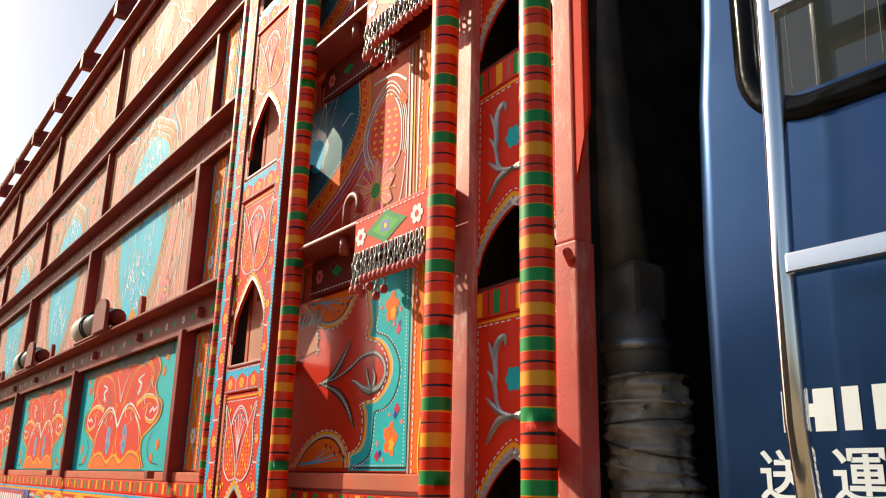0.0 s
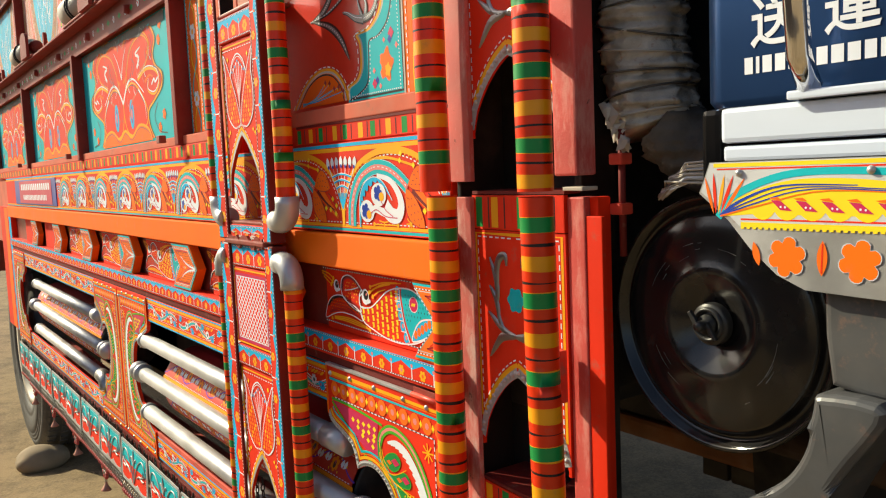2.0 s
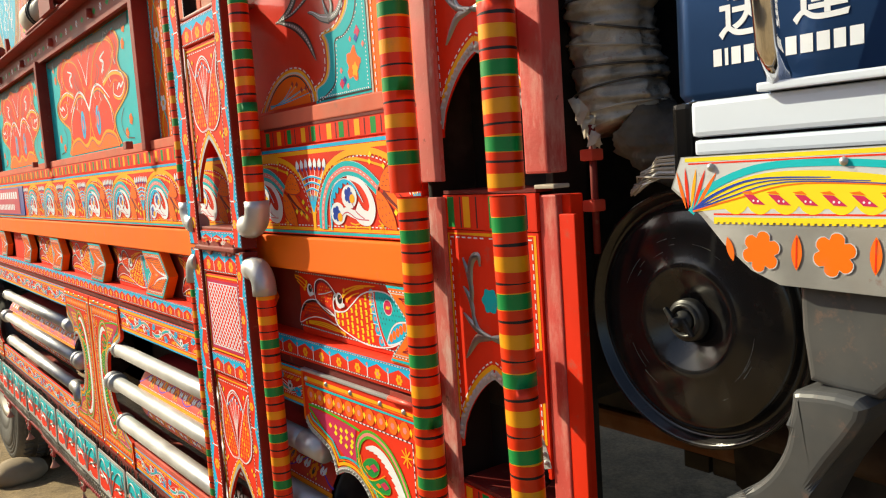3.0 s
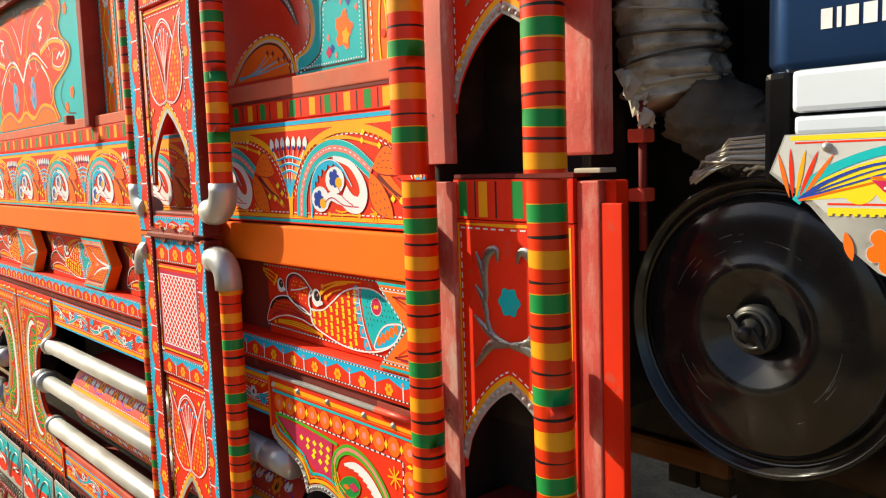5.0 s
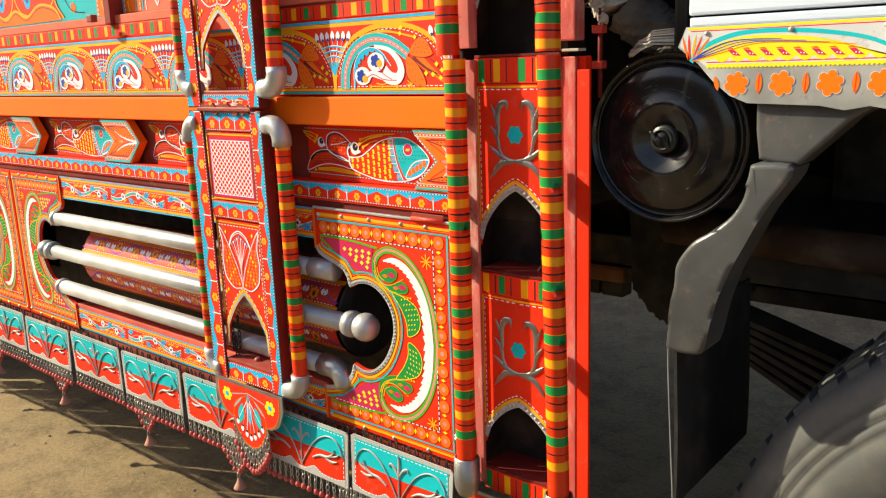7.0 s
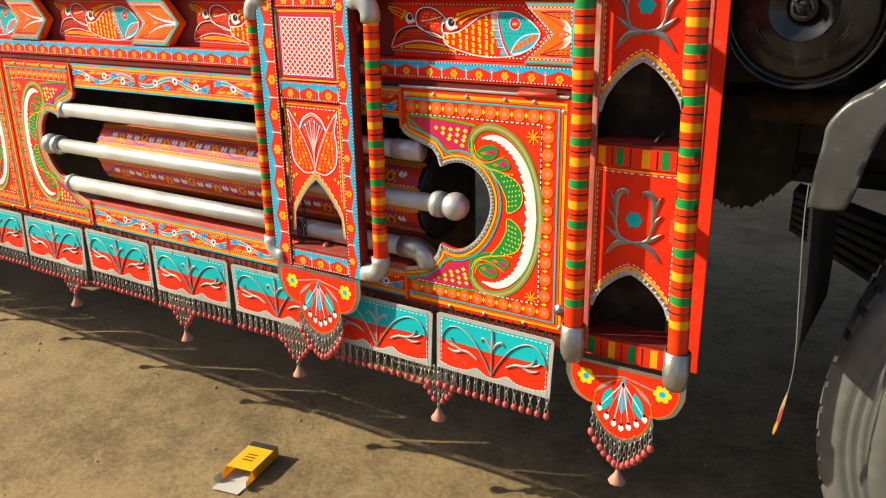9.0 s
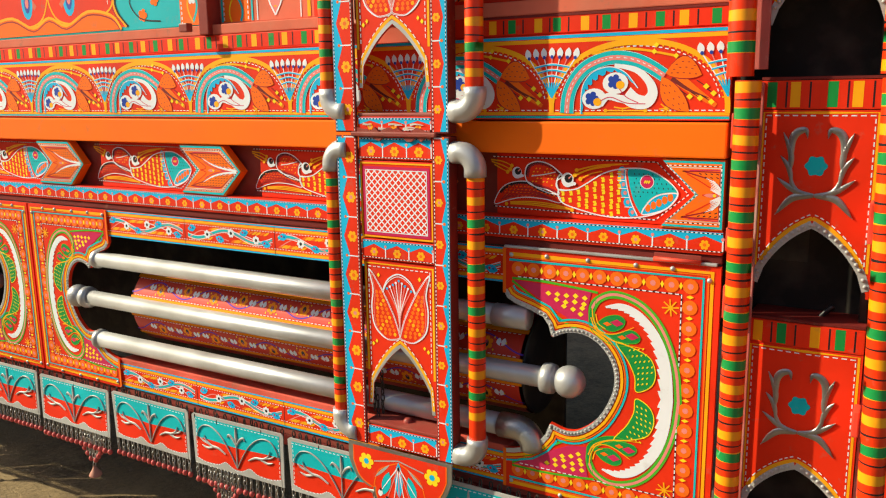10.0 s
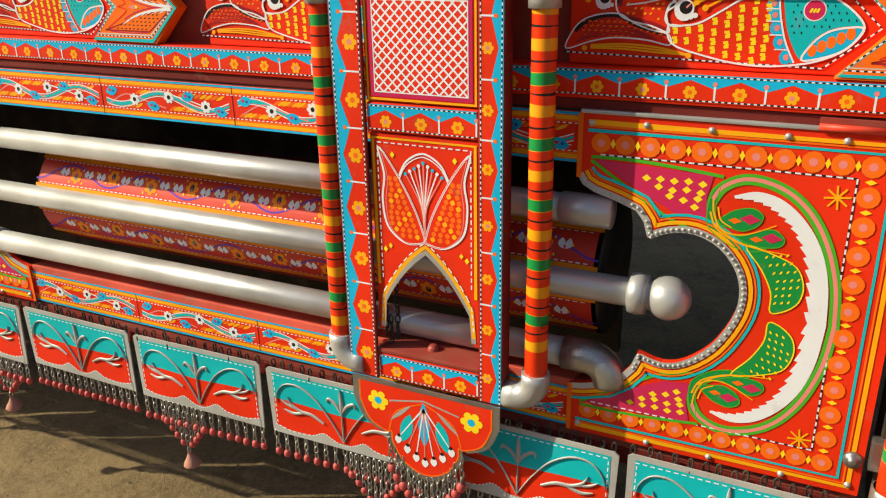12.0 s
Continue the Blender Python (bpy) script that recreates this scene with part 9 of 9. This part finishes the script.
for k in range(8):
    z = 1.305 + 0.022 * k
    tilt = rnd.uniform(-0.012, 0.012)
    cx = -0.598 - 0.013 * min(1, k / 4)
    ring = [(cx + 0.0465 * math.cos(a), 0.719 + 0.0465 * math.sin(a), z + tilt * math.cos(a)) for a in [2 * math.pi * j / 24 for j in range(25)]]
    tube_part("binding", ring, 0.0013, CREAM if k % 3 == 0 else WRAPDARK, hose, "", 6)
for k in range(30):
    e = [rnd.random() for j in range(4)]
    tube_part("tape_strand", [(-0.552 + 0.010 * e[0], 0.668 + 0.010 * e[1], 1.222 + 0.012 * e[1]), (-0.535 + 0.012 * e[2], 0.658 + 0.010 * e[3], 1.232 + 0.020 * e[1] * e[0]), (-0.510, 0.658 + 0.008 * e[2], 1.238 + 0.018 * e[3]), (-0.476 + 0.02 * e[0], 0.662, 1.236 + 0.022 * e[3])], 0.0010, (CREAM, APRONWHITE, WRAP)[k % 3], hose, "", 5)
rt = random.Random(8)
for k in range(14):
    u, w2 = rt.random(), rt.random()
    q = Vector((-0.611 + 0.026 * u, 0.668 - 0.006 * w2, 1.314 - 0.042 * u + 0.020 * (w2 - 0.5)))
    V = [q + Vector((rt.uniform(-0.005, 0.005) + 0.0085 * math.cos(a), rt.uniform(-0.005, 0.003), rt.uniform(-0.005, 0.005) + 0.0085 * math.sin(a))) for a in (0.3, 1.6, 2.7, 3.9, 5.2)]
    V.append(q + Vector((0, -0.003, 0)))
    mesh_object("torn_plastic", V, [(j, (j + 1) % 5, 5) for j in range(5)], [CREAM], None, hose, "torn flap of whitish plastic")
# added dark sheet that fills the cab gap with shade
box("gap_bulkhead", -0.70, -0.47, 1.02, 1.05, 0.95, 2.6, GRIMESHADE, body)

# ---- front wing, flap and wheel ----
wing = thing("front_mudguard", "scuffed black rubber mudguard with a hanging flap", "mudguard")


def ribbon_part(name, pts, y0, y1, th, mat, parent, label=""):
    """A curved sheet with thickness along an x-z line, from y0 to y1."""
    q = smooth_line(pts, 5)
    up, dn = [], []
    for i, p in enumerate(q):
        a, c = Vector(q[max(i - 1, 0)]), Vector(q[min(i + 1, len(q) - 1)])
        t = (c - a).normalized()
        n2 = Vector((-t.y, t.x)) * th / 2
        up.append((p[0] + n2.x, p[1] + n2.y))
        dn.append((p[0] - n2.x, p[1] - n2.y))
    return plate(name, up + dn[::-1], y0, y1, mat, parent, label)


plate("guard_upper", [(-0.345, 1.166), (-0.20, 1.166), (-0.235, 1.145), (-0.291, 1.089), (-0.315, 1.090), (-0.339, 1.094), (-0.344, 1.13)], 0.600, 0.66, RUBBER, wing, "", None, 0.006)
plate("guard_leg", smooth_line([(-0.339, 1.090), (-0.346, 1.078), (-0.351, 1.048), (-0.366, 1.022), (-0.391, 1.0), (-0.416, 0.982), (-0.436, 0.951), (-0.439, 0.92), (-0.448, 0.838), (-0.441, 0.829), (-0.408, 0.829), (-0.394, 0.840), (-0.382, 0.895),
                    (-0.367, 0.943), (-0.347, 0.985), (-0.325, 1.03), (-0.292, 1.086)], 4, True), 0.586, 0.65, RUBBER, wing, "", None, 0.007)
ribbon_part("mud_flap", [(-0.446, 0.86), (-0.444, 0.80), (-0.440, 0.70), (-0.439, 0.63), (-0.440, 0.585)], 0.614, 0.90, 0.005, FLAPRUBBER, wing, "black rubber flap")
ribbon_part("flap_edging", [(-0.452, 0.86), (-0.452, 0.80), (-0.445, 0.68), (-0.440, 0.60), (-0.440, 0.55), (-0.446, 0.49), (-0.454, 0.445)], 0.607, 0.6085, 0.0016, STREAK, wing, "thin curling pale edge of the flap")
b = Brush(0.6055)
b.leaf((-0.455, 0.440), (-0.4435, 0.52), 0.0055, PALETAN, 1)
b.leaf((-0.455, 0.442), (-0.446, 0.495), 0.0050, BEAD, 2)
b.leaf((-0.457, 0.437), (-0.452, 0.465), 0.0050, YELLOW, 3)
b.build("flap_paint", wing)


# scuffs on the guard and on the drum
sc = random.Random(41)
for k in range(26):
    b = Brush(0.5876)
    t = sc.random()
    x, z = -0.432 + 0.100 * t * t + sc.uniform(0.002, 0.026), 0.845 + 0.20 * t
    a = sc.uniform(1.0, 2.2)
    e = sc.uniform(0.002, 0.011)
    b.stroke([(x, z), (x + e * 0.5 * math.cos(a) + 0.001, z + e * 0.5 * math.sin(a)), (x + e * math.cos(a), z + e * math.sin(a))], sc.choice((0.0005, 0.0008, 0.0014)), sc.choice((STREAK, WRAPDARK, STREAK)), 1, 0.0003)
    b.build("scuff_mark", wing)
for k in range(18):
    b = Brush(acy + 0.0030)
    rr, a0, e = sc.uniform(0.066, 0.078), sc.uniform(0, 6.28), sc.uniform(0.05, 0.5)
    b.stroke([(acx + rr * math.cos(a0 + e * i / 8), acz + rr * math.sin(a0 + e * i / 8)) for i in range(9)], sc.choice((0.0004, 0.0007)), STREAK, 1, 0.0002)
    b.build("scratch_mark", ac)


def wheel(cx, cy, cz, R, width, label):
    wh = thing("wheel", label, "wheel")
    # y runs inwards; outer sidewall at cy
    prof = [(0.285, 0.030), (0.292, 0.010), (0.315, 0.004), (0.335, 0.000), (0.342, 0.003), (0.348, -0.001), (0.400, -0.005), (0.428, -0.003), (0.432, 0.001), (0.437, -0.001), (0.446, 0.000), (0.450, 0.004), (0.455, 0.001),
            (0.464, 0.003), (0.468, 0.007), (0.473, 0.004), (0.485, 0.007), (0.499, 0.012), (0.511, 0.022), (0.516, 0.040), (0.516, width - 0.04), (0.505, width - 0.016), (0.40, width), (0.30, width - 0.01), (0.285, width - 0.03)]
    s = R / 0.522
    lathe("tyre", [(r * s, h) for r, h in prof], (cx, cy, cz), "y", TYRE, wh, "dusty worn black tyre", 96)
    V, F = [], []
    n = 62
    for k in range(n):
        a0, a1 = 2 * math.pi * k / n, 2 * math.pi * (k + 0.66) / n
        for lo, hi, h0, h1, sk in ((0.506, 0.5218, 0.0235, 0.075, 0.0), (0.500, 0.522, 0.085, 0.135, 0.5), (0.500, 0.522, 0.145, width - 0.09, 0.25), (0.494, 0.522, width - 0.08, width - 0.014, 0.0)):
            o = len(V)
            sh = 2 * math.pi * sk / n
            for rr, hh in ((lo, h0 + 0.0), (hi, h0 + 0.014), (hi, h1), (lo, h1)):
                for a in (a0 + sh, a1 + sh):
                    V.append((cx + rr * s * math.cos(a), cy + hh, cz + rr * s * math.sin(a)))
            F += [(o, o + 1, o + 3, o + 2), (o + 2, o + 3, o + 5, o + 4), (o + 4, o + 5, o + 7, o + 6), (o, o + 2, o + 4, o + 6), (o + 1, o + 7, o + 5, o + 3)]
    mesh_object("tread", V, F, [TYRE], None, wh)
    # raised marks on the sidewall
    def mark(outline, closed=True):
        b = Brush(where=lambda a, r, lift: (cx + r * s * math.cos(a), cy - 0.0052 - lift, cz + r * s * math.sin(a)), step=0.0006)
        if closed:
            b.stroke(outline, 0.0026, TYREPALE, 2, closed=True)
        else:
            b.rect(*outline, TYREPALE, 1)
        b.build("sidewall_mark", wh)
    mark([(2.93 + 0.150 * math.copysign(abs(math.cos(t)) ** 0.5, math.cos(t)), 0.377 + 0.013 * math.copysign(abs(math.sin(t)) ** 0.5, math.sin(t))) for t in [2 * math.pi * k / 40 for k in range(40)]])
    for k in range(14):
        mark((2.80 + 0.019 * k, 2.81 + 0.019 * k, 0.370, 0.384), False)
    for a0, n0, r0, r1, st in ((3.18, 7, 0.386, 0.398, 0.026), (3.22, 3, 0.352, 0.360, 0.030), (3.55, 2, 0.372, 0.402, 0.055), (4.2, 9, 0.382, 0.400, 0.034), (1.6, 9, 0.382, 0.400, 0.034)):
        for k in range(n0):
            mark((a0 + st * k, a0 + st * (k + 0.62), r0, r1), False)
    lathe("rim", [(0.0, 0.10), (0.10, 0.10), (0.12, 0.03), (0.16, 0.02), (0.20, 0.09), (0.255, 0.09), (0.262, 0.02), (0.288, 0.014), (0.288, 0.04), (0.27, 0.10)], (cx, cy, cz), "y", CREAM, wh, "white painted steel rim", 64)
    return wh


wheel(0.072, 0.668, 0.446, 0.477, 0.25, "large dusty lorry front wheel with worn black tyre")
wheel(-4.93, 0.673, 0.380, 0.535, 0.30, "large lorry rear wheel with white rim and black tyre")
wheel(0.072, 2.30, 0.442, 0.472, 0.25, "lorry front wheel on the far side")

# rear wheel-arch board
rb = box("rear_board", -5.04, -4.665, 0.640, 0.671, 0.530, 1.165, RED, body, "red and orange board with a blue edge by the rear wheel")
b = Brush(0.6395)
wave = [(-4.735 + 0.008 * math.sin(k * 1.3), 0.533 + 0.0157 * k) for k in range(41)]
b.fill(wave + [(-4.668, 1.161), (-4.668, 0.533)], CYAN, 1)
b.stroke(wave, 0.006, BLUE, 2)
b.rect(-4.88, -4.77, 0.533, 1.16, ORANGE, 1)
b.build("edge_pattern", rb)

# ---- chassis underneath ----
ch = thing("chassis", "black greasy steel chassis under the lorry", "chassis")
for y in (1.35, 2.15):
    box("chassis_beam", -7.0, 1.3, y, y + 0.07, 0.724, 0.80, GRIMESHADE, ch, "", 0.006)
    box("lower_rail", -7.0, -0.90, y - 0.012, y + 0.06, 0.679, 0.723, BROWNRAIL, ch, "brown painted lower rail", 0.010)
    box("rail_end", -0.90, 1.3, y - 0.004, y + 0.06, 0.684, 0.723, GRIMESHADE, ch, "", 0.006)
    for x in (-1.03, -0.965, -1.9, -3.1):
        box("rail_lug", x, x + 0.058, y, y + 0.05, 0.642, 0.678, GRIMESHADE, ch, "", 0.004)
for x in (-0.50, -1.6, -3.0, -4.4):
    box("cross_member", x - 0.05, x + 0.05, 1.42, 2.15, 0.70, 0.86, GRIMESHADE, ch)
tube_part("brown_tube", [(-0.612, 0.95, 0.924), (-0.15, 0.95, 0.905)], 0.032, RUST, ch, "brown painted cross tube", 16)
# added dark filler that closes the gap above the beam
box("frame_panel", -4.0, -0.46, 1.43, 1.46, 0.79, 0.958, GRIMESHADE, ch)
box("under_tray", -0.53, -0.20, 0.98, 1.32, 0.83, 0.93, GRIMESHADE, ch)
tube_part("axle", [(0.072, 0.9, 0.442), (0.072, 2.3, 0.442)], 0.05, GRIMESHADE, ch, "", 14)
for k in range(6):
    o = Vector((-0.56, 0.694 - 0.0155 * k))
    e = Vector((-0.340 - 0.010 * k, 0.630 - 0.0205 * k))
    plate("spring_leaf", [(o.x, o.y), (e.x, e.y), (e.x + 0.003, e.y + 0.0125), (o.x, o.y + 0.0125)], 1.17 + 0.001 * (k % 2), 1.25, GRIMESHADE, ch, "", None, 0.002)
lathe("spring_eye", [(0.0, -0.05), (0.024, -0.05), (0.024, 0.05), (0.0, 0.05)], (-0.334, 1.22, 0.633), "y", GRIMESHADE, ch, "", 16)
mud = random.Random(17)
ragged = [(-0.80, 0.90)]
for k in range(45):
    u = k / 44
    ragged.append((-0.79 + 0.22 * u, 0.725 - 0.072 * math.sin(math.pi * u) + mud.uniform(-0.007, 0.005)))
plate("caked_mud", ragged + [(-0.56, 0.90)], 1.17, 1.30, GRIMESHADE, ch, "ragged cake of dark mud", None)
# plain dark boxes added to shut out the bright ground beyond
box("engine_block", -0.45, 1.0, 1.36, 2.1, 0.80, 1.195, GRIMESHADE, ch, "", 0.02)
box("gearbox", -0.69, -0.452, 1.49, 2.10, 0.70, 1.15, GRIMESHADE, ch, "", 0.03)
box("under_box", -4.5, -2.9, 0.9, 1.3, 0.55, 0.92, GRIMESHADE, ch)

# ---- on the ground ----
pack = thing("open_carton", "small yellow and grey card box, torn open, on the soil", "carton")
pc, pyaw = Vector((-1.655, 0.566, 0.0)), radians(11)
pc.z = GZ + 0.005 + 0.010 * noise.noise(pc * 0.9) + 0.006 * noise.noise(pc * 3.1) + 0.0035 * noise.noise(pc * 9.7)


def pk(u, v, w):
    c, s = math.cos(pyaw), math.sin(pyaw)
    return (pc.x + u * c - v * s, pc.y + u * s + v * c, pc.z + w)


def panel3(name, pts, mat, th=0.0008):
    V = [pk(*p) for p in pts] + [pk(p[0], p[1], p[2] - th) for p in pts]
    n = len(pts)
    F = [tuple(range(n)), tuple(range(n, 2 * n))[::-1]] + [(i, i + n, (i + 1) % n + n, (i + 1) % n) for i in range(n)]
    return mesh_object(name, V, F, [mat], None, pack)


hw, hl, hh = 0.037, 0.070, 0.028
panel3("card_top", [(-hw, -hl + 0.022, hh), (hw, -hl + 0.022, hh), (hw, hl * 0.7, hh), (-hw, hl * 0.7, hh)], CARD)
panel3("card_band", [(-hw, hl * 0.71, hh), (hw, hl * 0.71, hh), (hw, hl, hh), (-hw, hl, hh)], GRIMESHADE)
panel3("card_bottom", [(-hw, -hl, 0.001), (hw, -hl, 0.001), (hw, hl, 0.001), (-hw, hl, 0.001)], GREYCARD)
for s in (1, -1):
    panel3("card_side", [(s * hw, -hl, 0.001), (s * hw, hl, 0.001), (s * hw, hl, hh), (s * hw, -hl + 0.020, hh), (s * hw, -hl, hh * 0.5)], CARD)
    panel3("side_flap", [(s * hw, -hl, 0.002), (s * hw, -hl, hh * 0.9), (s * (hw + 0.010), -hl - 0.020, hh * 0.55), (s * (hw + 0.006), -hl - 0.018, 0.003)], GREYCARD)
panel3("card_back", [(-hw, hl, 0.001), (hw, hl, 0.001), (hw, hl, hh), (-hw, hl, hh)], GRIMESHADE)
panel3("front_flap", [(-hw, -hl, 0.002), (hw, -hl, 0.002), (hw, -hl - 0.042, 0.004), (-hw, -hl - 0.042, 0.004)], GREYCARD)
b = Brush(where=lambda u, w, lift: pk(u, w, hh + 0.0006 + lift))
for k in range(3):
    b.rect(-0.016, 0.014, -0.012 + 0.012 * k, -0.008 + 0.012 * k, MAROON, 1)
b.build("print_pattern", pack)

st = thing("wheel_stone", "pale rounded stone lying by the rear wheel", "stone")
bm = bmesh.new()
bmesh.ops.create_icosphere(bm, subdivisions=3, radius=1.0)
for v in bm.verts:
    d = 1 + 0.22 * noise.noise(v.co * 1.3) + 0.08 * noise.noise(v.co * 4)
    v.co = Vector((v.co.x * 0.100 * d, v.co.y * 0.120 * d, max(v.co.z, -0.7) * 0.066 * d)) + Vector((-4.53, 0.662, GZ + dip(-4.53) + 0.042))
part("stone", bm, STONE, st, "", True)
